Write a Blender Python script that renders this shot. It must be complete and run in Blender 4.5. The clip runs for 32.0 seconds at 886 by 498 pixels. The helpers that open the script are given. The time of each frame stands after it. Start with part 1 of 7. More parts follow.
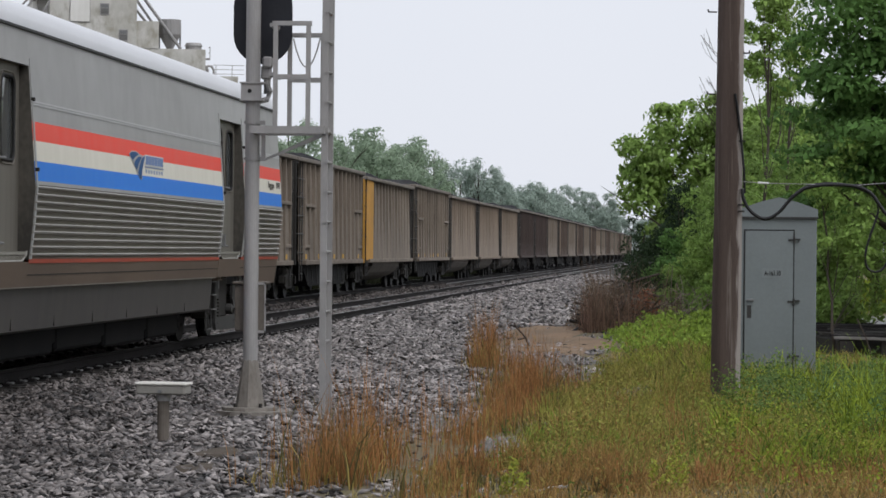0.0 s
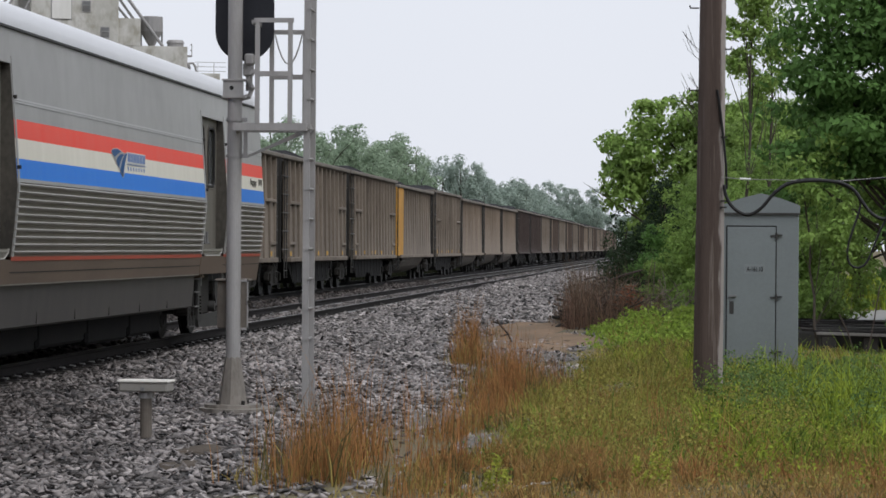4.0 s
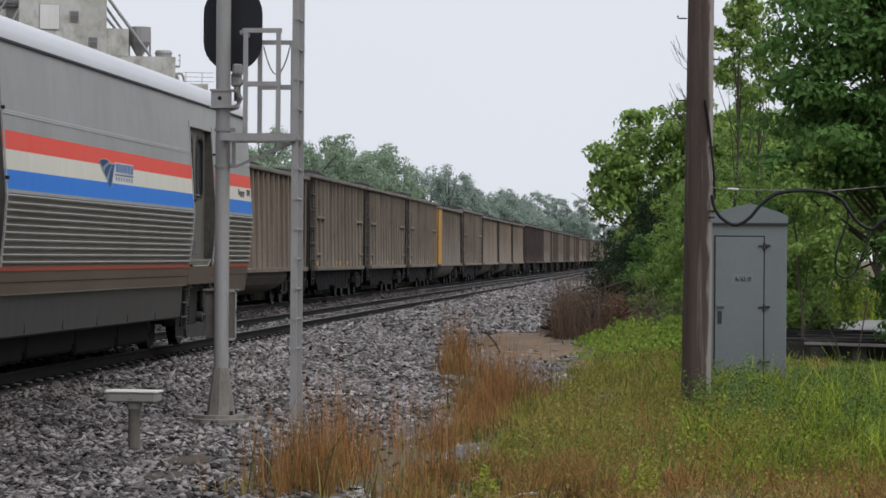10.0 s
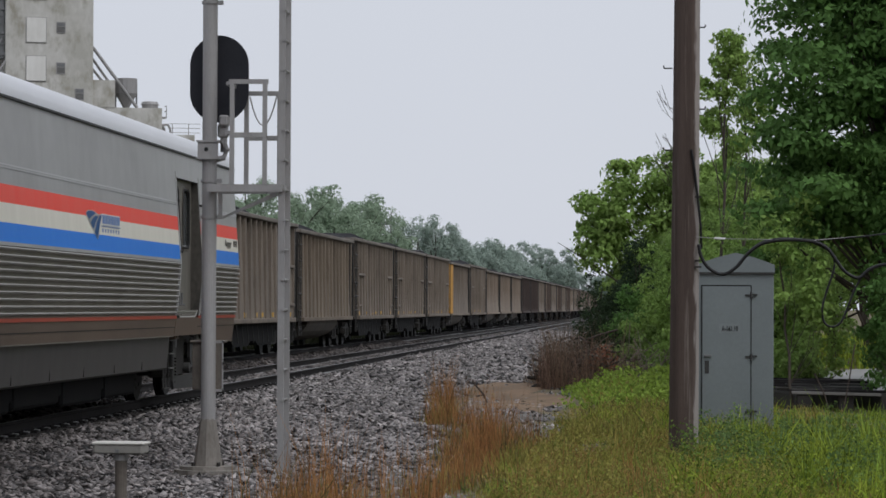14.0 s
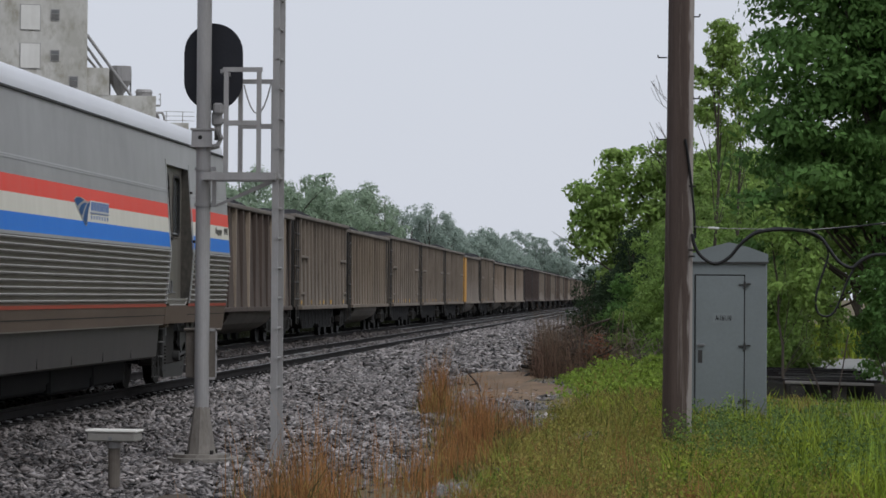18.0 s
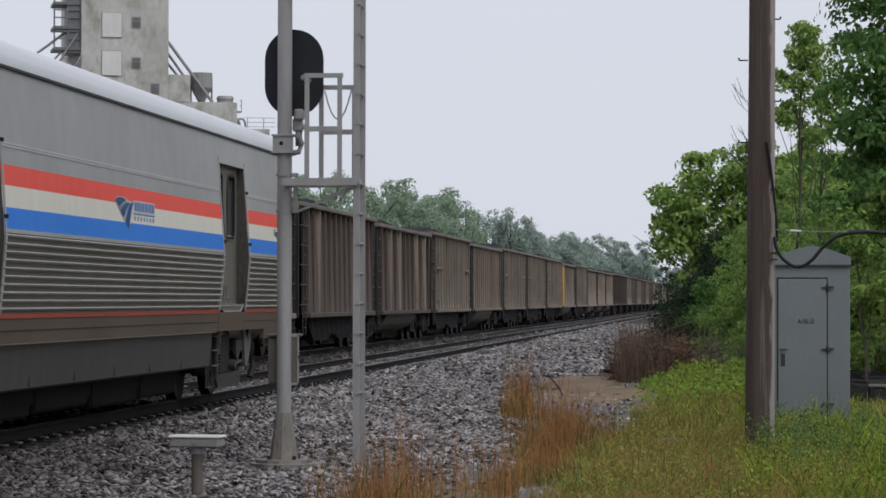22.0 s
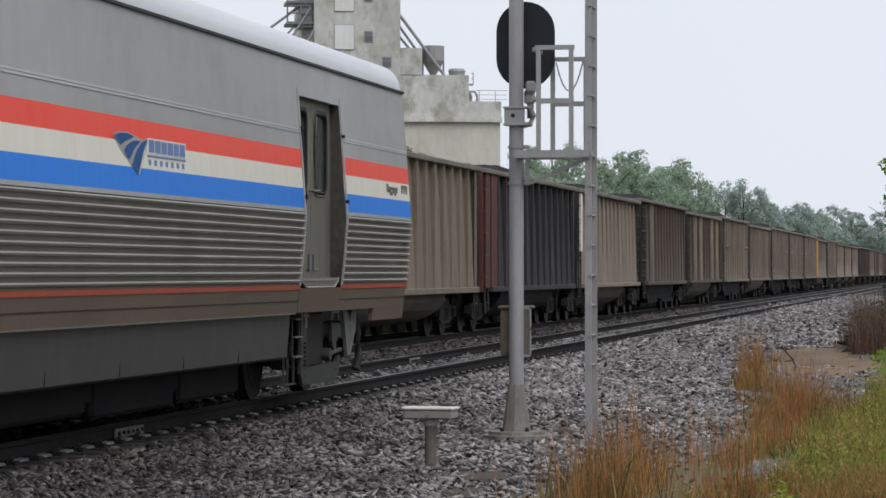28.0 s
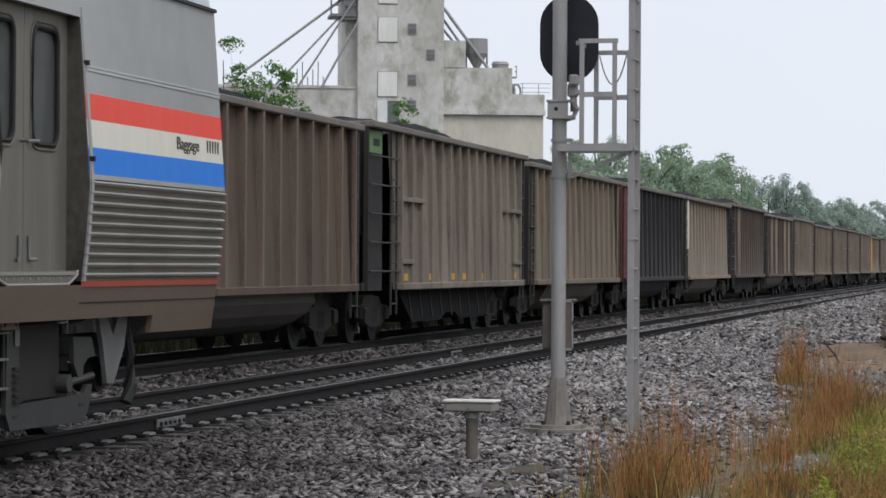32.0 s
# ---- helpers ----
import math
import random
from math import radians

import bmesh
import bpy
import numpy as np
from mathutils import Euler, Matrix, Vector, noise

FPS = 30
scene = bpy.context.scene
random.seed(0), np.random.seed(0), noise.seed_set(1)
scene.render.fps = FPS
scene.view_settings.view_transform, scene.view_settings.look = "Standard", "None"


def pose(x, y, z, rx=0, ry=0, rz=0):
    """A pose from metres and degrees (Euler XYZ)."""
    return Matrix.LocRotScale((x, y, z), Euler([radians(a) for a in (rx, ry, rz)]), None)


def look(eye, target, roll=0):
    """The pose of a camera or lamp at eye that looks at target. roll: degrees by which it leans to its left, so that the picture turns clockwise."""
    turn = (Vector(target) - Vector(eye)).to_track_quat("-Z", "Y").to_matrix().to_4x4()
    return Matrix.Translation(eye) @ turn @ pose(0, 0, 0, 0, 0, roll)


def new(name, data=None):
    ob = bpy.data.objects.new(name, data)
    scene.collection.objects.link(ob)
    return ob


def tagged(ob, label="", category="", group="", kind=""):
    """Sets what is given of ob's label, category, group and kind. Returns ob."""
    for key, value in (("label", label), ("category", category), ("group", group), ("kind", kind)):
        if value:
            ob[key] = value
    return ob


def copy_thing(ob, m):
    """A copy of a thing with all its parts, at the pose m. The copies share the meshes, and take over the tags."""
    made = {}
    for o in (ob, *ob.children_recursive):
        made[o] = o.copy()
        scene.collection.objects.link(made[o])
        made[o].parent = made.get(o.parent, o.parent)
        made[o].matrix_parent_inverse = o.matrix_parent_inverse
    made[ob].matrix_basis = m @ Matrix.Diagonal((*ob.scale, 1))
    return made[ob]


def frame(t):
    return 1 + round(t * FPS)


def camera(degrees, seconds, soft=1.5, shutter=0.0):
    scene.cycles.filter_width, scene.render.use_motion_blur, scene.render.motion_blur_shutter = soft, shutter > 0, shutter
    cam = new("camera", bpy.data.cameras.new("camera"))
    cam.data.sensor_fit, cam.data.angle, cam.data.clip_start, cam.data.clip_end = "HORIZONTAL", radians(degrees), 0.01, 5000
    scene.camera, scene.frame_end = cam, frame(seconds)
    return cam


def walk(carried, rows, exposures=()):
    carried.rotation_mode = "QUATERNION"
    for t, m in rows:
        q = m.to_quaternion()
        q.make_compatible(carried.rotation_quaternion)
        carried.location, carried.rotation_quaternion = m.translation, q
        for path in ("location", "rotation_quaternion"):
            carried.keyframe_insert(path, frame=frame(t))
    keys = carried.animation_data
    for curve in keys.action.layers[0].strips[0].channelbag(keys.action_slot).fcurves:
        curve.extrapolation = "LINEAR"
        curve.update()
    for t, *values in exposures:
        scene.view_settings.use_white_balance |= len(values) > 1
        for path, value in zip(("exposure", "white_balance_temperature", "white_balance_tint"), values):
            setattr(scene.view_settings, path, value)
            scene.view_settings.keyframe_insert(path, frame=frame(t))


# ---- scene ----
import functools

EYE = (0.0, 0.0, 1.40)          # metres above the rail heads


def aim(yaw, pitch, roll):
    """A pose at EYE; yaw to the right of the tracks' direction, pitch up, in degrees."""
    a, b = radians(yaw), radians(pitch)
    way = Vector((math.sin(a) * math.cos(b), math.cos(a) * math.cos(b), math.sin(b)))
    return look(EYE, Vector(EYE) + way * 10, roll)


cam = camera(17.823, 32.0, soft=1.6)
walk(cam, [
    (0, aim(-5.201, 0.009, 0.575)),
    (0.5, aim(-5.030, 0.014, 0.517)),
    (1, aim(-4.996, -0.020, 0.489)),
    (1.5, aim(-5.018, -0.044, 0.535)),
    (2, aim(-4.964, -0.029, 0.573)),
    (2.5, aim(-4.824, 0.049, 0.527)),
    (3, aim(-4.854, 0.047, 0.543)),
    (3.5, aim(-4.883, -0.060, 0.479)),
    (5.5, aim(-4.738, -0.035, 0.366)),
    (6, aim(-4.796, -0.075, 0.401)),
    (6.5, aim(-4.703, 0.050, 0.411)),
    (7, aim(-4.632, 0.128, 0.442)),
    (7.5, aim(-4.653, 0.080, 0.418)),
    (8, aim(-4.673, 0.066, 0.516)),
    (8.5, aim(-4.581, 0.065, 0.498)),
    (9, aim(-4.516, 0.130, 0.442)),
    (9.5, aim(-4.596, 0.100, 0.545)),
    (10, aim(-4.607, 0.153, 0.420)),
    (10.1, aim(-4.440, 0.663, 0.356)),
    (10.2, aim(-4.593, 0.818, 0.292)),
    (10.3, aim(-4.734, 0.749, 0.229)),
    (10.4, aim(-4.774, 0.757, 0.165)),
    (10.5, aim(-4.685, 0.898, 0.101)),
    (11, aim(-4.680, 0.951, 0.198)),
    (11.5, aim(-4.641, 0.965, 0.203)),
    (12, aim(-4.560, 1.111, 0.156)),
    (12.5, aim(-4.512, 1.178, 0.188)),
    (13, aim(-4.516, 1.155, 0.161)),
    (13.5, aim(-4.447, 1.139, 0.203)),
    (14, aim(-4.346, 1.175, 0.234)),
    (14.5, aim(-4.433, 1.150, 0.252)),
    (16.5, aim(-4.324, 1.004, 0.238)),
    (17, aim(-4.330, 0.956, 0.259)),
    (17.5, aim(-4.286, 0.923, 0.236)),
    (18, aim(-4.218, 0.946, 0.395)),
    (18.5, aim(-4.218, 0.965, 0.388)),
    (19, aim(-4.238, 1.169, 0.637)),
    (19.1, aim(-4.257, 1.214, 0.621)),
    (19.2, aim(-4.282, 1.225, 0.605)),
    (19.3, aim(-4.171, 1.301, 0.589)),
    (19.4, aim(-4.099, 1.476, 0.573)),
    (19.5, aim(-3.660, 1.468, 0.557)),
    (19.6, aim(-3.866, 1.668, 0.429)),
    (19.7, aim(-3.970, 1.705, 0.300)),
    (19.8, aim(-3.986, 1.870, 0.172)),
    (19.9, aim(-4.026, 1.895, 0.043)),
    (20, aim(-4.009, 1.999, -0.085)),
    (20.1, aim(-3.905, 2.073, -0.089)),
    (20.2, aim(-3.917, 2.085, -0.093)),
    (20.3, aim(-3.930, 2.109, -0.098)),
    (20.4, aim(-3.967, 2.147, -0.102)),
    (20.5, aim(-3.963, 2.234, -0.106)),
    (20.6, aim(-3.816, 2.353, -0.047)),
    (20.8, aim(-3.864, 2.251, 0.072)),
    (21, aim(-3.851, 2.150, 0.190)),
    (21.1, aim(-3.937, 2.096, 0.166)),
    (21.2, aim(-4.038, 2.004, 0.142)),
    (21.3, aim(-4.176, 1.875, 0.118)),
    (21.4, aim(-4.277, 1.810, 0.094)),
    (21.5, aim(-4.490, 1.772, 0.070)),
    (21.6, aim(-4.715, 1.517, 0.078)),
    (21.7, aim(-5.028, 1.352, 0.087)),
    (21.8, aim(-5.228, 1.188, 0.095)),
    (21.9, aim(-5.492, 1.124, 0.104)),
    (22, aim(-5.866, 1.034, 0.112)),
    (22.5, aim(-6.717, 0.749, 0.154)),
    (23, aim(-6.945, 0.790, 0.096)),
    (23.5, aim(-7.210, 0.703, 0.075)),
    (24, aim(-7.210, 0.796, 0.014)),
    (24.5, aim(-7.419, 0.683, 0.001)),
    (26.5, aim(-8.732, 0.341, 0.006)),
    (27, aim(-8.967, 0.285, -0.116)),
    (27.5, aim(-10.023, 0.395, -0.119)),
    (28, aim(-10.568, 0.463, -0.020)),
    (28.5, aim(-10.851, 0.616, 0.000)),
    (29, aim(-11.041, 0.582, 0.307)),
    (29.5, aim(-11.289, 0.482, 0.366)),
    (30, aim(-11.237, 0.502, 0.386)),
    (30.5, aim(-11.392, 0.383, 0.435)),
    (31, aim(-11.392, 0.481, 0.343)),
    (31.5, aim(-11.409, 0.334, 0.338)),
    (32, aim(-11.426, 0.314, 0.334)),
], exposures=[(0, 0.03, 6450, 10), (9.5, 0.03, 6450, 10), (11, -0.25, 6370, 10), (14, -0.28, 6350, 10), (18.5, -0.27, 6300, 10), (20.3, -0.41, 6280, 11), (21.2, -0.38, 6280, 11),
              (22.5, -0.08, 6340, 10), (24, -0.03, 6380, 9.5), (27, 0.02, 6370, 9.5), (32, 0.08, 6330, 9)])

# ---- overcast daylight ----
world = bpy.data.worlds.new("overcast_sky")
scene.world = world
world.use_nodes = True
wn, wl = world.node_tree.nodes, world.node_tree.links
wn.clear()
SUN_UP, SUN_ROUND = radians(50), radians(135)
sky = wn.new("ShaderNodeTexSky")
sky.sky_type, sky.sun_disc, sky.sun_elevation, sky.sun_rotation = "NISHITA", False, SUN_UP, SUN_ROUND
sky.air_density, sky.dust_density = 1.0, 4.0
clear = wn.new("ShaderNodeMix")
clear.data_type = "RGBA"
clear.inputs["Factor"].default_value = 0.93
scale_sky = wn.new("ShaderNodeMix")
scale_sky.data_type, scale_sky.blend_type = "RGBA", "MULTIPLY"
scale_sky.inputs["Factor"].default_value = 1.0
scale_sky.inputs["B"].default_value = (0.1, 0.1, 0.1, 1)
# the cloud sheet: soft, slightly blue, a little uneven
wco, wno, wra = wn.new("ShaderNodeTexCoord"), wn.new("ShaderNodeTexNoise"), wn.new("ShaderNodeValToRGB")
wno.inputs["Scale"].default_value, wno.inputs["Detail"].default_value = 2.2, 3.0
wra.color_ramp.elements[0].position, wra.color_ramp.elements[0].color = 0.25, (0.79, 0.82, 0.895, 1)
wra.color_ramp.elements[1].position, wra.color_ramp.elements[1].color = 0.8, (0.875, 0.895, 0.955, 1)
wl.new(wco.outputs["Generated"], wno.inputs["Vector"])
wl.new(wno.outputs["Fac"], wra.inputs["Fac"])
wl.new(sky.outputs["Color"], scale_sky.inputs["A"])
wl.new(scale_sky.outputs["Result"], clear.inputs["A"])
wl.new(wra.outputs["Color"], clear.inputs["B"])
wbg, wout = wn.new("ShaderNodeBackground"), wn.new("ShaderNodeOutputWorld")
wbg.inputs["Strength"].default_value = 1.0
wl.new(clear.outputs["Result"], wbg.inputs["Color"])
wl.new(wbg.outputs["Background"], wout.inputs["Surface"])
lamp = bpy.data.lights.new("sun", "SUN")
lamp.energy, lamp.angle, lamp.color = 1.35, radians(35), (1.0, 0.99, 0.98)
sun = new("sun", lamp)
sun.matrix_world = look((math.sin(SUN_ROUND) * 60, math.cos(SUN_ROUND) * 60, 60 * math.tan(SUN_UP)), (0, 0, 0))


# ---- materials ----
def mat(name, base, other=None, rough=0.7, metal=0.0, grain=40.0, spots=1.2, stretch=(1, 1, 1), mix=0.6, bump=0.15,
        dirt=None, dirt_low=0.52, per_object=0.0, per_island=0.0, rough_other=None, spec=0.3):
    """A surface of two tones: fine grain and broad stains of base and other, dirt in patches of its own, fine relief."""
    m = bpy.data.materials.new(name)
    m.use_nodes = True
    n, l = m.node_tree.nodes, m.node_tree.links
    b = n["Principled BSDF"]
    other = other or tuple(c * 0.75 for c in base)
    co, mp = n.new("ShaderNodeTexCoord"), n.new("ShaderNodeMapping")
    mp.inputs["Scale"].default_value = stretch
    l.new(co.outputs["Object"], mp.inputs["Vector"])
    fine, broad = n.new("ShaderNodeTexNoise"), n.new("ShaderNodeTexNoise")
    fine.inputs["Scale"].default_value, fine.inputs["Detail"].default_value = grain, 4
    broad.inputs["Scale"].default_value, broad.inputs["Detail"].default_value = spots, 5
    broad.inputs["Roughness"].default_value = 0.6
    l.new(mp.outputs["Vector"], fine.inputs["Vector"])
    l.new(mp.outputs["Vector"], broad.inputs["Vector"])
    add = n.new("ShaderNodeMath")
    add.operation = "MULTIPLY_ADD"
    add.inputs[1].default_value = 0.45
    l.new(fine.outputs["Fac"], add.inputs[0])
    l.new(broad.outputs["Fac"], add.inputs[2])
    ramp = n.new("ShaderNodeMapRange")
    ramp.inputs["From Min"].default_value, ramp.inputs["From Max"].default_value = 0.45, 1.0
    ramp.inputs["To Max"].default_value = mix * 1.6
    l.new(add.outputs[0], ramp.inputs["Value"])
    c = n.new("ShaderNodeMix")
    c.data_type = "RGBA"
    c.inputs["A"].default_value, c.inputs["B"].default_value = (*base, 1), (*other, 1)
    l.new(ramp.outputs["Result"], c.inputs["Factor"])
    out = c.outputs["Result"]
    if dirt:
        d, dr, dm = n.new("ShaderNodeTexNoise"), n.new("ShaderNodeMapRange"), n.new("ShaderNodeMix")
        d.inputs["Scale"].default_value, d.inputs["Detail"].default_value = spots * 2.3, 6
        d.inputs["Roughness"].default_value = 0.65
        dr.inputs["From Min"].default_value, dr.inputs["From Max"].default_value = dirt_low, dirt_low + 0.16
        dr.inputs["To Max"].default_value = 0.8
        dm.data_type = "RGBA"
        dm.inputs["B"].default_value = (*dirt, 1)
        l.new(mp.outputs["Vector"], d.inputs["Vector"])
        l.new(d.outputs["Fac"], dr.inputs["Value"])
        l.new(dr.outputs["Result"], dm.inputs["Factor"])
        l.new(out, dm.inputs["A"])
        out = dm.outputs["Result"]
    if per_object or per_island:
        hs, r = n.new("ShaderNodeHueSaturation"), n.new("ShaderNodeMapRange")
        if per_object:
            src = n.new("ShaderNodeObjectInfo").outputs["Random"]
        else:
            src = n.new("ShaderNodeNewGeometry").outputs["Random Per Island"]
        amount = per_object or per_island
        r.inputs["To Min"].default_value, r.inputs["To Max"].default_value = 1 - amount, 1 + amount
        l.new(src, r.inputs["Value"])
        l.new(r.outputs["Result"], hs.inputs["Value"])
        l.new(out, hs.inputs["Color"])
        out = hs.outputs["Color"]
    l.new(out, b.inputs["Base Color"])
    b.inputs["Roughness"].default_value, b.inputs["Metallic"].default_value = rough, metal
    b.inputs["Specular IOR Level"].default_value = spec
    if rough_other is not None:
        rr = n.new("ShaderNodeMapRange")
        rr.inputs["To Min"].default_value, rr.inputs["To Max"].default_value = rough, rough_other
        l.new(broad.outputs["Fac"], rr.inputs["Value"])
        l.new(rr.outputs["Result"], b.inputs["Roughness"])
    if bump:
        bp = n.new("ShaderNodeBump")
        bp.inputs["Strength"].default_value, bp.inputs["Distance"].default_value = bump, 0.01
        l.new(fine.outputs["Fac"], bp.inputs["Height"])
        l.new(bp.outputs["Normal"], b.inputs["Normal"])
    return m


def leaf_mat(name, dark, light, vary=0.35):
    m = mat(name, dark, light, rough=0.6, grain=6, spots=0.5, mix=0.7, bump=0, per_island=vary)
    b = m.node_tree.nodes["Principled BSDF"]
    b.inputs["Subsurface Weight"].default_value = 0.0
    n, l = m.node_tree.nodes, m.node_tree.links
    tr, mx = n.new("ShaderNodeBsdfTranslucent"), n.new("ShaderNodeMixShader")
    mx.inputs["Fac"].default_value = 0.4
    l.new(b.inputs["Base Color"].links[0].from_socket, tr.inputs["Color"])
    o = [q for q in n if q.type == "OUTPUT_MATERIAL"][0]
    b.inputs["Specular IOR Level"].default_value = 0.12
    l.new(b.outputs["BSDF"], mx.inputs[1])
    l.new(tr.outputs["BSDF"], mx.inputs[2])
    l.new(mx.outputs["Shader"], o.inputs["Surface"])
    return m


STREAK = (6.0, 6.0, 0.5)
# broad darker areas in the colour stand in for soft reflections
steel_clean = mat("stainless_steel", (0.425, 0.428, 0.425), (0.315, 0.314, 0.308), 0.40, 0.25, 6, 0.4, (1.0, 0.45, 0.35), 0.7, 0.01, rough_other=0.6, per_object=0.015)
# flutes: ridges pale as if lit, the panel between darkened for gap shade
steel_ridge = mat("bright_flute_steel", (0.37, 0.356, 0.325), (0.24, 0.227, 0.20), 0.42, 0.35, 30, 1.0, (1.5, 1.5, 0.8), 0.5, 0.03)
steel_flute = mat("shade_toned_dusty_steel", (0.158, 0.142, 0.118), (0.098, 0.086, 0.070), 0.5, 0.2, 30, 1.0, (1.5, 1.5, 0.8), 0.5, 0.03)
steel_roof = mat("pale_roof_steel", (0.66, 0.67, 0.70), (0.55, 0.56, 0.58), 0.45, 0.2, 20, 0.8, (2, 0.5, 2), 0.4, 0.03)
steel_sill = mat("road_dusted_sill", (0.146, 0.108, 0.080), (0.094, 0.069, 0.052), 0.6, 0.2, 30, 1.0, (1, 0.5, 1), 0.5, 0.05)
skirt_grey = mat("dark_grey_skirt", (0.076, 0.071, 0.068), (0.041, 0.038, 0.036), 0.5, 0.1, 30, 1.0, (3, 3, 0.7), 0.5, 0.05)
# same steel as the side, lightened to draw the moulding's highlight
moulding_steel = mat("highlight_toned_moulding_steel", (0.50, 0.50, 0.505), (0.40, 0.40, 0.40), 0.4, 0.25, 30, 1.0, (1, 0.5, 1), 0.5, 0.02)
# paler second tone of red and blue paints upright reflection streaks
stripe_red = mat("red_stripe", (0.82, 0.064, 0.040), (0.78, 0.115, 0.085), 0.45, 0, 30, 0.9, STREAK, 0.5, 0.02, spec=0.12)
stripe_white = mat("cream_stripe", (0.72, 0.695, 0.61), (0.62, 0.595, 0.51), 0.45, 0, 30, 0.9, STREAK, 0.5, 0.02, spec=0.12)
stripe_blue = mat("blue_stripe", (0.018, 0.185, 0.69), (0.05, 0.225, 0.68), 0.45, 0, 30, 0.9, STREAK, 0.5, 0.02, spec=0.1)
line_red = mat("dusty_red_line", (0.40, 0.08, 0.052), (0.27, 0.08, 0.056), 0.55, 0, 30, 0.9, STREAK, 0.5, 0.02, spec=0.12)
logo_blue = mat("blue_emblem", (0.04, 0.18, 0.48), None, 0.4)
logo_grey = mat("blue_lettering", (0.09, 0.17, 0.40), (0.20, 0.27, 0.42), 0.5)
door_steel = mat("dirty_door_steel", (0.205, 0.192, 0.168), (0.135, 0.123, 0.105), 0.5, 0.3, 30, 1.2, STREAK, 0.5, 0.04)
reveal_grey = mat("grimy_reveal_steel", (0.115, 0.105, 0.088), (0.045, 0.042, 0.037), 0.5, 0.2, 20, 1.5, (1, 1, 0.6), 0.9, 0.05)
rubber = mat("black_rubber", (0.02, 0.02, 0.02), None, 0.6)
iron_dark = mat("grimy_iron", (0.022, 0.021, 0.020), (0.036, 0.031, 0.026), 0.75, 0.1, 40, 3, mix=0.5, bump=0.2)
underfloor_black = mat("oily_black_underfloor", (0.010, 0.010, 0.011), (0.018, 0.017, 0.017), 0.8, 0, 30, 2, bump=0.1, spec=0.1)
iron_grey = mat("grey_painted_iron", (0.052, 0.051, 0.049), (0.032, 0.031, 0.030), 0.6, 0.1, 40, 3, mix=0.5, bump=0.1)
iron_pale = mat("pale_grey_iron", (0.20, 0.203, 0.205), (0.13, 0.131, 0.131), 0.55, 0.2, 40, 3, mix=0.5, bump=0.1)
bracket_grey = mat("dusty_grey_bracket", (0.17, 0.168, 0.163), (0.10, 0.098, 0.094), 0.6, 0.1, 40, 3, mix=0.5, bump=0.1)
wheel_steel = mat("worn_wheel_steel", (0.013, 0.012, 0.012), (0.008, 0.008, 0.008), 0.6, 0.3, 40, 3)
pane_glass = bpy.data.materials.new("dark_window_glass")
pane_glass.use_nodes = True
_g = pane_glass.node_tree.nodes["Principled BSDF"]
# base colour lifted to grey in place of a pale reflection
_g.inputs["Base Color"].default_value, _g.inputs["Roughness"].default_value = (0.085, 0.09, 0.09, 1), 0.06
_g.inputs["Specular IOR Level"].default_value = 0.8


def car_paint(name, base, other, dirt):
    return mat(name, base, other, 0.8, 0.0, 25, 0.8, (1.6, 1.6, 0.42), 0.75, 0.12, dirt=dirt, dirt_low=0.575, per_object=0.12)


tan = car_paint("dusty_tan_steel", (0.25, 0.210, 0.170), (0.148, 0.122, 0.099), (0.08, 0.065, 0.052))
pale_tan = car_paint("pale_dusty_tan", (0.272, 0.220, 0.172), (0.20, 0.16, 0.125), (0.13, 0.1, 0.075))
warm_tan = car_paint("rust_tinged_tan_steel", (0.235, 0.192, 0.148), (0.16, 0.128, 0.098), (0.095, 0.07, 0.052))
brown = car_paint("dusty_brown_steel", (0.128, 0.097, 0.080), (0.078, 0.060, 0.050), (0.06, 0.044, 0.036))

dark_brown = car_paint("dark_brown_steel", (0.08, 0.06, 0.053), (0.058, 0.044, 0.04), (0.05, 0.037, 0.032))
rust_brown = car_paint("rusty_brown_steel", (0.128, 0.093, 0.068), (0.078, 0.057, 0.044), (0.055, 0.041, 0.034))
# ribs in a lighter rust brown, with their highlights put into the paint
rust_rib = car_paint("highlight_toned_rusty_rib", (0.19, 0.145, 0.112), (0.115, 0.085, 0.066), (0.075, 0.054, 0.043))
belly_dark = mat("sooty_belly_sheet", (0.125, 0.110, 0.103), (0.07, 0.061, 0.058), 0.6, grain=25, spots=0.8)
black_car = car_paint("soot_black_steel", (0.030, 0.030, 0.034), (0.045, 0.042, 0.042), (0.07, 0.058, 0.048))
rib_pale = car_paint("pale_rib_paint", (0.36, 0.30, 0.24), (0.25, 0.20, 0.15), (0.15, 0.11, 0.08))
end_black = mat("black_end_sheet", (0.018, 0.018, 0.02), (0.035, 0.03, 0.028), 0.8, grain=25, spots=1.5)
end_red = mat("faded_red_end", (0.15, 0.042, 0.035), (0.075, 0.032, 0.027), 0.8, grain=25, spots=1.5)
end_green = mat("green_end_paint", (0.13, 0.27, 0.10), (0.12, 0.17, 0.08), 0.75, grain=25, spots=1.5)
end_yellow = mat("yellow_end_paint", (0.58, 0.30, 0.045), (0.38, 0.20, 0.05), 0.75, grain=25, spots=1.5)
mark_yellow = mat("yellow_mark", (0.62, 0.36, 0.05), (0.42, 0.25, 0.06), 0.7)
chord_tan = mat("grey_brown_top_chord", (0.20, 0.178, 0.152), (0.12, 0.105, 0.09), 0.8, grain=25, spots=1.2)
belly_grey = mat("dusty_belly_sheet", (0.19, 0.166, 0.143), (0.095, 0.082, 0.073), 0.75, grain=25, spots=0.8)
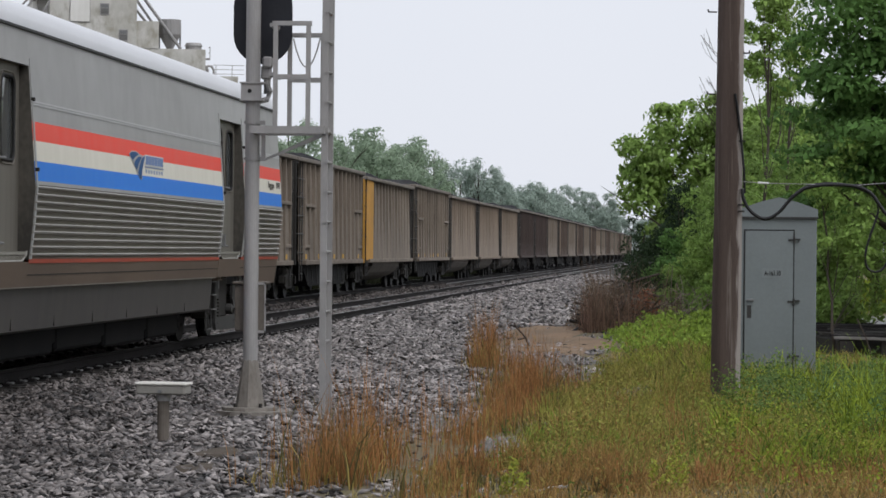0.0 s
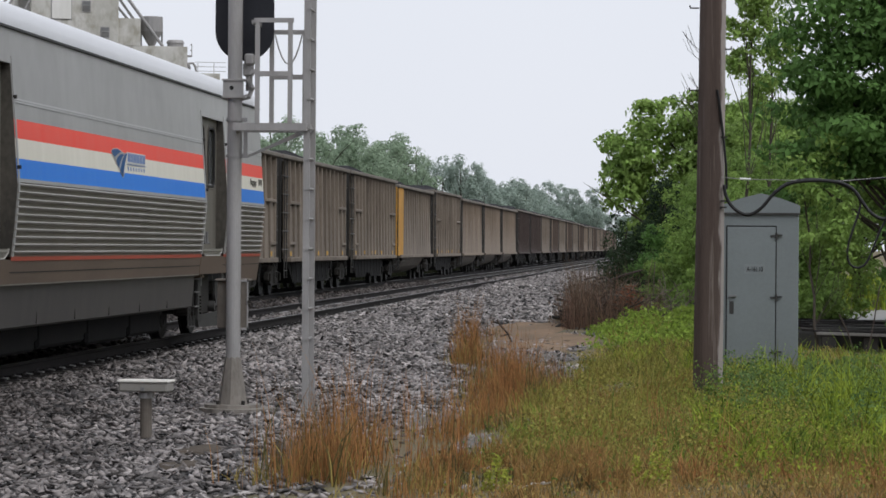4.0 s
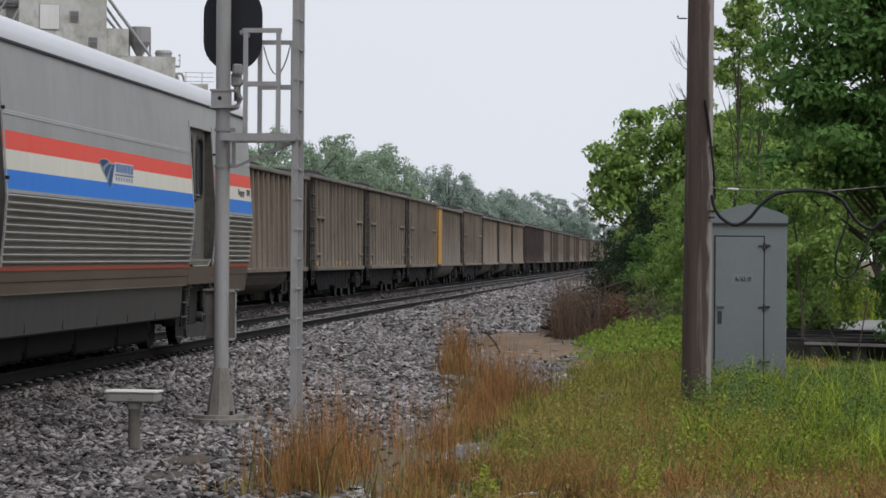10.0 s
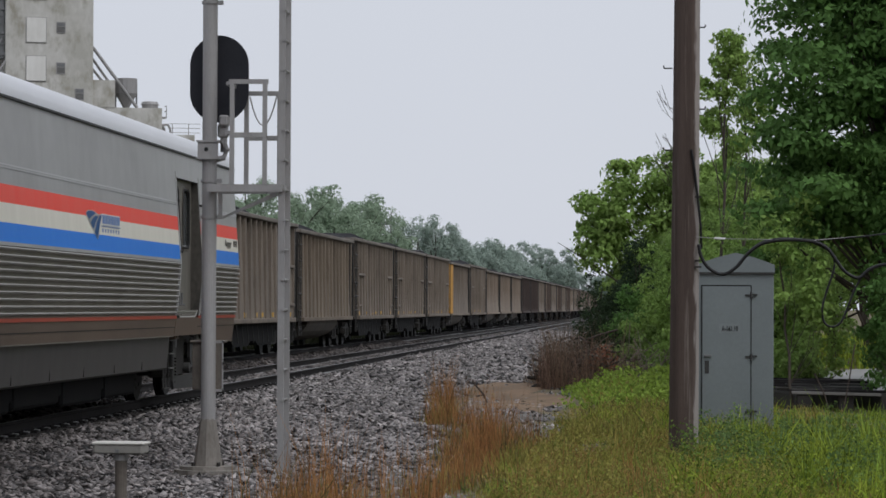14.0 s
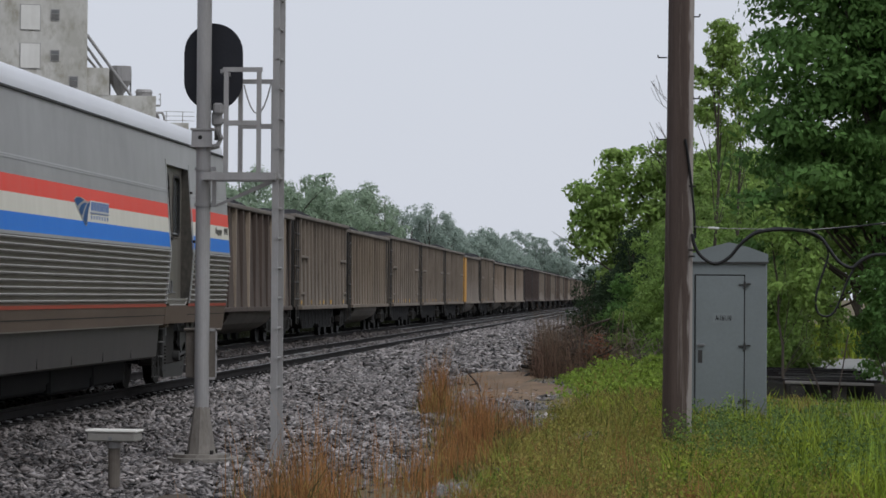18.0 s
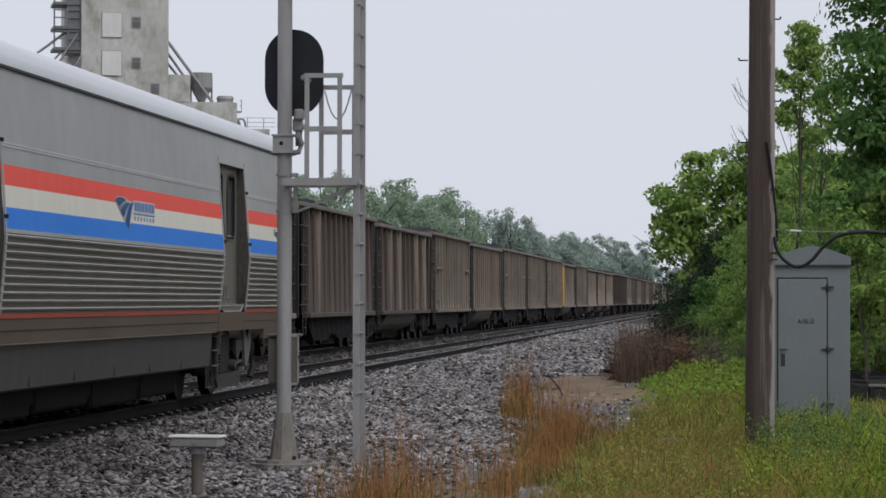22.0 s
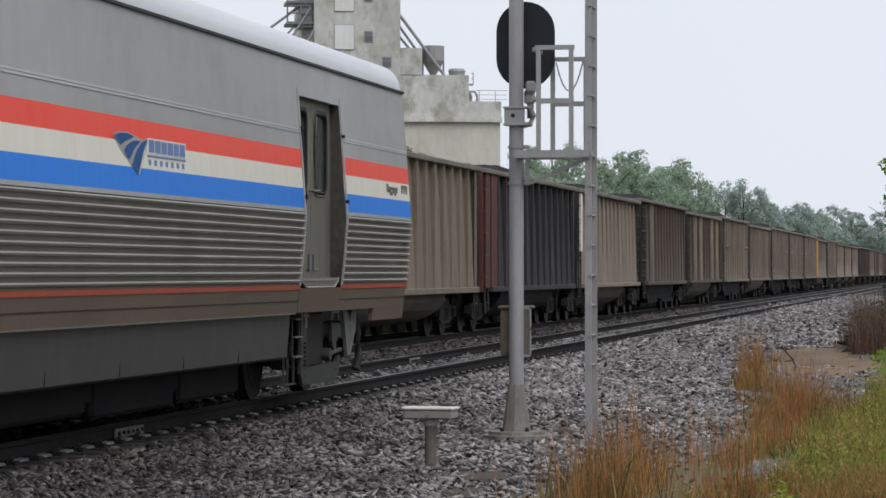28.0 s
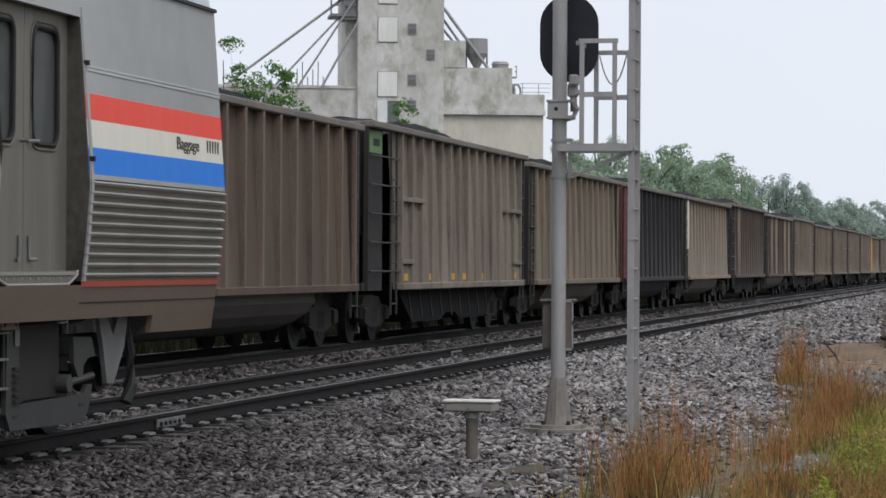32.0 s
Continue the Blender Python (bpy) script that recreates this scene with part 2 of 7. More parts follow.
coal = mat("coal_lumps", (0.012, 0.012, 0.014), (0.028, 0.028, 0.031), 0.8, grain=14, spots=3, bump=0.9, spec=0.1)
rail_web = mat("grimy_rail_web", (0.031, 0.028, 0.028), (0.020, 0.019, 0.019), 0.85, 0.0, 40, 3, bump=0.2, spec=0.08)
rail_head = mat("polished_rail_head", (0.25, 0.25, 0.255), (0.16, 0.16, 0.16), 0.4, 0.8, 60, 3, bump=0.02)
# pale base colour carries the glint of light along the wet foot
rail_foot = mat("wet_rail_foot_with_glint", (0.44, 0.44, 0.44), (0.18, 0.177, 0.174), 0.35, 0.3, 40, 1.2, mix=0.6, bump=0.1)
tie_concrete = mat("weathered_concrete_tie", (0.075, 0.071, 0.068), (0.045, 0.042, 0.040), 0.7, 0, 30, 2, mix=0.9, bump=0.2, dirt=(0.035, 0.03, 0.027), dirt_low=0.5, per_object=0.12)
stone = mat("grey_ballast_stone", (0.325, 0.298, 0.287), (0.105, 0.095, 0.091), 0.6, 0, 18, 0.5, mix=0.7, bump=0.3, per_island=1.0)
# oily, damp grime and the train's shade, both coloured in towards rails and camera
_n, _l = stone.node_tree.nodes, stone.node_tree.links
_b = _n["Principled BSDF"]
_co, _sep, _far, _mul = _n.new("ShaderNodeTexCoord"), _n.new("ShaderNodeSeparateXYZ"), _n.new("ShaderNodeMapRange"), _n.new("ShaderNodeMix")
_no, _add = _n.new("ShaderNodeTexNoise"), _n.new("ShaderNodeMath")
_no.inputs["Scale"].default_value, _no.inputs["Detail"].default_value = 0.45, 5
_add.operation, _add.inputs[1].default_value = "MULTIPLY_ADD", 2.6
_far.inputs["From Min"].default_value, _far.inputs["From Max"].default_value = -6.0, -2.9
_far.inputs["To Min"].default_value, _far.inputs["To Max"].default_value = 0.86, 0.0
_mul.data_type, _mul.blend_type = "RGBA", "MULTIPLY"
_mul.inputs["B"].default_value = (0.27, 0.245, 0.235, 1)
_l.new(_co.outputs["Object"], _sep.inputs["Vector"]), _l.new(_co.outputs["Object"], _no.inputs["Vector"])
_y_tone, _sum = _n.new("ShaderNodeMapRange"), _n.new("ShaderNodeMath")
_y_tone.inputs["From Min"].default_value, _y_tone.inputs["From Max"].default_value = 21.0, 46.0
_y_tone.inputs["To Min"].default_value, _y_tone.inputs["To Max"].default_value = -1.0, 3.2
_l.new(_sep.outputs["Y"], _y_tone.inputs["Value"])
_l.new(_y_tone.outputs["Result"], _sum.inputs[0]), _l.new(_sep.outputs["X"], _sum.inputs[1])
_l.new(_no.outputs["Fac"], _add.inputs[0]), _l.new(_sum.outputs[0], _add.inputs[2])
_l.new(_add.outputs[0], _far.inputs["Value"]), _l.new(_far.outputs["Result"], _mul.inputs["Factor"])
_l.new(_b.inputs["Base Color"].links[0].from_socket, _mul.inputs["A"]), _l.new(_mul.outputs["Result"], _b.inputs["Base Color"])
plank_grey = mat("silvered_plank", (0.21, 0.202, 0.192), (0.105, 0.10, 0.094), 0.85, 0, 20, 1.5, (0.5, 5, 5), 0.7, 0.2)
concrete = mat("stained_concrete", (0.62, 0.605, 0.565), (0.44, 0.425, 0.38), 0.9, 0, 2.2, 0.22, (1, 1, 0.45), 0.9, 0.1, dirt=(0.28, 0.27, 0.225), dirt_low=0.54)
silo_concrete = mat("board_marked_stained_concrete", (0.66, 0.65, 0.62), (0.43, 0.42, 0.38), 0.9, 0, 3.0, 0.36, (0.9, 0.9, 0.55), 0.75, 0.2, dirt=(0.27, 0.25, 0.195), dirt_low=0.50)
board_pale = mat("weathered_pale_board", (0.76, 0.75, 0.72), (0.62, 0.61, 0.57), 0.9, 0, 4, 0.8, (1, 1, 0.4), 0.7, 0.05)
house_concrete = mat("yellowed_concrete", (0.60, 0.57, 0.495), (0.44, 0.41, 0.34), 0.9, 0, 3, 0.3, (1, 1, 0.5), 0.7, 0.1, dirt=(0.32, 0.30, 0.24), dirt_low=0.56)
concrete_pale = mat("pale_concrete", (0.62, 0.605, 0.565), (0.52, 0.50, 0.46), 0.9, 0, 3, 0.1, (1, 1, 0.5), 0.6, 0.1)
mast_grey = mat("galvanised_grey", (0.365, 0.357, 0.352), (0.245, 0.238, 0.233), 0.6, 0.3, 30, 1.5, (3, 3, 0.6), 0.5, 0.05)
mast_foot = mat("stained_mast_foot", (0.29, 0.268, 0.24), (0.15, 0.135, 0.118), 0.7, 0.2, 30, 2.5, (2, 2, 0.7), 0.7, 0.1)
signal_black = mat("matt_black_plate", (0.012, 0.013, 0.018), (0.02, 0.021, 0.027), 0.6, 0, 30, 3)
case_grey = mat("silver_grey_case_paint", (0.20, 0.225, 0.23), (0.148, 0.168, 0.172), 0.5, 0.15, 30, 0.9, mix=0.5, bump=0.03, dirt=(0.30, 0.31, 0.30), dirt_low=0.66)
plate_grey = mat("faded_grey_plate", (0.225, 0.25, 0.255), (0.18, 0.20, 0.205), 0.5, 0.1, 30, 3, mix=0.6, bump=0.02)
pole_wood = mat("weathered_creosote_wood", (0.108, 0.080, 0.068), (0.052, 0.037, 0.031), 0.9, 0, 26, 0.9, (9, 9, 0.35), 0.7, 0.5, dirt=(0.20, 0.17, 0.15), dirt_low=0.56)
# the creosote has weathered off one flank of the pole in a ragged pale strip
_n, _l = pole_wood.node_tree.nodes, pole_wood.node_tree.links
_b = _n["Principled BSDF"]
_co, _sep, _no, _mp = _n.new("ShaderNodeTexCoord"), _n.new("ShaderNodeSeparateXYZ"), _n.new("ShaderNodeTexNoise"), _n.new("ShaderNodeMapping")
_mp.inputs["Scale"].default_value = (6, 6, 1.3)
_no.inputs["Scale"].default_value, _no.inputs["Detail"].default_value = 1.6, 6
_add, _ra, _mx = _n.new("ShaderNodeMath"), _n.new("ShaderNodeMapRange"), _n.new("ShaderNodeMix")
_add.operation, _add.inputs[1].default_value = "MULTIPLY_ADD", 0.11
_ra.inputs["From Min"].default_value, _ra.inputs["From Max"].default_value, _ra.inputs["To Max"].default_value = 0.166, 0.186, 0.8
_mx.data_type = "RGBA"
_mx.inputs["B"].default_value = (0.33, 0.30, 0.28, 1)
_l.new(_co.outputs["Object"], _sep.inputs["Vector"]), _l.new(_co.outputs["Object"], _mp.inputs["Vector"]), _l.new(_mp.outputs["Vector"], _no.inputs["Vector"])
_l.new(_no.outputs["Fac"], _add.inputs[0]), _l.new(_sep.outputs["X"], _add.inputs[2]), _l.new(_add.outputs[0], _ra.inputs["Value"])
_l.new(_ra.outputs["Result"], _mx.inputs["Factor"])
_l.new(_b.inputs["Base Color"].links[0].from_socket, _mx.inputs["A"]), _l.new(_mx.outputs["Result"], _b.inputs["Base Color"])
post_brown = mat("grimy_post", (0.17, 0.15, 0.128), (0.095, 0.08, 0.068), 0.8, 0.1, 30, 3, mix=0.6, bump=0.15)
cable_black = mat("black_cable", (0.012, 0.012, 0.013), None, 0.5)
sign_white = mat("white_label", (0.75, 0.75, 0.73), None, 0.6)
faded_ink = mat("faded_black_ink", (0.085, 0.08, 0.07), (0.13, 0.12, 0.105), 0.6)
ink = mat("black_ink", (0.015, 0.015, 0.015), None, 0.7)
bark = mat("grey_bark", (0.085, 0.07, 0.058), (0.045, 0.037, 0.03), 0.9, 0, 20, 1, (5, 5, 0.6), 0.6, 0.4)
leaf_maple = leaf_mat("deep_green_leaf", (0.076, 0.160, 0.045), (0.128, 0.238, 0.064))
leaf_light = leaf_mat("yellow_green_leaf", (0.19, 0.305, 0.078), (0.275, 0.39, 0.105))
leaf_mid = leaf_mat("mid_green_leaf", (0.145, 0.235, 0.062), (0.215, 0.315, 0.088))
leaf_cedar = leaf_mat("dark_cedar_leaf", (0.025, 0.045, 0.022), (0.04, 0.065, 0.03))
# far leaves: distance haze is mixed into these two pale greens
leaf_far = leaf_mat("hazed_grey_green_leaf", (0.29, 0.36, 0.31), (0.345, 0.415, 0.355), 0.06)
leaf_line = leaf_mat("hazed_dull_green_leaf", (0.258, 0.342, 0.240), (0.312, 0.398, 0.280), 0.08)
grass_green = leaf_mat("fresh_grass_blade", (0.13, 0.20, 0.022), (0.30, 0.36, 0.05), 0.65)
grass_mid = leaf_mat("mid_green_blade", (0.085, 0.15, 0.025), (0.15, 0.21, 0.045), 0.45)
grass_dull = leaf_mat("olive_grass_blade", (0.235, 0.195, 0.05), (0.37, 0.29, 0.10), 0.5)
grass_olive = leaf_mat("olive_green_blade", (0.195, 0.192, 0.042), (0.325, 0.298, 0.080), 0.5)
grass_straw = leaf_mat("brown_straw_blade", (0.235, 0.126, 0.044), (0.39, 0.252, 0.098), 0.5)
grass_brown = leaf_mat("russet_dry_stem", (0.225, 0.090, 0.036), (0.39, 0.212, 0.086), 0.55)
grass_dark = leaf_mat("dark_weed_blade", (0.075, 0.07, 0.028), (0.12, 0.11, 0.045), 0.45)
# weeds seen beneath the coal train: the shade there is in their colour
weed_shade = leaf_mat("shade_darkened_weed_blade", (0.028, 0.032, 0.017), (0.045, 0.048, 0.025))
weed_bright = leaf_mat("bright_weed_leaf", (0.185, 0.29, 0.04), (0.275, 0.37, 0.07), 0.5)
leaf_weed = leaf_mat("dull_green_weed_leaf", (0.065, 0.125, 0.04), (0.15, 0.22, 0.075), 0.5)
stalk_yellow = leaf_mat("yellow_green_stalk_leaf", (0.26, 0.30, 0.045), (0.38, 0.40, 0.08), 0.4)
twig_leaf = leaf_mat("grey_brown_stem", (0.115, 0.085, 0.062), (0.20, 0.15, 0.105), 0.45)
stem_red = leaf_mat("red_brown_stem", (0.135, 0.084, 0.064), (0.225, 0.148, 0.108), 0.5)
foot_concrete = mat("dirty_footing_concrete", (0.27, 0.26, 0.24), (0.19, 0.18, 0.16), 0.9)
twig_pale = mat("bleached_twig", (0.22, 0.19, 0.155), (0.13, 0.108, 0.088), 0.9)
twig = mat("grey_brown_twig", (0.085, 0.066, 0.055), (0.045, 0.035, 0.03), 0.9)


# ---- building helpers ----
def part(name, bm, material, parent, label="", smooth=False):
    """Links a bmesh as one mesh object under a thing or a part."""
    me = bpy.data.meshes.new(name)
    bm.to_mesh(me)
    bm.free()
    if smooth:
        me.shade_smooth()
    me.materials.append(material)
    ob = new(name, me)
    ob.parent = parent
    if label:
        tagged(ob, label)
    return ob


def share(name, me, parent, m):
    """One more piece on a mesh that others use too."""
    ob = new(name, me)
    ob.parent = parent
    ob.matrix_basis = m
    return ob


def thing(name, m, label, category, group="", kind=""):
    ob = new(name)
    ob.matrix_basis = m
    ob.empty_display_size = 0.2
    return tagged(ob, label, category, group, kind)


def bx(bm, x0, x1, y0, y1, z0, z1, bevel=0.0):
    made = bmesh.ops.create_cube(bm, size=1, matrix=Matrix.Translation(((x0 + x1) / 2, (y0 + y1) / 2, (z0 + z1) / 2))
                                 @ Matrix.Diagonal((abs(x1 - x0), abs(y1 - y0), abs(z1 - z0), 1)))
    if bevel:
        edges = list({e for v in made["verts"] for e in v.link_edges})
        bmesh.ops.bevel(bm, geom=edges, offset=bevel, segments=1, affect="EDGES")
    return bm


def box(x0, x1, y0, y1, z0, z1, bevel=0.0):
    return bx(bmesh.new(), x0, x1, y0, y1, z0, z1, bevel)


def rod(bm, a, b, r, r2=None, n=8):
    a, b = Vector(a), Vector(b)
    d = b - a
    m = Matrix.Translation((a + b) / 2) @ d.to_track_quat("Z", "Y").to_matrix().to_4x4()
    bmesh.ops.create_cone(bm, cap_ends=True, segments=n, radius1=r, radius2=r if r2 is None else r2, depth=d.length, matrix=m)
    return bm


def prism(bm, outline, y0, y1, axis="y"):
    """Outline in (x, z), drawn out along y (or in (y, z) along x)."""
    def at(p, w):
        return (p[0], w, p[1]) if axis == "y" else (w, p[0], p[1])
    a = [bm.verts.new(at(p, y0)) for p in outline]
    b = [bm.verts.new(at(p, y1)) for p in outline]
    k = len(outline)
    bm.faces.new(a), bm.faces.new(list(reversed(b)))
    for i in range(k):
        bm.faces.new((a[i], b[i], b[(i + 1) % k], a[(i + 1) % k]))
    bmesh.ops.recalc_face_normals(bm, faces=bm.faces)
    return bm


def tube(bm, points, r, n=6):
    """A bent round bar through points."""
    pts = [Vector(p) for p in points]
    rings = []
    for i, p in enumerate(pts):
        d = (pts[min(i + 1, len(pts) - 1)] - pts[max(i - 1, 0)]).normalized()
        q = d.to_track_quat("Z", "Y")
        rings.append([bm.verts.new(p + q @ Vector((r * math.cos(a), r * math.sin(a), 0))) for a in (2 * math.pi * k / n for k in range(n))])
    for a, b in zip(rings, rings[1:]):
        for k in range(n):
            bm.faces.new((a[k], a[(k + 1) % n], b[(k + 1) % n], b[k]))
    bm.faces.new(rings[0]), bm.faces.new(rings[-1])
    bmesh.ops.recalc_face_normals(bm, faces=bm.faces)
    return bm


def bend(points, steps=5):
    """A smooth run of points through the given ones."""
    p = [Vector(q) for q in points]
    p = [p[0] * 2 - p[1]] + p + [p[-1] * 2 - p[-2]]
    out = []
    for a, b, c, d in zip(p, p[1:], p[2:], p[3:]):
        for k in range(steps):
            t = k / steps
            out.append(0.5 * (2 * b + (c - a) * t + (2 * a - 5 * b + 4 * c - d) * t * t + (3 * b - a - 3 * c + d) * t ** 3))
    return out + [p[-2]]


def raw(name, verts, faces, material, parent=None, smooth=False):
    me = bpy.data.meshes.new(name)
    me.from_pydata(verts, [], faces)
    if smooth:
        me.shade_smooth()
    me.materials.append(material)
    ob = new(name, me)
    ob.parent = parent
    return ob


def quads(name, v, material, parent=None):
    """Many separate quads from an array (count, 4, 3)."""
    k = len(v)
    me = bpy.data.meshes.new(name)
    me.vertices.add(k * 4)
    me.vertices.foreach_set("co", np.asarray(v, dtype=np.float32).ravel())
    me.loops.add(k * 4)
    me.loops.foreach_set("vertex_index", np.arange(k * 4, dtype=np.int32))
    me.polygons.add(k)
    me.polygons.foreach_set("loop_start", np.arange(0, k * 4, 4, dtype=np.int32))
    me.update(calc_edges=True)
    me.validate()
    me.materials.append(material)
    ob = new(name, me)
    ob.parent = parent
    return ob


# ---- ground, tracks ----
NEAR_TRACK, FAR_TRACK = -8.80, -12.75       # centre lines; both run along y
RAIL_TOP = -0.052                           # height of the rail heads


# bare gravel among the weeds: centre and half widths
OPEN_GRAVEL = ((-1.65, 36.8, 0.45, 2.6), (-2.15, 42.0, 0.85, 2.0), (-1.66, 23.6, 0.24, 1.2), (-2.45, 27.0, 0.4, 1.3), (-0.75, 33.6, 0.28, 1.3))


def ground_z(x, y):
    """Track bed at -0.24, a shoulder that falls to the field at about -0.3."""
    bed = np.clip((np.asarray(x) + 7.1) / 1.3, 0, 1) + np.clip((-14.4 - np.asarray(x)) / 1.3, 0, 1)
    bed = bed * bed * (3 - 2 * bed)
    wave = 0.03 * np.sin(x * 1.3 + 0.4 * y) + 0.025 * np.sin(0.23 * y + 1.1 * x) * np.cos(0.31 * y)
    return -0.243 + bed * (-0.047 + wave)


def make_ground():
    xs = np.concatenate([[-3000, -900, -300, -120, -60, -40, -28, -20], np.arange(-15.8, -14.2, 0.2), np.arange(-14, -7.2, 0.8),
                         np.arange(-7.2, 4.1, 0.18), [5, 7, 10, 15, 25, 45, 100, 300, 900, 3000]])
    ys = np.concatenate([[-3000, -600, -100, -30, 0, 8, 12], np.arange(14, 62, 0.35), np.arange(62, 120, 2), np.arange(120, 300, 12),
                         [320, 380, 450, 560, 700, 1000, 1600, 3000]])
    gx, gy = np.meshgrid(xs, ys)
    gz = ground_z(gx, gy)
    v = np.stack([gx, gy, gz], -1).reshape(-1, 3)
    w = len(xs)
    f = [(j * w + i, j * w + i + 1, (j + 1) * w + i + 1, (j + 1) * w + i) for j in range(len(ys) - 1) for i in range(w - 1)]
    m = bpy.data.materials.new("gap_shaded_gravel_and_soil")
    m.use_nodes = True
    n, l = m.node_tree.nodes, m.node_tree.links
    b = n["Principled BSDF"]
    co, sep = n.new("ShaderNodeTexCoord"), n.new("ShaderNodeSeparateXYZ")
    l.new(co.outputs["Object"], sep.inputs["Vector"])

    def nz(scale, detail=5):
        q = n.new("ShaderNodeTexNoise")
        q.inputs["Scale"].default_value, q.inputs["Detail"].default_value = scale, detail
        l.new(co.outputs["Object"], q.inputs["Vector"])
        return q.outputs["Fac"]

    def ramp(value, lo, hi):
        q = n.new("ShaderNodeMapRange")
        q.inputs["From Min"].default_value, q.inputs["From Max"].default_value = lo, hi
        l.new(value, q.inputs["Value"])
        return q.outputs["Result"]

    def mixed(fac, a, bb):
        q = n.new("ShaderNodeMix")
        q.data_type = "RGBA"
        l.new(fac, q.inputs["Factor"])
        for key, value in (("A", a), ("B", bb)):
            if isinstance(value, tuple):
                q.inputs[key].default_value = (*value, 1)
            else:
                l.new(value, q.inputs[key])
        return q.outputs["Result"]

    def plus(a, bb, k=1.0):
        q = n.new("ShaderNodeMath")
        q.operation = "MULTIPLY_ADD"
        q.inputs[1].default_value = k
        l.new(bb, q.inputs[0])
        l.new(a, q.inputs[2])
        return q.outputs[0]
    vor = n.new("ShaderNodeTexVoronoi")
    vor.inputs["Scale"].default_value = 17
    l.new(co.outputs["Object"], vor.inputs["Vector"])
    # gravel under the stones is near black: shade of their gaps as colour
    grey = mixed(vor.outputs["Color"], (0.013, 0.012, 0.011), (0.065, 0.061, 0.058))
    soil = mixed(ramp(nz(1.1), 0.4, 0.62), (0.125, 0.092, 0.05), (0.10, 0.09, 0.04))
    soil = mixed(ramp(nz(9), 0.45, 0.65), soil, (0.15, 0.125, 0.065))
    edge = plus(sep.outputs["X"], nz(0.55), 3.2)
    all_ = mixed(ramp(edge, -1.6, -0.7), grey, soil)
    l.new(all_, b.inputs["Base Color"])
    b.inputs["Roughness"].default_value = 0.9
    bp = n.new("ShaderNodeBump")
    bp.inputs["Strength"].default_value, bp.inputs["Distance"].default_value = 0.8, 0.03
    l.new(vor.outputs["Distance"], bp.inputs["Height"])
    l.new(bp.outputs["Normal"], b.inputs["Normal"])
    g = raw("ground", v.tolist(), f, m)
    return tagged(g, "grey ballast beside the tracks and weedy brown soil", "ground", kind="structure")


def ballast_stones():
    """Loose crushed stone: irregular eight-sided lumps strewn over bed and shoulder."""
    rng = np.random.default_rng(5)
    xs, ys, size = [], [], []
    for x0, x1, y0, y1, per, s in ((-8.0, -1.2, 16, 25, 270, 0.029), (-8.0, -1.2, 25, 36, 190, 0.034), (-8.0, -1.6, 36, 60, 150, 0.045), (-8.0, -3.0, 60, 110, 52, 0.065),
                                   (-9.5, -8.0, 19, 42, 250, 0.030), (-9.5, -8.0, 42, 120, 80, 0.055), (-12.0, -9.5, 24, 70, 90, 0.05), (-12.0, -9.5, 70, 130, 40, 0.075), (-9.5, -4.5, 110, 190, 26, 0.09)):
        k = int((x1 - x0) * (y1 - y0) * per)
        px, py = rng.uniform(x0, x1, k), rng.uniform(y0, y1, k)
        thin = np.clip((px + 3.6 + 0.8 * np.sin(py * 0.35) + 0.5 * np.sin(py * 1.3 + px)) / 1.8, 0, 0.96)
        keep = rng.random(k) > thin
        keep &= ~((px > -7.97) & (px < -7.55) & (rng.random(k) < np.where(px < -7.70, 0.92, 0.45)) & (py < 60))
        keep &= ((px + 2.85) / 1.3) ** 2 + ((py - 50) / 5.6) ** 2 > (1 + 0.3 * np.sin(px * 3 + py)) * (rng.random(k) > 0.07)
        keep &= ((px + 3.1) / 0.85) ** 2 + ((py - 57.5) / 5.2) ** 2 > (1 + 0.3 * np.sin(px * 4 + py)) * (rng.random(k) > 0.07)
        for rail in (-8.05, -9.55, -12.0):
            keep &= np.abs(px - rail) > 0.11
        xs.append(px[keep]), ys.append(py[keep]), size.append(np.full(keep.sum(), s))
    for cx, cy, rx, ry in OPEN_GRAVEL:
        k = int(rx * ry * 520)
        r, a = rng.uniform(0, 1, k) ** 0.5, rng.uniform(0, 6.28, k)
        xs.append(cx + r * rx * np.cos(a)), ys.append(cy + r * ry * np.sin(a)), size.append(np.full(k, 0.026))
    x, y, s = map(np.concatenate, (xs, ys, size))
    k = len(x)
    base = np.array([(1, 0, 0), (0, 1, 0), (-1, 0, 0), (0, -1, 0), (0, 0, 1), (0, 0, -1)], float)
    tri = np.array([(0, 1, 4), (1, 2, 4), (2, 3, 4), (3, 0, 4), (1, 0, 5), (2, 1, 5), (3, 2, 5), (0, 3, 5)])
    p = base[None] * np.stack([rng.uniform(1.0, 2.7, k), rng.uniform(0.7, 1.35, k), rng.uniform(0.22, 0.6, k)], -1)[:, None, :] * (s[:, None, None] * rng.uniform(0.5, 1.4, (k, 6, 1))) + rng.normal(0, 1, (k, 6, 3)) * s[:, None, None] * 0.34
    a, bb = rng.uniform(0, 6.28, k), rng.normal(0, 0.30, k)
    ca, sa, cb, sb = np.cos(a), np.sin(a), np.cos(bb), np.sin(bb)
    q = p.copy()
    q[..., 0] = p[..., 0] * cb[:, None] - p[..., 2] * sb[:, None]
    q[..., 2] = (p[..., 0] * sb[:, None] + p[..., 2] * cb[:, None]) 
    r = q.copy()
    r[..., 0] = q[..., 0] * ca[:, None] - q[..., 1] * sa[:, None]
    r[..., 1] = q[..., 0] * sa[:, None] + q[..., 1] * ca[:, None]
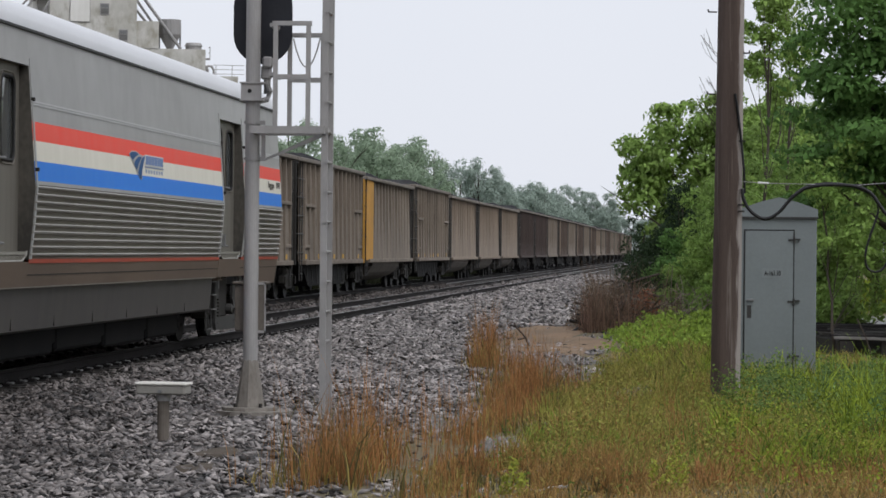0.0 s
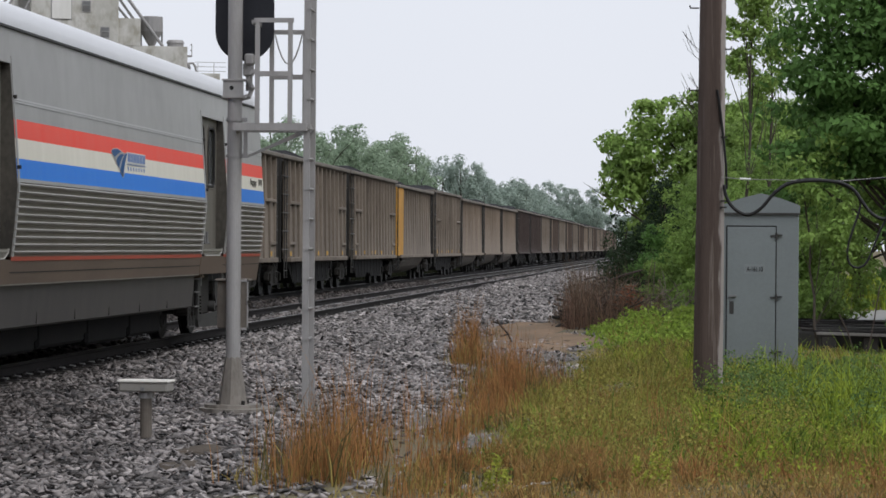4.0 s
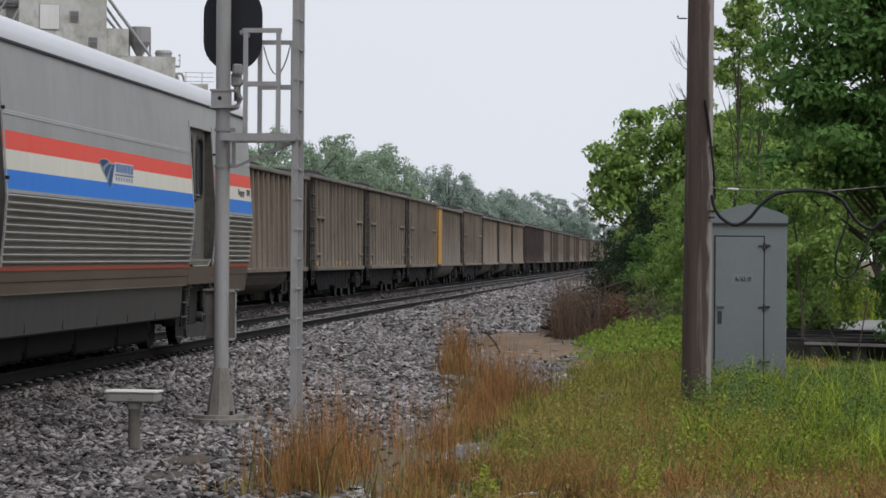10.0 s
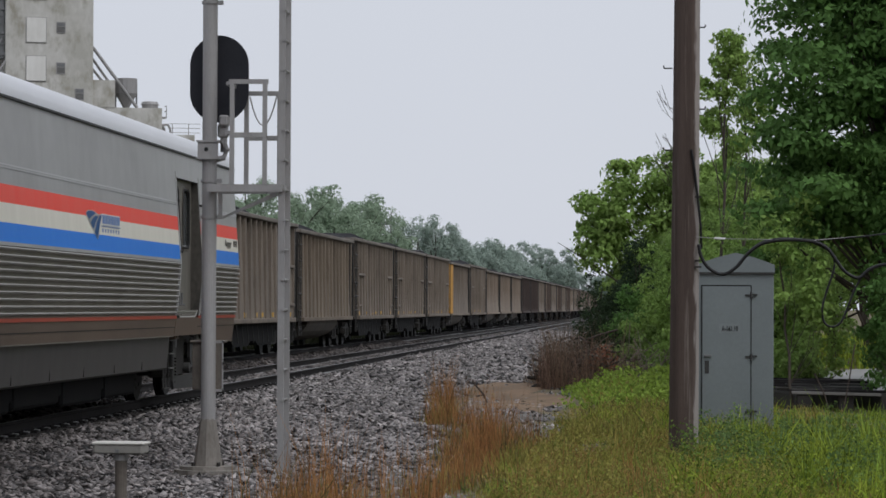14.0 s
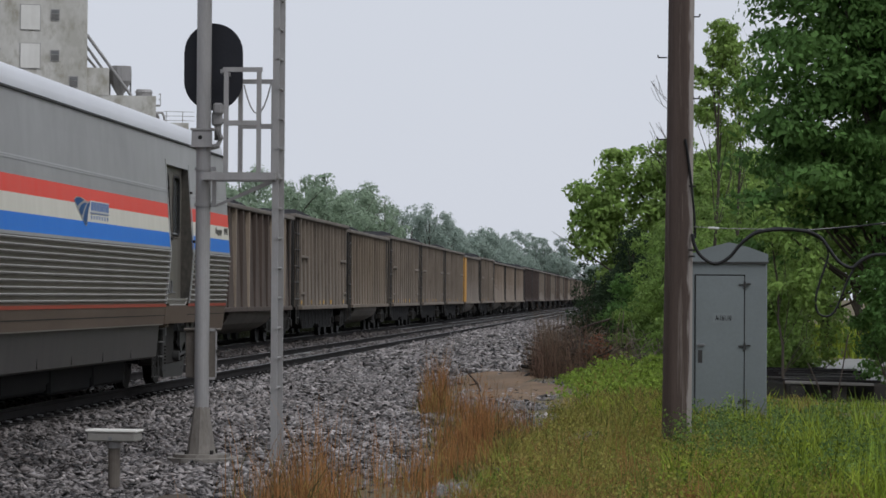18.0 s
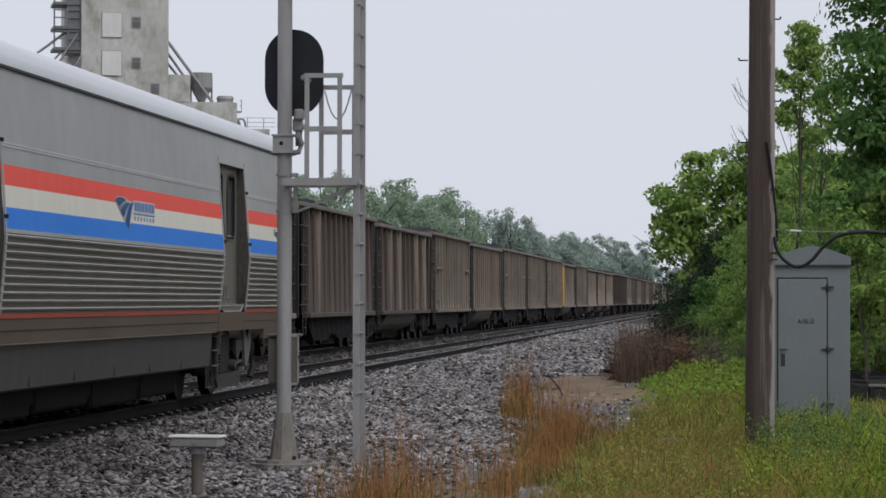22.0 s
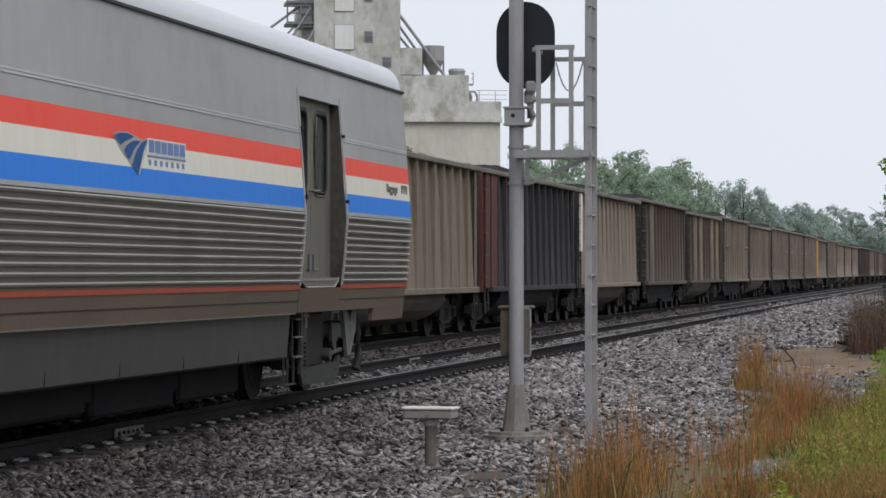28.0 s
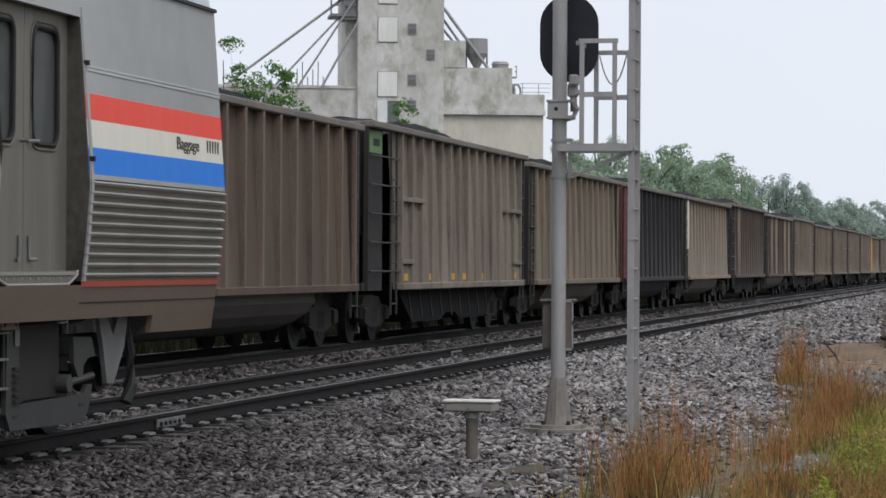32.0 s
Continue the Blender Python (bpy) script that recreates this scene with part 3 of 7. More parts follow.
    r += np.stack([x, y, ground_z(x, y) + s * rng.uniform(0.0, 0.55, k)], -1)[:, None, :]
    f = (np.arange(k)[:, None, None] * 6 + tri[None]).reshape(-1, 3)
    me = bpy.data.meshes.new("ballast")
    me.vertices.add(k * 6)
    me.vertices.foreach_set("co", r.astype(np.float32).ravel())
    me.loops.add(len(f) * 3)
    me.loops.foreach_set("vertex_index", f.astype(np.int32).ravel())
    me.polygons.add(len(f))
    me.polygons.foreach_set("loop_start", np.arange(0, len(f) * 3, 3, dtype=np.int32))
    me.update(calc_edges=True)
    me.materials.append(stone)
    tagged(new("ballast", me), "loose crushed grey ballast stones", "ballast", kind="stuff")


RAIL = [(-0.076, -0.172), (0.076, -0.172), (0.076, -0.160), (0.012, -0.145), (0.010, -0.045), (0.036, -0.034), (0.037, -0.006), (0.030, 0.0),
        (-0.030, 0.0), (-0.037, -0.006), (-0.036, -0.034), (-0.010, -0.045), (-0.012, -0.145), (-0.076, -0.160)]


def track(name, xc, y0, y1, label):
    t = thing(name, pose(xc, 0, RAIL_TOP), label, "railway track", "pair of tracks", "structure")
    for sx in (-0.75, 0.75):
        rail = part("rail", prism(bmesh.new(), [(x + sx, z) for x, z in RAIL], y0, y1), rail_web, t, "rusty steel rail")
        part("rail_head", bx(bmesh.new(), sx - 0.016, sx + 0.022, y0, y1, -0.004, 0.0015), rail_head, rail, "bright worn running surface")
        part("rail_foot", bx(bmesh.new(), sx + 0.014, sx + 0.110, y0, y1, -0.167, -0.143), rail_foot, rail, "wet rail foot, its glint put into a pale colour")
    return t


def tie_mesh():
    bm = prism(bmesh.new(), [(-0.13, -0.42), (0.13, -0.42), (0.115, -0.170), (-0.115, -0.170)], -1.3, 1.3)
    bmesh.ops.rotate(bm, verts=bm.verts, matrix=Matrix.Rotation(radians(90), 3, "Z"))
    me = bpy.data.meshes.new("tie")
    bm.to_mesh(me)
    bm.free()
    me.materials.append(tie_concrete)
    return me


def clip_mesh():
    """A bent spring clip that holds the rail's foot."""
    bm = bmesh.new()
    tube(bm, [(-0.05, 0.085, 0.015), (0.0, 0.095, 0.03), (0.03, 0.075, 0.052), (0.05, 0.02, 0.062), (0.05, -0.05, 0.055), (0.03, -0.085, 0.03), (-0.02, -0.06, 0.02), (-0.06, -0.01, 0.02)], 0.015, 6)
    bx(bm, 0.01, 0.10, -0.06, 0.06, -0.01, 0.03)
    me = bpy.data.meshes.new("rail_clip")
    bm.to_mesh(me)
    bm.free()
    me.materials.append(rail_web)
    return me


def lay_ties(near, far):
    tie, clip = tie_mesh(), clip_mesh()
    for i in range(150):
        y = 19.0 + i * 0.61
        share("tie", tie, near, pose(0, y, 0))
        if i < 75:
            for sx, turn in ((0.75 + 0.095, 0), (-0.75 + 0.095, 0), (0.75 - 0.07, 180)):
                share("rail_clip", clip, near, pose(sx, y, -0.165, 0, 0, turn))
    for i in range(110):
        share("tie", tie, far, pose(0, 30.0 + i * 0.61, 0))
    for t, n0 in ((near, 110.5), (far, 97.0)):
        bm = bmesh.new()
        for i in range(420):
            y = n0 + i * 0.61
            bx(bm, -1.3, 1.3, y - 0.11, y + 0.11, -0.30, -0.176)
        tagged(part("ties", bm, tie_concrete, t), kind="stuff")


make_ground()
ballast_stones()
near_track = track("railway_track", NEAR_TRACK, -60, 900, "rusty rails with bright heads on concrete ties")
far_track = track("railway_track", FAR_TRACK, -60, 900, "rails on concrete ties beneath the coal train")


# ---- coal train ----
PITCH = 16.2          # from car to car


def wheelset(parent, y, r=0.46, label=""):
    bm = bmesh.new()
    for sx in (-0.75, 0.75):
        rod(bm, (sx - 0.065, 0, 0), (sx + 0.065, 0, 0), r, n=20)
        rod(bm, (sx - 0.08 * (1 if sx > 0 else -1), 0, 0), (sx - 0.05 * (1 if sx > 0 else -1), 0, 0), r + 0.028, n=20)
        rod(bm, (sx + 0.06, 0, 0), (sx + 0.075, 0, 0), r * 0.72, r * 0.6, n=20)
        for k in range(5):
            a = k * 2 * math.pi / 5
            bx(bm, sx + 0.06, sx + 0.082, math.cos(a) * 0.22 - 0.03, math.cos(a) * 0.22 + 0.03, math.sin(a) * 0.22 - 0.03, math.sin(a) * 0.22 + 0.03)
    rod(bm, (-1.0, 0, 0), (1.0, 0, 0), 0.08, n=10)
    w = part("wheelset", bm, wheel_steel, parent, label or "steel wheels on an axle", smooth=False)
    w.matrix_basis = pose(0, y, r + RAIL_TOP)
    return w


def freight_truck(car, y):
    bm = bmesh.new()
    for sx in (-1.0, 1.0):
        prism(bm, [(y - 1.15, 0.42), (y - 0.85, 0.34), (y - 0.45, 0.24), (y + 0.45, 0.24), (y + 0.85, 0.34), (y + 1.15, 0.42), (y + 1.1, 0.60),
                   (y + 0.55, 0.66), (y + 0.35, 0.80), (y - 0.35, 0.80), (y - 0.55, 0.66), (y - 1.1, 0.60)], sx - 0.06, sx + 0.06, axis="x")
        for k in (-0.89, 0.89):
            bx(bm, sx - 0.09, sx + 0.12, y + k - 0.13, y + k + 0.13, 0.36, 0.60, 0.02)
        for k in (-0.16, 0, 0.16):
            rod(bm, (sx + 0.02, y + k, 0.30), (sx + 0.02, y + k, 0.58), 0.06, n=8)
    bx(bm, -1.0, 1.0, y - 0.2, y + 0.2, 0.45, 0.82)
    t = part("truck", bm, iron_dark, car, "grimy cast truck frame")
    for k in (-0.89, 0.89):
        wheelset(t, y + k)
    return t


@functools.lru_cache(None)
def rung_mesh():
    bm = rod(bmesh.new(), (0, -0.24, 0), (0, 0.24, 0), 0.014, n=6)
    me = bpy.data.meshes.new("rung")
    bm.to_mesh(me)
    bm.free()
    me.materials.append(iron_grey)
    return me


def coal_car(side, rib, end, ribs=13, tub=False, label="", rib_deep=0.06, accent="", chord=None, marks=False, stripes=(), belly=None, cage=1.5, front=0.0, L=15.6, rivets=False):
    """A loaded coal car; y = 0 at its near end, 15.6 long, x towards the camera."""
    c = thing("coal_car", pose(FAR_TRACK, 0, 0), label, "coal car", "coal train")
    chord = chord or chord_tan
    y0, y1, z0, z1 = (0.9, L - 0.6, 1.02, 3.74) if tub else (cage, L - 0.7, 1.02, 3.86)
    for sx in (1, -1):
        bm = prism(bmesh.new(), [(sx * 1.36, z0 - 0.02), (sx * 1.525, z0 - 0.02), (sx * 1.43, z1), (sx * 1.36, z1)], y0 - 0.08, y1 + 0.08)
        if sx < 0:
            part("side_sheet", bm, side, c)
        else:                       # the near side: one sheet for each bay between the ribs
            bm.free()
            for k in range(ribs - 1):
                ya, yb = y0 + (y1 - y0) * k / (ribs - 1), y0 + (y1 - y0) * (k + 1) / (ribs - 1)
                bm = prism(bmesh.new(), [(1.36, z0 - 0.02), (1.525, z0 - 0.02), (1.43, z1), (1.36, z1)], ya - (0.08 if k == 0 else 0), yb + (0.08 if k == ribs - 2 else 0))
                part("side_panel", bm, side, c)
        for ya, yb in ((front + 0.1, y0), (y1, L - 0.1)):
            part("end_bay", box(sx * 1.10, sx * 1.15, ya, yb, z0 + 0.4, z1), end if accent in ("red", "yellow") else end_black, c)
        part("top_chord", box(sx * 1.38, sx * 1.60, front, L, z1 - 0.02, z1 + 0.10, 0.02), chord, c, "worn steel top rail")
        part("side_sill", box(sx * 1.38, sx * 1.62, y0 - 0.1, y1 + 0.1, z0 - 0.10, z0 + 0.03, 0.015), side, c)
        for y in (front, L - 0.09):
            part("corner_post", box(sx * 1.40, sx * 1.50, y, y + 0.09, z0 - 0.1, z1, 0.01), end if accent in ("red", "yellow") and y < 1 else iron_dark, c)
        for ya, yb in ((y0 - (0.5 if accent == "green" else 0.3), y0 - 0.02), (y1 + 0.3, y1 + 0.02)):
            bm = prism(bmesh.new(), [(ya, z1 - 0.03), (yb, z1 - 0.03), (yb, z1 - 1.9)], sx * 1.36, sx * 1.42, axis="x")
            part("gusset", bm, side, c)
        for k in range(ribs):
            y = y0 + (y1 - y0) * k / (ribs - 1)
            pale = k in stripes
            part("rib", box(sx * 1.42, sx * (1.50 + rib_deep), y - 0.045, y + 0.045, z0 + 0.02, z1 - 0.02, 0.01),
                 rib_pale if pale else (end_yellow if accent == "yellow" and k < 2 and sx > 0 else rib), c, "pale vertical rib" if pale else "")
    if accent == "yellow":
        part("end_panel", box(1.44, 1.545, 0.22, 2.2, z0, z1 - 0.03), end_yellow, c, "yellow painted end panel")
    if marks:
        part("weld_seam", box(1.45, 1.480, y0, y1, 2.60, 2.625), rib, c)
    if marks:                   # cross bars and yellow marks of the riveted hopper sides
        for ya, yb, z in ((cage, cage + 2.0, 2.62), (cage, cage + 1.0, 1.45), (12.9, 14.9, 2.62), (13.9, 14.9, 1.45)):
            part("cross_bar", box(1.44, 1.575, ya, yb, z - 0.045, z + 0.045, 0.01), rib, c)
        for y in (cage + 0.4, 4.7, 6.9, 8.1, 10.3, 14.2):
            part("reflector", box(1.50, 1.537, y - 0.16, y + 0.16, 1.09, 1.22), mark_yellow, c, "yellow reflective mark")
    # ends: a sheet that slopes inward above an open platform
    for y, d in ((front + 0.12, 1), (L - 0.12, -1)):
        bm = bmesh.new()
        prism(bm, [(y, z0 + 0.9), (y + d * 0.05, z0 + 0.9), (y + d * 0.05, z1), (y, z1)], -1.37, 1.37, axis="x")
        prism(bm, [(y + d * 0.02, z0 + 0.9), (y + d * 0.07, z0 + 0.9), (y + d * 0.9, z0), (y + d * 0.85, z0)], -1.37, 1.37, axis="x")
        part("end_sheet", bm, end, c, "dark end sheet")
        bm = bmesh.new()
        for xx in (1.30, 0.86):
            rod(bm, (xx, y - d * 0.12, z0 - 0.25), (xx, y - d * 0.12, z1 - 0.1), 0.014, n=6)
        for k in range(8):
            rod(bm, (0.86, y - d * 0.12, z0 + 0.05 + k * 0.34), (1.30, y - d * 0.12, z0 + 0.05 + k * 0.34), 0.013, n=6)
        part("end_ladder", bm, iron_dark, c, "thin end ladder")
        part("end_sill", box(-1.45, 1.45, y - d * 0.40, y - d * 0.02, 0.92, 1.06, 0.01), iron_dark, c)
        part("end_chord", box(-1.37, 1.37, y - 0.06, y + 0.06, z1, z1 + 0.095, 0.02), chord, c)
        bm = box(-0.12, 0.12, y - d * 0.95, y, 0.68, 0.90, 0.03)
        bx(bm, -0.16, 0.16, y - d * 1.0, y - d * 0.75, 0.62, 0.95, 0.05)
        part("coupler", bm, iron_dark, c, "grimy knuckle coupler")
        ya = y + d * 0.10 if d < 0 else max(y + 0.10, y0 - 0.85)
        bm = bmesh.new()
        for q in (0.0, 0.48):
            bx(bm, 1.50, 1.53, ya + d * q - 0.02, ya + d * q + 0.02, z0 - 0.55, z1)
        lad = part("side_ladder", bm, iron_grey, c, "dark side ladder")
        for k in range(8):
            share("rung", rung_mesh(), lad, pose(1.53, ya + d * 0.24, z0 - 0.35 + k * 0.38))
        part("brake_rigging", box(1.05, 1.30, y + d * 0.45, y + d * 0.95, z0 + 0.0, z0 + 0.55, 0.04), iron_dark, c)
    for k in range(5):
        rod_bm = rod(bmesh.new(), (1.53, front + 0.06, z0 + 0.25 + k * 0.52), (1.53, y0 - 0.12, z0 + 0.25 + k * 0.52), 0.016, n=6)
        for yy in (front + 0.06, y0 - 0.12):
            rod(rod_bm, (1.44, yy, z0 + 0.25 + k * 0.52), (1.53, yy, z0 + 0.25 + k * 0.52), 0.016, n=6)
        part("grab_iron", rod_bm, iron_grey, c, "bent grab iron")
    if rivets:
        bm = bmesh.new()
        for k in range(ribs):
            y = y0 + (y1 - y0) * k / (ribs - 1)
            for q in range(26):
                z = z0 + 0.12 + q * 0.102
                x = 1.525 - 0.095 * (z - z0) / (z1 - z0)
                bx(bm, x - 0.005, x + 0.012, y + 0.075, y + 0.10, z - 0.012, z + 0.012)
        tagged(part("rivets", bm, rib, c, "rows of rivet heads"), kind="stuff")
    if accent == "green":
        part("corner_plate", box(1.40, 1.46, front + 0.09, front + 1.3, z0 - 0.1, z1 - 0.03), end_black, c, "black corner plate")
        part("end_panel", box(1.46, 1.472, front + 0.10, front + 1.22, 3.40, 3.80), end_green, c, "green patch on the end sheet")
        part("lettering", box(1.472, 1.476, front + 0.5, front + 1.0, 3.53, 3.66), ink, c, "dark number bars")
    if accent == "red":
        part("end_panel", box(1.44, 1.54, 0.24, 1.9, z0, z1 - 0.04), end_red, c, "faded red corner panel")
    # underneath
    part("centre_sill", box(-0.3, 0.3, -0.2, L + 0.2, 0.62, 0.95), iron_dark, c)
    if tub:
        n = 12
        half = [(1.40 * math.cos(math.pi * k / n), 1.05 - 0.83 * math.sin(math.pi * k / n) ** 0.8) for k in range(n + 1)]
        bm = prism(bmesh.new(), half, 3.75, 11.85)
        for v in bm.verts:            # the belly's ends rise towards the trucks
            if v.co.z < 1.0:
                v.co.y += (0.5 if v.co.y > 7.8 else -0.5) * max(0.0, (v.co.z - 0.22) / 0.8) ** 0.5
        part("belly", bm, belly or belly_grey, c, "rounded dusty tub belly", smooth=False)
    else:
        bm = prism(bmesh.new(), [(2.5, 1.0), (13.1, 1.0), (11.6, 0.28), (8.8, 0.28), (8.3, 0.42), (7.3, 0.42), (6.8, 0.28), (4.0, 0.28)], -1.3, 1.3, axis="x")
        part("hopper_bottom", bm, underfloor_black, c, "black sloping hopper bottom")
        for k in range(9):
            y = 3.5 + k * 1.0
            part("gate_strut", prism(bmesh.new(), [(y, 0.98), (y + 0.12, 0.98), (y + 0.5, 0.36), (y + 0.38, 0.36)], 1.3, 1.312, axis="x"), iron_dark, c)
    for y in (1.78, 13.82):
        freight_truck(c, y)
    # the load: a heaped ridge of coal
    nx, ny = 9, 44
    v, f = [], []
    for j in range(ny + 1):
        for i in range(nx + 1):
            x, y = -1.38 + 2.76 * i / nx, 0.25 + (L - 0.5) * j / ny
            e = min(1, (1 - abs(x) / 1.38) * 1.7) * math.sin(min(1, min(j, ny - j) / 11) * math.pi / 2)
            h = 0.48 * e * (0.95 + 0.12 * math.sin(y * 0.8 + 1.2)) + 0.05 * noise.noise((x * 2, y * 2, 0.3)) + 0.05 * noise.noise((x * 6, y * 6, 1.3))
            v.append((x, y, z1 - 0.06 + h))
            if i < nx and j < ny:
                f.append((j * (nx + 1) + i, j * (nx + 1) + i + 1, (j + 1) * (nx + 1) + i + 1, (j + 1) * (nx + 1) + i))
    ob = raw("coal_load", v, f, coal, c)
    tagged(ob, "heaped black coal")
    return c


def coal_train():
    """Cars by their number from the yellow-ended one, growing towards the camera."""
    tan_tub = coal_car(pale_tan, pale_tan, brown, 15, True, "pale dusty tan tub coal gondola with smooth sides", 0.015)
    tan_hop = coal_car(tan, tan, end_black, 14, False, "dusty tan ribbed coal hopper, heaped with coal", 0.06, marks=True, rivets=True)
    plain = coal_car(tan, tan, brown, 15, False, "dusty tan flat-sided coal hopper", 0.025)
    yellow = coal_car(tan, tan, end_yellow, 15, True, "dusty tan coal gondola with a bright yellow end", 0.02, "yellow")
    dark = coal_car(dark_brown, dark_brown, end_black, 14, False, "dark brown coal hopper", 0.05)
    mid = coal_car(brown, brown, end_black, 14, False, "dusty brown ribbed coal hopper", 0.045, stripes=(2,))
    striped = coal_car(brown, brown, end_red, 12, True, "brown coal gondola with pale vertical ribs", 0.07, stripes=(2, 4, 8, 10))
    black = coal_car(black_car, black_car, end_red, 14, True, "soot-black ribbed coal gondola with a faded red end", 0.07, "red", belly=black_car)
    tan_ribtub = coal_car(warm_tan, warm_tan, end_red, 15, True, "dusty tan ribbed tub coal gondola", 0.06)
    green = coal_car(tan, tan, end_black, 15, False, "tan riveted coal hopper with a green patch and yellow marks", 0.06, "green", marks=True, cage=1.95, front=-0.7, rivets=True)
    brown_tub = coal_car(rust_brown, rust_rib, end_black, 14, True, "rusty brown ribbed tub coal gondola", 0.09, L=14.8, belly=belly_dark)
    order = {12: brown_tub, 11: green, 10: tan_ribtub, 9: black, 8: tan_tub, 7: mid, 6: striped, 5: tan_hop, -7: plain, 0: yellow, -5: dark}
    cars = dict(order)
    like = {4: tan_ribtub, 3: tan_hop, 2: tan_hop, 1: tan_hop, -1: tan_hop, -2: tan_tub, -3: tan_tub, -4: tan_tub, -6: dark, -8: mid, -9: plain, -10: mid,
            -11: plain, -12: mid, -13: tan_tub, -14: plain, -15: mid, -16: plain, -17: tan_hop, -18: mid, -19: plain, -20: tan_tub, -21: mid, -22: plain,
            13: tan_hop}
    for i, kind in like.items():
        cars[i] = copy_thing(kind, pose(FAR_TRACK, 0, 0))
    part("corner_stripe", box(1.455, 1.56, 0.52, 0.78, 2.0, 3.70, 0.01), stripe_white, cars[8], "white painted corner post")
    return cars


def train_at(t):
    return 94.4 + 4.17 * t


coal_cars = coal_train()
for number, car in coal_cars.items():
    car.matrix_basis = pose(FAR_TRACK, train_at(0) - PITCH * number, 0)


# ---- baggage car ----
def side_x(z):
    """Half width of the body at height z: widest under the blue stripe, leaning in above and below."""
    return 1.648 - 0.120 * max(0, (z - 2.02) / 1.7) - 0.105 * max(0, (2.02 - z) / 1.07) ** 1.3


def side_strip(za, zb, ya, yb, out=0.0, thick=0.05):
    """A panel of the near side between two heights."""
    bm = bmesh.new()
    prism(bm, [(side_x(za) + out, za), (side_x(zb) + out, zb), (side_x(zb) + out - thick, zb), (side_x(za) + out - thick, za)], ya, yb)
    return bm


def round_rim(y0, y1, z0, z1, r):
    """A closed run of (y, z) round a rectangle with rounded corners."""
    out = []
    for cy, cz, a0 in ((y1 - r, z1 - r, 0), (y0 + r, z1 - r, 90), (y0 + r, z0 + r, 180), (y1 - r, z0 + r, 270)):
        out += [(cy + r * math.cos(radians(a0 + 18 * k)), cz + r * math.sin(radians(a0 + 18 * k))) for k in range(6)]
    return out + out[:1]


def baggage_car():
    c = thing("baggage_car", pose(NEAR_TRACK, 42.13, 0), "stainless steel baggage car with red, cream and blue stripes", "railway car")
    lo, hi = -19.95, 5.92
    spans = ((lo, -14.16), (-12.13, 0.0), (2.03, hi))
    for ya, yb in spans:
        n = max(1, round((yb - ya) / 3.0))
        for k in range(n):
            y0, y1 = ya + (yb - ya) * k / n, ya + (yb - ya) * (k + 1) / n
            part("upper_panel", side_strip(3.40, 3.72, y0, y1), steel_clean, c)
            part("window_panel", side_strip(2.967, 3.40, y0, y1), steel_clean, c)
        part("moulding", side_strip(2.922, 2.940, ya, yb, 0.008, 0.06), moulding_steel, c, "thin raised steel moulding")
        part("moulding", side_strip(2.951, 2.969, ya, yb, 0.008, 0.06), moulding_steel, c, "thin raised steel moulding")
        part("moulding_groove", side_strip(2.940, 2.951, ya, yb, 0.002, 0.04), steel_clean, c)
        part("belt_panel", side_strip(2.742, 2.925, ya, yb), steel_clean, c)
        part("red_stripe", side_strip(2.535, 2.742, ya, yb), stripe_red, c, "red stripe")
        part("cream_stripe", side_strip(2.315, 2.535, ya, yb), stripe_white, c, "cream stripe")
        part("blue_stripe", side_strip(2.10, 2.315, ya, yb), stripe_blue, c, "blue stripe")
        part("edge_band", side_strip(2.06, 2.10, ya, yb), steel_clean, c)
        part("fluted_panel", side_strip(1.60, 2.06, ya, yb, -0.015), steel_flute, c, "dusty panel behind the flutes, gap shade in its colour")
        part("fluted_panel", side_strip(1.27, 1.60, ya, yb, -0.015), steel_flute, c, "dusty panel behind the flutes, gap shade in its colour")
        for k in range(10):
            z = 2.035 - k * 0.0815
            bm = prism(bmesh.new(), [(side_x(z) - 0.03, z - 0.024), (side_x(z) + 0.004, z - 0.018), (side_x(z) + 0.016, z), (side_x(z) + 0.004, z + 0.012), (side_x(z) - 0.03, z + 0.018)],
                       ya + 0.01, yb - 0.01)
            part("flute", bm, steel_ridge, c, "raised steel flute")
        part("red_line", side_strip(1.205, 1.25, ya, yb, 0.004), line_red, c, "thin red line")
        part("sill_panel", side_strip(0.95, 1.27, ya, yb, -0.004), steel_sill, c, "dust-brown side sill")
        part("sill_seam", side_strip(1.072, 1.084, ya, yb, 0.0, 0.02), iron_dark, c)
    # above and below the doors
    for ya, yb in ((-14.16, -12.13), (0.0, 2.03)):
        part("door_header", side_strip(3.34, 3.72, ya, yb), steel_clean, c)
        part("sill_panel", side_strip(0.95, 1.22, ya, yb), steel_sill, c, "dust-brown side sill")
        part("threshold", prism(bmesh.new(), [(ya + 0.10, 1.325), (ya + 0.12, 1.29), (ya + 0.36, 1.225), (yb - 0.28, 1.225), (yb - 0.1, 1.29), (yb - 0.06, 1.335)], 1.44, 1.56, axis="x"), door_steel, c, "riveted steel threshold")
        rim = [(1.565, ya + a, b) for a, b in ((0.10, 1.325), (0.12, 1.29), (0.36, 1.228), (yb - ya - 0.28, 1.228), (yb - ya - 0.1, 1.29), (yb - ya - 0.06, 1.335))]
        part("threshold_rim", tube(bmesh.new(), rim, 0.012, 6), steel_ridge, c, "bright rolled rim")
        for k in range(9):
            yy = ya + 0.36 + k * (yb - ya - 0.64) / 8
            part("rivet", rod(bmesh.new(), (1.556, yy, 1.275), (1.566, yy, 1.275), 0.012, n=6), steel_ridge, c)
        part("step_lip", box(1.545, 1.57, ya + 0.08, yb - 0.05, 1.30, 1.325), steel_ridge, c)
        for k in range(2):
            y = ya + 0.02 + k * 1.0
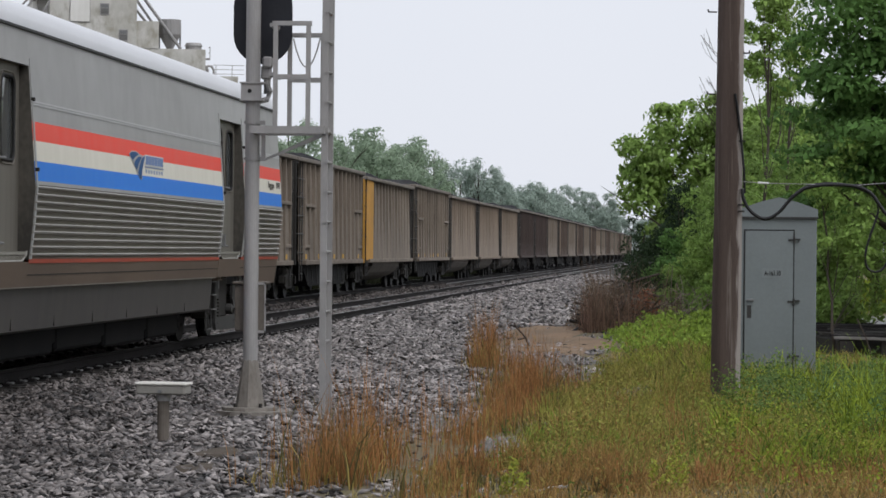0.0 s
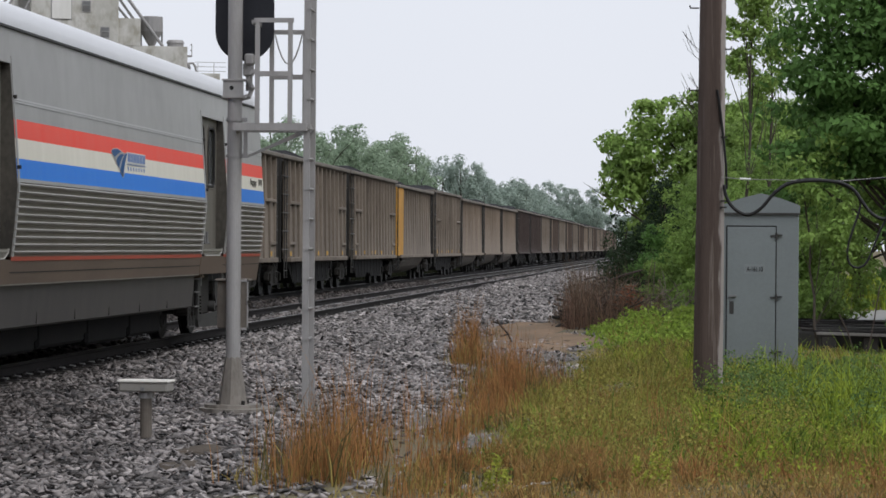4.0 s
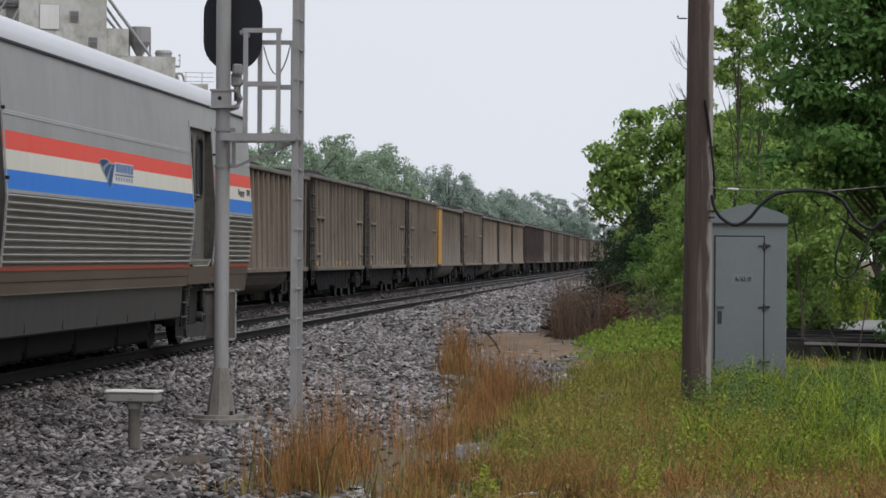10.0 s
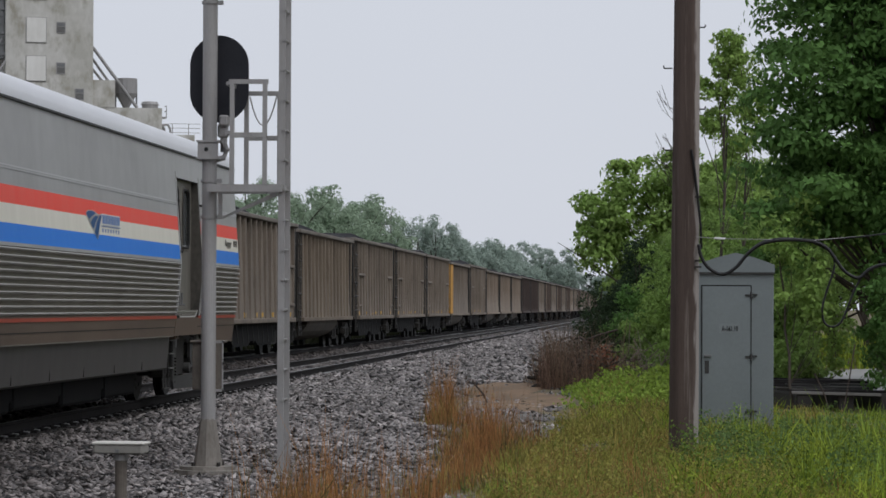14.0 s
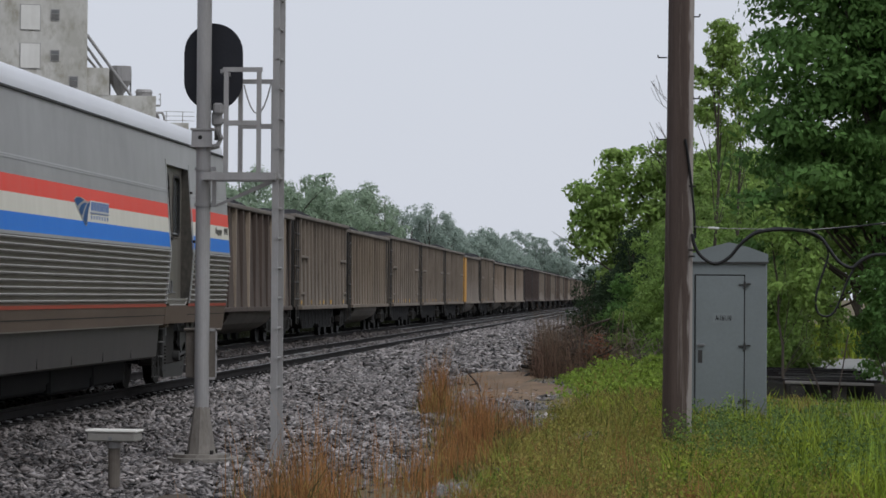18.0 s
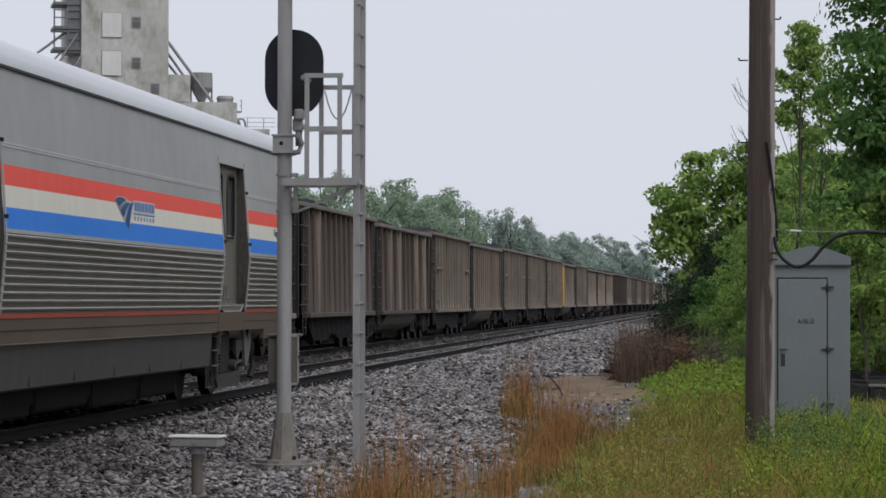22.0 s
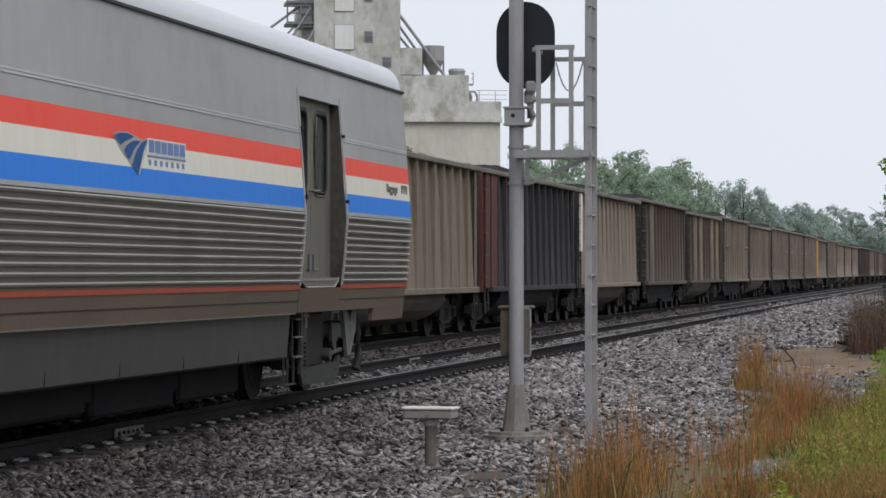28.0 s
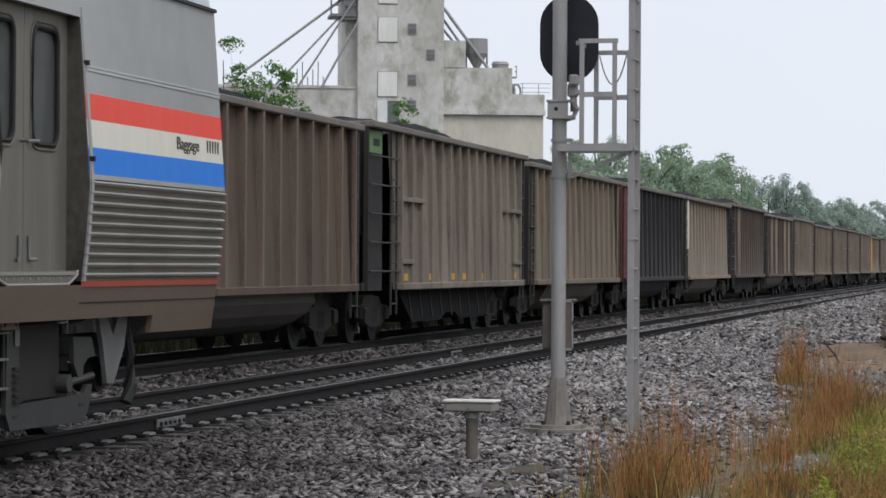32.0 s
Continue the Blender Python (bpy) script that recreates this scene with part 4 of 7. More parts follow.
            hole = [(y + 0.17, 2.30), (y + 0.76, 2.30), (y + 0.76, 3.20), (y + 0.17, 3.20)]
            rim = [(y, 1.30), (y + 0.99, 1.30), (y + 0.99, 3.36), (y, 3.36)]
            bm = bmesh.new()
            rings = [[bm.verts.new((x, *p)) for p in q] for x in (1.455, 1.41) for q in (rim, hole)]
            for q in range(4):
                w = (q + 1) % 4
                for i, j in ((0, 1), (1, 3), (3, 2), (2, 0)):
                    bm.faces.new((rings[i][q], rings[i][w], rings[j][w], rings[j][q]))
            bmesh.ops.recalc_face_normals(bm, faces=bm.faces)
            leaf = part("door", bm, door_steel, c, "dirty steel sliding door leaf")
            part("window", box(1.42, 1.432, y + 0.15, y + 0.78, 2.28, 3.22), pane_glass, leaf, "dark window")
            bm = bmesh.new()
            tube(bm, [(1.457, a, b) for a, b in round_rim(y + 0.175, y + 0.755, 2.305, 3.205, 0.11)], 0.02, 6)
            part("window_seal", bm, rubber, leaf, "black rubber seal")
            bm = bmesh.new()
            tube(bm, [(1.457, a, b) for a, b in round_rim(y + 0.135, y + 0.795, 2.265, 3.245, 0.15)], 0.012, 6)
            part("window_frame", bm, steel_flute, leaf)
            bm = bmesh.new()
            rod(bm, (1.47, y + (0.88 if k == 0 else 0.10), 1.42), (1.47, y + (0.88 if k == 0 else 0.10), 1.60), 0.015)
            rod(bm, (1.45, y + (0.88 if k == 0 else 0.10), 1.42), (1.50, y + (0.80 if k == 0 else 0.18), 1.42), 0.015)
            part("door_bolt", bm, iron_pale, leaf, "small steel bolt")
            rod_bm = rod(bmesh.new(), (1.455, y + (0.93 if k == 0 else 0.05), 2.32), (1.52, y + (0.93 if k == 0 else 0.16), 2.32), 0.016)
            part("handle", rod_bm, iron_pale, leaf, "steel door handle")
        # dark reveals and the frame round the opening
        for y, w in ((ya, 1), (yb, -1)):
            prism_bm = bmesh.new()
            prism(prism_bm, [(1.40, 1.25), (side_x(1.25) - 0.002, 1.25), (side_x(1.6) - 0.002, 1.6), (side_x(2.02) - 0.002, 2.02), (side_x(3.36) - 0.002, 3.36), (1.40, 3.36)], y, y + w * 0.02)
            part("door_reveal", prism_bm, rubber if w > 0 else reveal_grey, c, "door reveal")
            prism_bm = bmesh.new()
            for q0, q1 in ((1.25, 1.6), (1.6, 2.02), (2.02, 3.42)):
                prism(prism_bm, [(side_x(q0) - 0.03, q0), (side_x(q0) + 0.012, q0), (side_x(q1) + 0.012, q1), (side_x(q1) - 0.03, q1)], y - w * 0.07, y - w * 0.012)
            part("door_frame", prism_bm, steel_clean, c, "steel door frame")
            for z in (2.22, 2.98):
                part("grab_bracket", box(side_x(z), side_x(z) + 0.04, y - w * 0.05, y - w * 0.01, z - 0.02, z + 0.02), iron_dark, c)
        bar = rod(bmesh.new(), (1.60, ya - 0.02, 2.98), (1.63, ya + 0.06, 2.22), 0.014)
        rod(bar, (1.63, ya + 0.06, 2.22), (1.56, ya + 0.02, 1.34), 0.014)
        part("grab_bar", bar, iron_dark, c, "thin dark grab bar")
    # roof: a dark drip rail and a rounded pale top
    part("drip_rail", side_strip(3.715, 3.745, lo, hi, 0.028, 0.1), rubber, c, "dark drip rail at the eave")
    arc = [(1.53, 3.74), (1.525, 3.80), (1.508, 3.87), (1.46, 3.96), (1.38, 4.03), (1.26, 4.08), (1.05, 4.13), (0.7, 4.18), (0.3, 4.22)]
    arc = [(q.x, q.z) for q in bend([(x, 0, z) for x, z in arc], 4)]
    outline = arc + [(-x, z) for x, z in reversed(arc)]
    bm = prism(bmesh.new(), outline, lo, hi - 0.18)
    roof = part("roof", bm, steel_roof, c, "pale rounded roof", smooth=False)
    bm = bmesh.new()
    rings = []
    for q, f, dz in ((0.30, 1.0, 1.0), (0.20, 0.995, 0.98), (0.11, 0.985, 0.92), (0.05, 0.975, 0.82), (0.0, 0.96, 0.60)):
        rings.append([bm.verts.new((x * f, hi - q * 0.6, 3.74 + (z - 3.74) * dz)) for x, z in outline])
    for p, r in zip(rings, rings[1:]):
        for k in range(len(outline) - 1):
            bm.faces.new((p[k], r[k], r[k + 1], p[k + 1]))
    bm.faces.new(rings[-1])
    part("roof_end", bm, steel_roof, roof, "rounded roof end")
    part("roof_vent", box(0.35, 0.8, 4.75, 5.2, 4.16, 4.225, 0.02), iron_dark, roof, "small dark roof vent")
    # ends, floor and far side
    bm = prism(bmesh.new(), [(side_x(z) - 0.06, z) for z in (0.95, 2.3, 3.72)] + [(-side_x(z) + 0.06, z) for z in (3.72, 2.3, 0.95)], hi - 0.04, hi)
    part("end_wall", bm, steel_clean, c)
    part("floor", box(-1.5, 1.5, lo, hi, 0.98, 1.06), iron_dark, c)
    part("side_wall", box(-1.56, -1.50, lo, hi, 0.95, 3.74), steel_clean, c)
    part("interior_lining", box(-1.2, -1.16, lo, hi, 1.06, 3.72), door_steel, c)
    part("corner_step", side_strip(0.80, 0.95, 4.05, hi, -0.006, 0.05), steel_sill, c, "dust-brown end apron")
    part("sill_edge", side_strip(0.935, 0.950, lo, -0.1, 0.010, 0.05), door_steel, c, "worn sill edge")
    # skirts: deep dark boxes hung under the middle
    bm = bmesh.new()
    prism(bm, [(1.49, 0.935), (1.45, 0.47), (1.38, 0.44), (1.2, 0.44), (1.2, 0.935)], lo, -0.10)
    part("skirt", bm, skirt_grey, c, "long dark grey underfloor skirt")
    for k in range(9):
        y = -18.6 + k * 2.05
        part("skirt_seam", box(1.452, 1.462, y, y + 0.008, 0.48, 0.80), iron_dark, c)
    for ya, yb, z in ((-13.3, -9.0, 0.10), (-8.8, -6.2, 0.13), (-6.0, -3.4, 0.08), (-3.2, -0.9, 0.10)):
        part("underfloor_box", box(-1.0, 1.12, ya, yb, z, 0.6, 0.04), underfloor_black, c, "dark underfloor equipment box")
    part("underfloor_gear", box(-1.0, 1.1, -13.4, -0.9, 0.2, 0.95, 0.05), underfloor_black, c)
    # trucks
    for yc in (2.2, -16.0):
        bm = bmesh.new()
        for sx in (1.08,):
            bx(bm, sx - 0.08, sx + 0.08, yc - 1.75, yc + 1.75, 0.62, 0.80, 0.03)
            bx(bm, sx - 0.05, sx + 0.09, yc - 0.5, yc + 0.5, 0.30, 0.62, 0.05)
        bx(bm, -1.1, 1.1, yc - 0.35, yc + 0.35, 0.55, 0.9)
        t = part("truck", bm, iron_dark, c, "dark passenger truck frame")
        for k in (-1.295, 1.295):
            wheelset(t, yc + k, 0.457)
            bm = rod(bmesh.new(), (1.05, yc + k, 0.457), (1.24, yc + k, 0.457), 0.15, n=14)
            rod(bm, (1.24, yc + k, 0.457), (1.28, yc + k, 0.457), 0.10, n=12)
            part("journal_box", bm, iron_dark, t)
        # the deep plate below the door, with hangers, bracket, hose and steps; y from the door's edge
        y = yc - 2.2
        bm = bmesh.new()
        prism(bm, [(y + 0.92, 0.90), (y + 0.90, 0.25), (y + 1.0, 0.12), (y + 2.72, 0.10), (y + 2.84, 0.20), (y + 2.94, 0.40), (y + 2.80, 0.40), (y + 2.72, 0.33), (y + 1.20, 0.31), (y + 1.18, 0.90)],
              1.33, 1.37, axis="x")
        part("truck_plate", bm, iron_grey, t, "grey curved truck plate")
        for k in range(6):
            part("plate_rib", box(1.37, 1.40, y + 1.03, y + 1.19, 0.33 + k * 0.05, 0.35 + k * 0.05), iron_dark, t)
        for q, z in ((1.05, 0.21), (2.6, 0.23)):
            part("plate_slot", box(1.37, 1.374, y + q, y + q + 0.12, z, z + 0.025), rubber, t)
        part("spring_box", box(0.9, 1.30, y + 1.2, y + 2.35, 0.28, 0.96, 0.05), iron_dark, t)
        bm = rod(bmesh.new(), (1.2, y + 2.28, 0.43), (1.40, y + 2.28, 0.43), 0.075, n=14)
        rod(bm, (1.36, y + 2.3, 0.43), (1.36, y + 2.95, 0.47), 0.03, n=8)
        part("axle_end", bm, iron_grey, t, "round axle end")
        bm = prism(bmesh.new(), [(y + 2.42, 0.80), (y + 2.87, 0.79), (y + 2.98, 0.63), (y + 2.80, 0.62), (y + 2.68, 0.56), (y + 2.66, 0.44), (y + 2.58, 0.44), (y + 2.44, 0.58)], 1.34, 1.38, axis="x")
        part("brake_hanger", bm, iron_grey, t, "pale bent brake hanger")
        bm = prism(bmesh.new(), [(y + 3.09, 0.95), (y + 3.30, 0.95), (y + 3.48, 0.79), (y + 3.62, 0.95), (y + 3.88, 0.95), (y + 3.78, 0.68), (y + 3.50, 0.38), (y + 3.32, 0.39), (y + 3.22, 0.68)], 1.33, 1.37, axis="x")
        part("damper_bracket", bm, bracket_grey, t, "pale forked bracket")
        bm = tube(bmesh.new(), [(1.30, y + 3.95, 0.92), (1.33, y + 4.05, 0.62), (1.36, y + 4.02, 0.35), (1.33, y + 3.95, 0.20)], 0.055, 10)
        part("hose", bm, rubber, t, "hanging black hose")
        part("corner_bracket", box(1.34, 1.475, y + 0.52, y + 0.90, 0.89, 1.06, 0.01), steel_sill, t, "bolted corner bracket")
        for q, z in ((0.58, 0.93), (0.82, 0.93), (0.58, 1.02), (0.82, 1.02)):
            part("bolt", rod(bmesh.new(), (1.47, y + q, z), (1.485, y + q, z), 0.014, n=6), iron_dark, t)
        lad = part("step_ladder", box(1.345, 1.365, y + 0.52, y + 0.545, 0.44, 0.89), iron_grey, t, "small iron steps")
        part("stile", box(1.345, 1.365, y + 0.86, y + 0.885, 0.44, 0.89), iron_grey, lad)
        for z in (0.44, 0.66, 0.86):
            part("step", box(1.345, 1.40, y + 0.52, y + 0.885, z, z + 0.018), bracket_grey, lad)
        lower = part("lower_step", box(1.34, 1.38, y + 0.10, y + 0.62, 0.14, 0.16), iron_grey, t, "lower iron step")
        for q in (0.12, 0.3, 0.58):
            part("step_hanger", box(1.345, 1.365, y + q, y + q + 0.025, 0.16, 0.45), iron_grey, lower)
        part("tag", box(1.38, 1.384, y + 1.06, y + 1.16, 0.76, 0.89), iron_pale, t, "pale metal tag")
    # emblem and lettering between the doors
    ym, zm, xo = -6.95, 2.44, side_x(2.44) + 0.004
    def flat(shape, out):
        """A thin plate on the side from an outline in emblem widths and heights."""
        bm = bmesh.new()
        front = []
        for u, w in shape:
            z = 2.605 - 0.345 * w
            front.append(bm.verts.new((side_x(z) + out, ym - 0.03 + u, z)))
        bm.faces.new(front)
        bmesh.ops.solidify(bm, geom=bm.faces, thickness=0.003)
        bmesh.ops.triangulate(bm, faces=bm.faces)
        return bm
    part("emblem_edge", flat([(-0.025, 0.1), (0.14, -0.02), (0.42, -0.04), (0.66, 0.04), (0.85, 0.10), (1.04, 0.04), (0.97, 0.25), (0.72, 0.96), (0.66, 1.04), (0.5, 0.84), (0.2, 0.46)], 0.004), sign_white, c, "cream emblem edge")
    for shape in ([(0, 0.1), (0.15, 0.02), (0.4, 0.0), (0.6, 0.06), (0.45, 0.14), (0.3, 0.22), (0.18, 0.32), (0.08, 0.22)],
                  [(0.55, 0.17), (0.68, 0.15), (0.78, 0.17), (0.66, 0.28), (0.55, 0.42), (0.48, 0.55), (0.42, 0.66), (0.33, 0.58), (0.26, 0.45), (0.36, 0.30)],
                  [(0.82, 0.17), (1.0, 0.08), (0.94, 0.22), (0.84, 0.42), (0.76, 0.65), (0.70, 0.85), (0.66, 1.0), (0.56, 0.9), (0.48, 0.78), (0.56, 0.58), (0.66, 0.38)]):
        part("emblem_band", flat(shape, 0.008), logo_blue, c, "blue curved emblem band")
    part("lettering_edge", box(xo - 0.004, xo + 0.002, ym + 0.95, ym + 2.18, 2.448, 2.59), sign_white, c, "white lettering edge")
    bm = bmesh.new()
    for k in range(6):
        bx(bm, xo - 0.002, xo + 0.005, ym + 0.98 + k * 0.20, ym + 1.15 + k * 0.20, 2.465, 2.575)
    bx(bm, xo - 0.002, xo + 0.004, ym + 0.95, ym + 2.2, 2.425, 2.437)
    for k in range(7):
        bx(bm, xo - 0.006, xo + 0.003, ym + 0.98 + k * 0.18, ym + 1.06 + k * 0.18, 2.35, 2.40)
    part("lettering", bm, logo_grey, c, "blue-grey lettering bars")
    cu = bpy.data.curves.new("lettering", "FONT")
    cu.body, cu.size, cu.extrude, cu.align_x, cu.offset = "Baggage", 0.155, 0.002, "LEFT", 0.0005
    cu.materials.append(faded_ink)
    tx = new("lettering", cu)
    tx.parent = c
    tx.matrix_basis = Matrix.Translation((side_x(2.42) + 0.006, 4.44, 2.40)) @ Euler((radians(90), 0, radians(90))).to_matrix().to_4x4() @ Matrix.Diagonal((1.42, 1, 1, 1))
    tagged(tx, "faded black word Baggage")
    for k in range(5):
        part("number_bar", box(side_x(2.45), side_x(2.45) + 0.006, 5.40 + k * 0.085, 5.435 + k * 0.085, 2.40, 2.51), faded_ink, c, "faded number bar")
    return c


baggage = baggage_car()


# ---- signal, case, pole ----
def on(x, y):
    return float(ground_z(np.array(x), np.array(y)))


def signal_mast():
    x, y = -4.58, 28.66
    g = on(x, y)
    s = thing("railway_signal", pose(x, y, 0), "grey steel signal mast with a black signal head seen from behind", "signal")
    part("mast", rod(bmesh.new(), (0, 0, g + 0.05), (0, 0, 6.6), 0.076, n=20), mast_grey, s, smooth=False)
    bm = bmesh.new()
    bmesh.ops.create_cone(bm, cap_ends=True, segments=8, radius1=0.155, radius2=0.08, depth=0.50, matrix=Matrix.Translation((0, 0, g + 0.33)))
    part("flared_foot", bm, mast_foot, s, "stained flared foot")
    bm = rod(bmesh.new(), (0, 0, g - 0.05), (0, 0, g + 0.10), 0.29, n=14)
    part("base_plate", bm, mast_foot, s, "stained round footing")
    part("pad", rod(bmesh.new(), (0.05, 0, g - 0.05), (0.05, 0, g + 0.065), 0.40, n=12), mast_foot, s, "stained concrete pad")
    for dx, dy in ((-0.13, -0.13), (0.13, -0.13), (0.13, 0.13), (-0.13, 0.13)):
        part("bolt", rod(bmesh.new(), (dx, dy, g + 0.08), (dx, dy, g + 0.14), 0.02, n=6), iron_dark, s)
    # head: an upright black plate with round ends, and the lamp case on its far side
    bm = bmesh.new()
    n, w, h = 14, 0.305, 0.145
    outline = [(0.07 + w * math.cos(a), 3.74 + h + w * math.sin(a)) for a in (math.pi * k / n for k in range(n + 1))]
    outline += [(0.07 - w * math.cos(a), 3.74 - h - w * math.sin(a)) for a in (math.pi * k / n for k in range(n + 1))]
    prism(bm, outline, 0.16, 0.18)
    head = part("signal_head", bm, signal_black, s, "black oval signal background plate")
    part("lamp_case", box(-0.06, 0.24, 0.18, 0.46, 3.5, 3.98, 0.03), signal_black, head)
    bm = bmesh.new()
    bx(bm, 0.07, 0.17, 0.05, 0.17, 3.13, 3.27, 0.015), bx(bm, 0.09, 0.19, 0.0, 0.12, 3.24, 3.36, 0.02)
    rod(bm, (0.13, 0.1, 2.98), (0.13, 0.1, 3.2), 0.035)
    tube(bm, [(0.12, 0.06, 3.1), (0.17, 0.05, 3.0), (0.14, 0.04, 2.92), (0.06, 0.02, 2.90)], 0.03, 8)
    part("head_bracket", bm, mast_grey, head, "grey swivel bracket")
    bm = box(-0.11, 0.10, -0.10, -0.07, 2.905, 3.085, 0.005)
    for z in (2.90, 3.075):
        bx(bm, -0.12, 0.12, -0.115, 0.1, z, z + 0.018)
    clamp = part("clamp_plate", bm, mast_grey, s, "grey clamp plate with a round hole")
    part("hole", rod(bmesh.new(), (-0.02, -0.104, 3.0), (-0.02, -0.098, 3.0), 0.022, n=12), ink, clamp)
    for z in (2.31, 2.68, 4.51, 4.94):
        bm = rod(bmesh.new(), (0, 0, z - 0.015), (0, 0, z + 0.015), 0.088, n=18)
        bx(bm, 0.08, 0.13, -0.03, 0.03, z - 0.02, z + 0.02)
        part("band", bm, mast_grey, s, "steel band")
    for z in (2.56, 4.82):               # two work stands with brace, guard frames and chain
        bm = box(0.03, 0.78, -0.30, -0.26, z, z + 0.075)
        bx(bm, 0.03, 0.78, 0.26, 0.30, z, z + 0.075), bx(bm, 0.03, 0.07, -0.26, 0.26, z, z + 0.075), bx(bm, 0.74, 0.78, -0.26, 0.26, z, z + 0.075)
        stand = part("work_stand", bm, mast_grey, s, "galvanised work stand")
        for k in range(7):
            part("grating_bar", box(0.07 + k * 0.1, 0.085 + k * 0.1, -0.26, 0.26, z + 0.05, z + 0.075), mast_grey, stand)
        bm = bmesh.new()
        prism(bm, [(0.09, z - 0.27), (0.14, z - 0.27), (0.72, z - 0.03), (0.67, z - 0.0)], -0.05, -0.02)
        part("brace", bm, mast_grey, stand)
        part("hanger", box(0.10, 0.14, -0.06, -0.02, z - 0.27, z), mast_grey, stand)
        for yy, xa, xb, top in ((-0.28, 0.25, 0.585, 1.14), (0.28, 0.315, 0.66, 1.06)):
            bm = bmesh.new()
            for xx in (xa, xb):
                bx(bm, xx, xx + 0.045, yy - 0.02, yy + 0.02, z + 0.07, z + top)
            bx(bm, xa - 0.01, xb + 0.055, yy - 0.022, yy + 0.022, z + top - 0.045, z + top)
            bx(bm, xa, xb + 0.045, yy - 0.022, yy + 0.022, z + 0.55, z + 0.60)
            part("guard_frame", bm, mast_grey, stand, "square steel guard frame")
        for zz in (0.58, 1.08):
            part("guard_rail", box(0.21, 0.25, -0.28, 0.28, z + zz, z + zz + 0.04), mast_grey, stand)
        bm = bmesh.new()
        pts = [(0.42 + 0.30 * k / 8, -0.05 - 0.02 * k, z + 0.98 - 0.30 * (1 - ((k - 4) / 4) ** 2)) for k in range(9)]
        tube(bm, pts, 0.008, 5)
        part("chain", bm, mast_grey, stand, "hanging steel chain")
    # ladder on the field side: two stiles seen almost edge on
    bm = bmesh.new()
    bx(bm, 0.735, 0.80, -0.19, -0.16, g + 0.40, 6.6), bx(bm, 0.755, 0.81, 0.17, 0.20, g + 0.40, 6.6)
    lad = part("ladder", bm, mast_grey, s, "grey steel ladder beside the mast")
    part("stile_plate", box(0.735, 0.79, -0.157, -0.145, 2.6, 3.64), mast_grey, lad)
    for xx, yy in ((0.755, -0.175), (0.775, 0.185)):
        part("ladder_foot", box(xx - 0.015, xx + 0.045, yy - 0.02, yy + 0.02, g - 0.03, g + 0.45), mast_grey, lad)
    for k in range(20):
        z = 0.45 + k * 0.305
        bm = rod(bmesh.new(), (0.785, -0.21, z), (0.785, 0.20, z), 0.013)
        bx(bm, 0.785, 0.806, -0.200, -0.185, z - 0.012, z + 0.012)
        part("rung", bm, mast_grey, lad)
    # junction case low on the mast
    bm = box(-0.18, 0.09, 0.07, 0.36, 0.54, 1.02, 0.01)
    jb = part("junction_case", bm, post_brown, s, "weathered grey junction case")
    bm = box(0.04, 0.14, 0.03, 0.07, 0.52, 1.05, 0.005)
    part("case_door", bm, post_brown, jb)
    bm = bmesh.new()
    for x0, x1, z0, z1 in ((0.04, 0.15, 1.02, 1.045), (0.04, 0.15, 0.525, 0.55), (0.135, 0.15, 0.525, 1.045), (0.04, 0.055, 0.525, 1.045)):
        bx(bm, x0, x1, 0.018, 0.03, z0, z1)
    part("door_rim", bm, mast_grey, jb, "pale door rim")
    part("hasp", box(0.145, 0.18, 0.0, 0.03, 0.80, 0.83), iron_dark, jb)
    part("case_lid", box(-0.2, 0.14, 0.03, 0.38, 1.02, 1.05, 0.01), post_brown, jb)
    return s


def track_box():
    x, y = -4.635, 24.25
    g = on(x, y)
    t = thing("track_connection_box", pose(x, y, 0, 0, 0, -6), "low pale metal box on a pipe post in the ballast", "junction box")
    part("post", rod(bmesh.new(), (0, 0, g - 0.05), (0, 0, 0.123), 0.052, n=14), post_brown, t, "grimy brown-grey post")
    part("collar", rod(bmesh.new(), (0, 0, 0.06), (0, 0, 0.112), 0.066, n=14), mast_grey, t)
    body = part("box_body", box(-0.218, 0.218, -0.11, 0.11, 0.118, 0.196, 0.012), foot_concrete, t, "dented pale metal box")
    part("lid", box(-0.232, 0.232, -0.12, 0.12, 0.196, 0.222, 0.010), concrete_pale, body, "overlapping lid")
    part("latch", box(-0.015, 0.015, -0.125, -0.11, 0.13, 0.16), iron_pale, body)
    return t


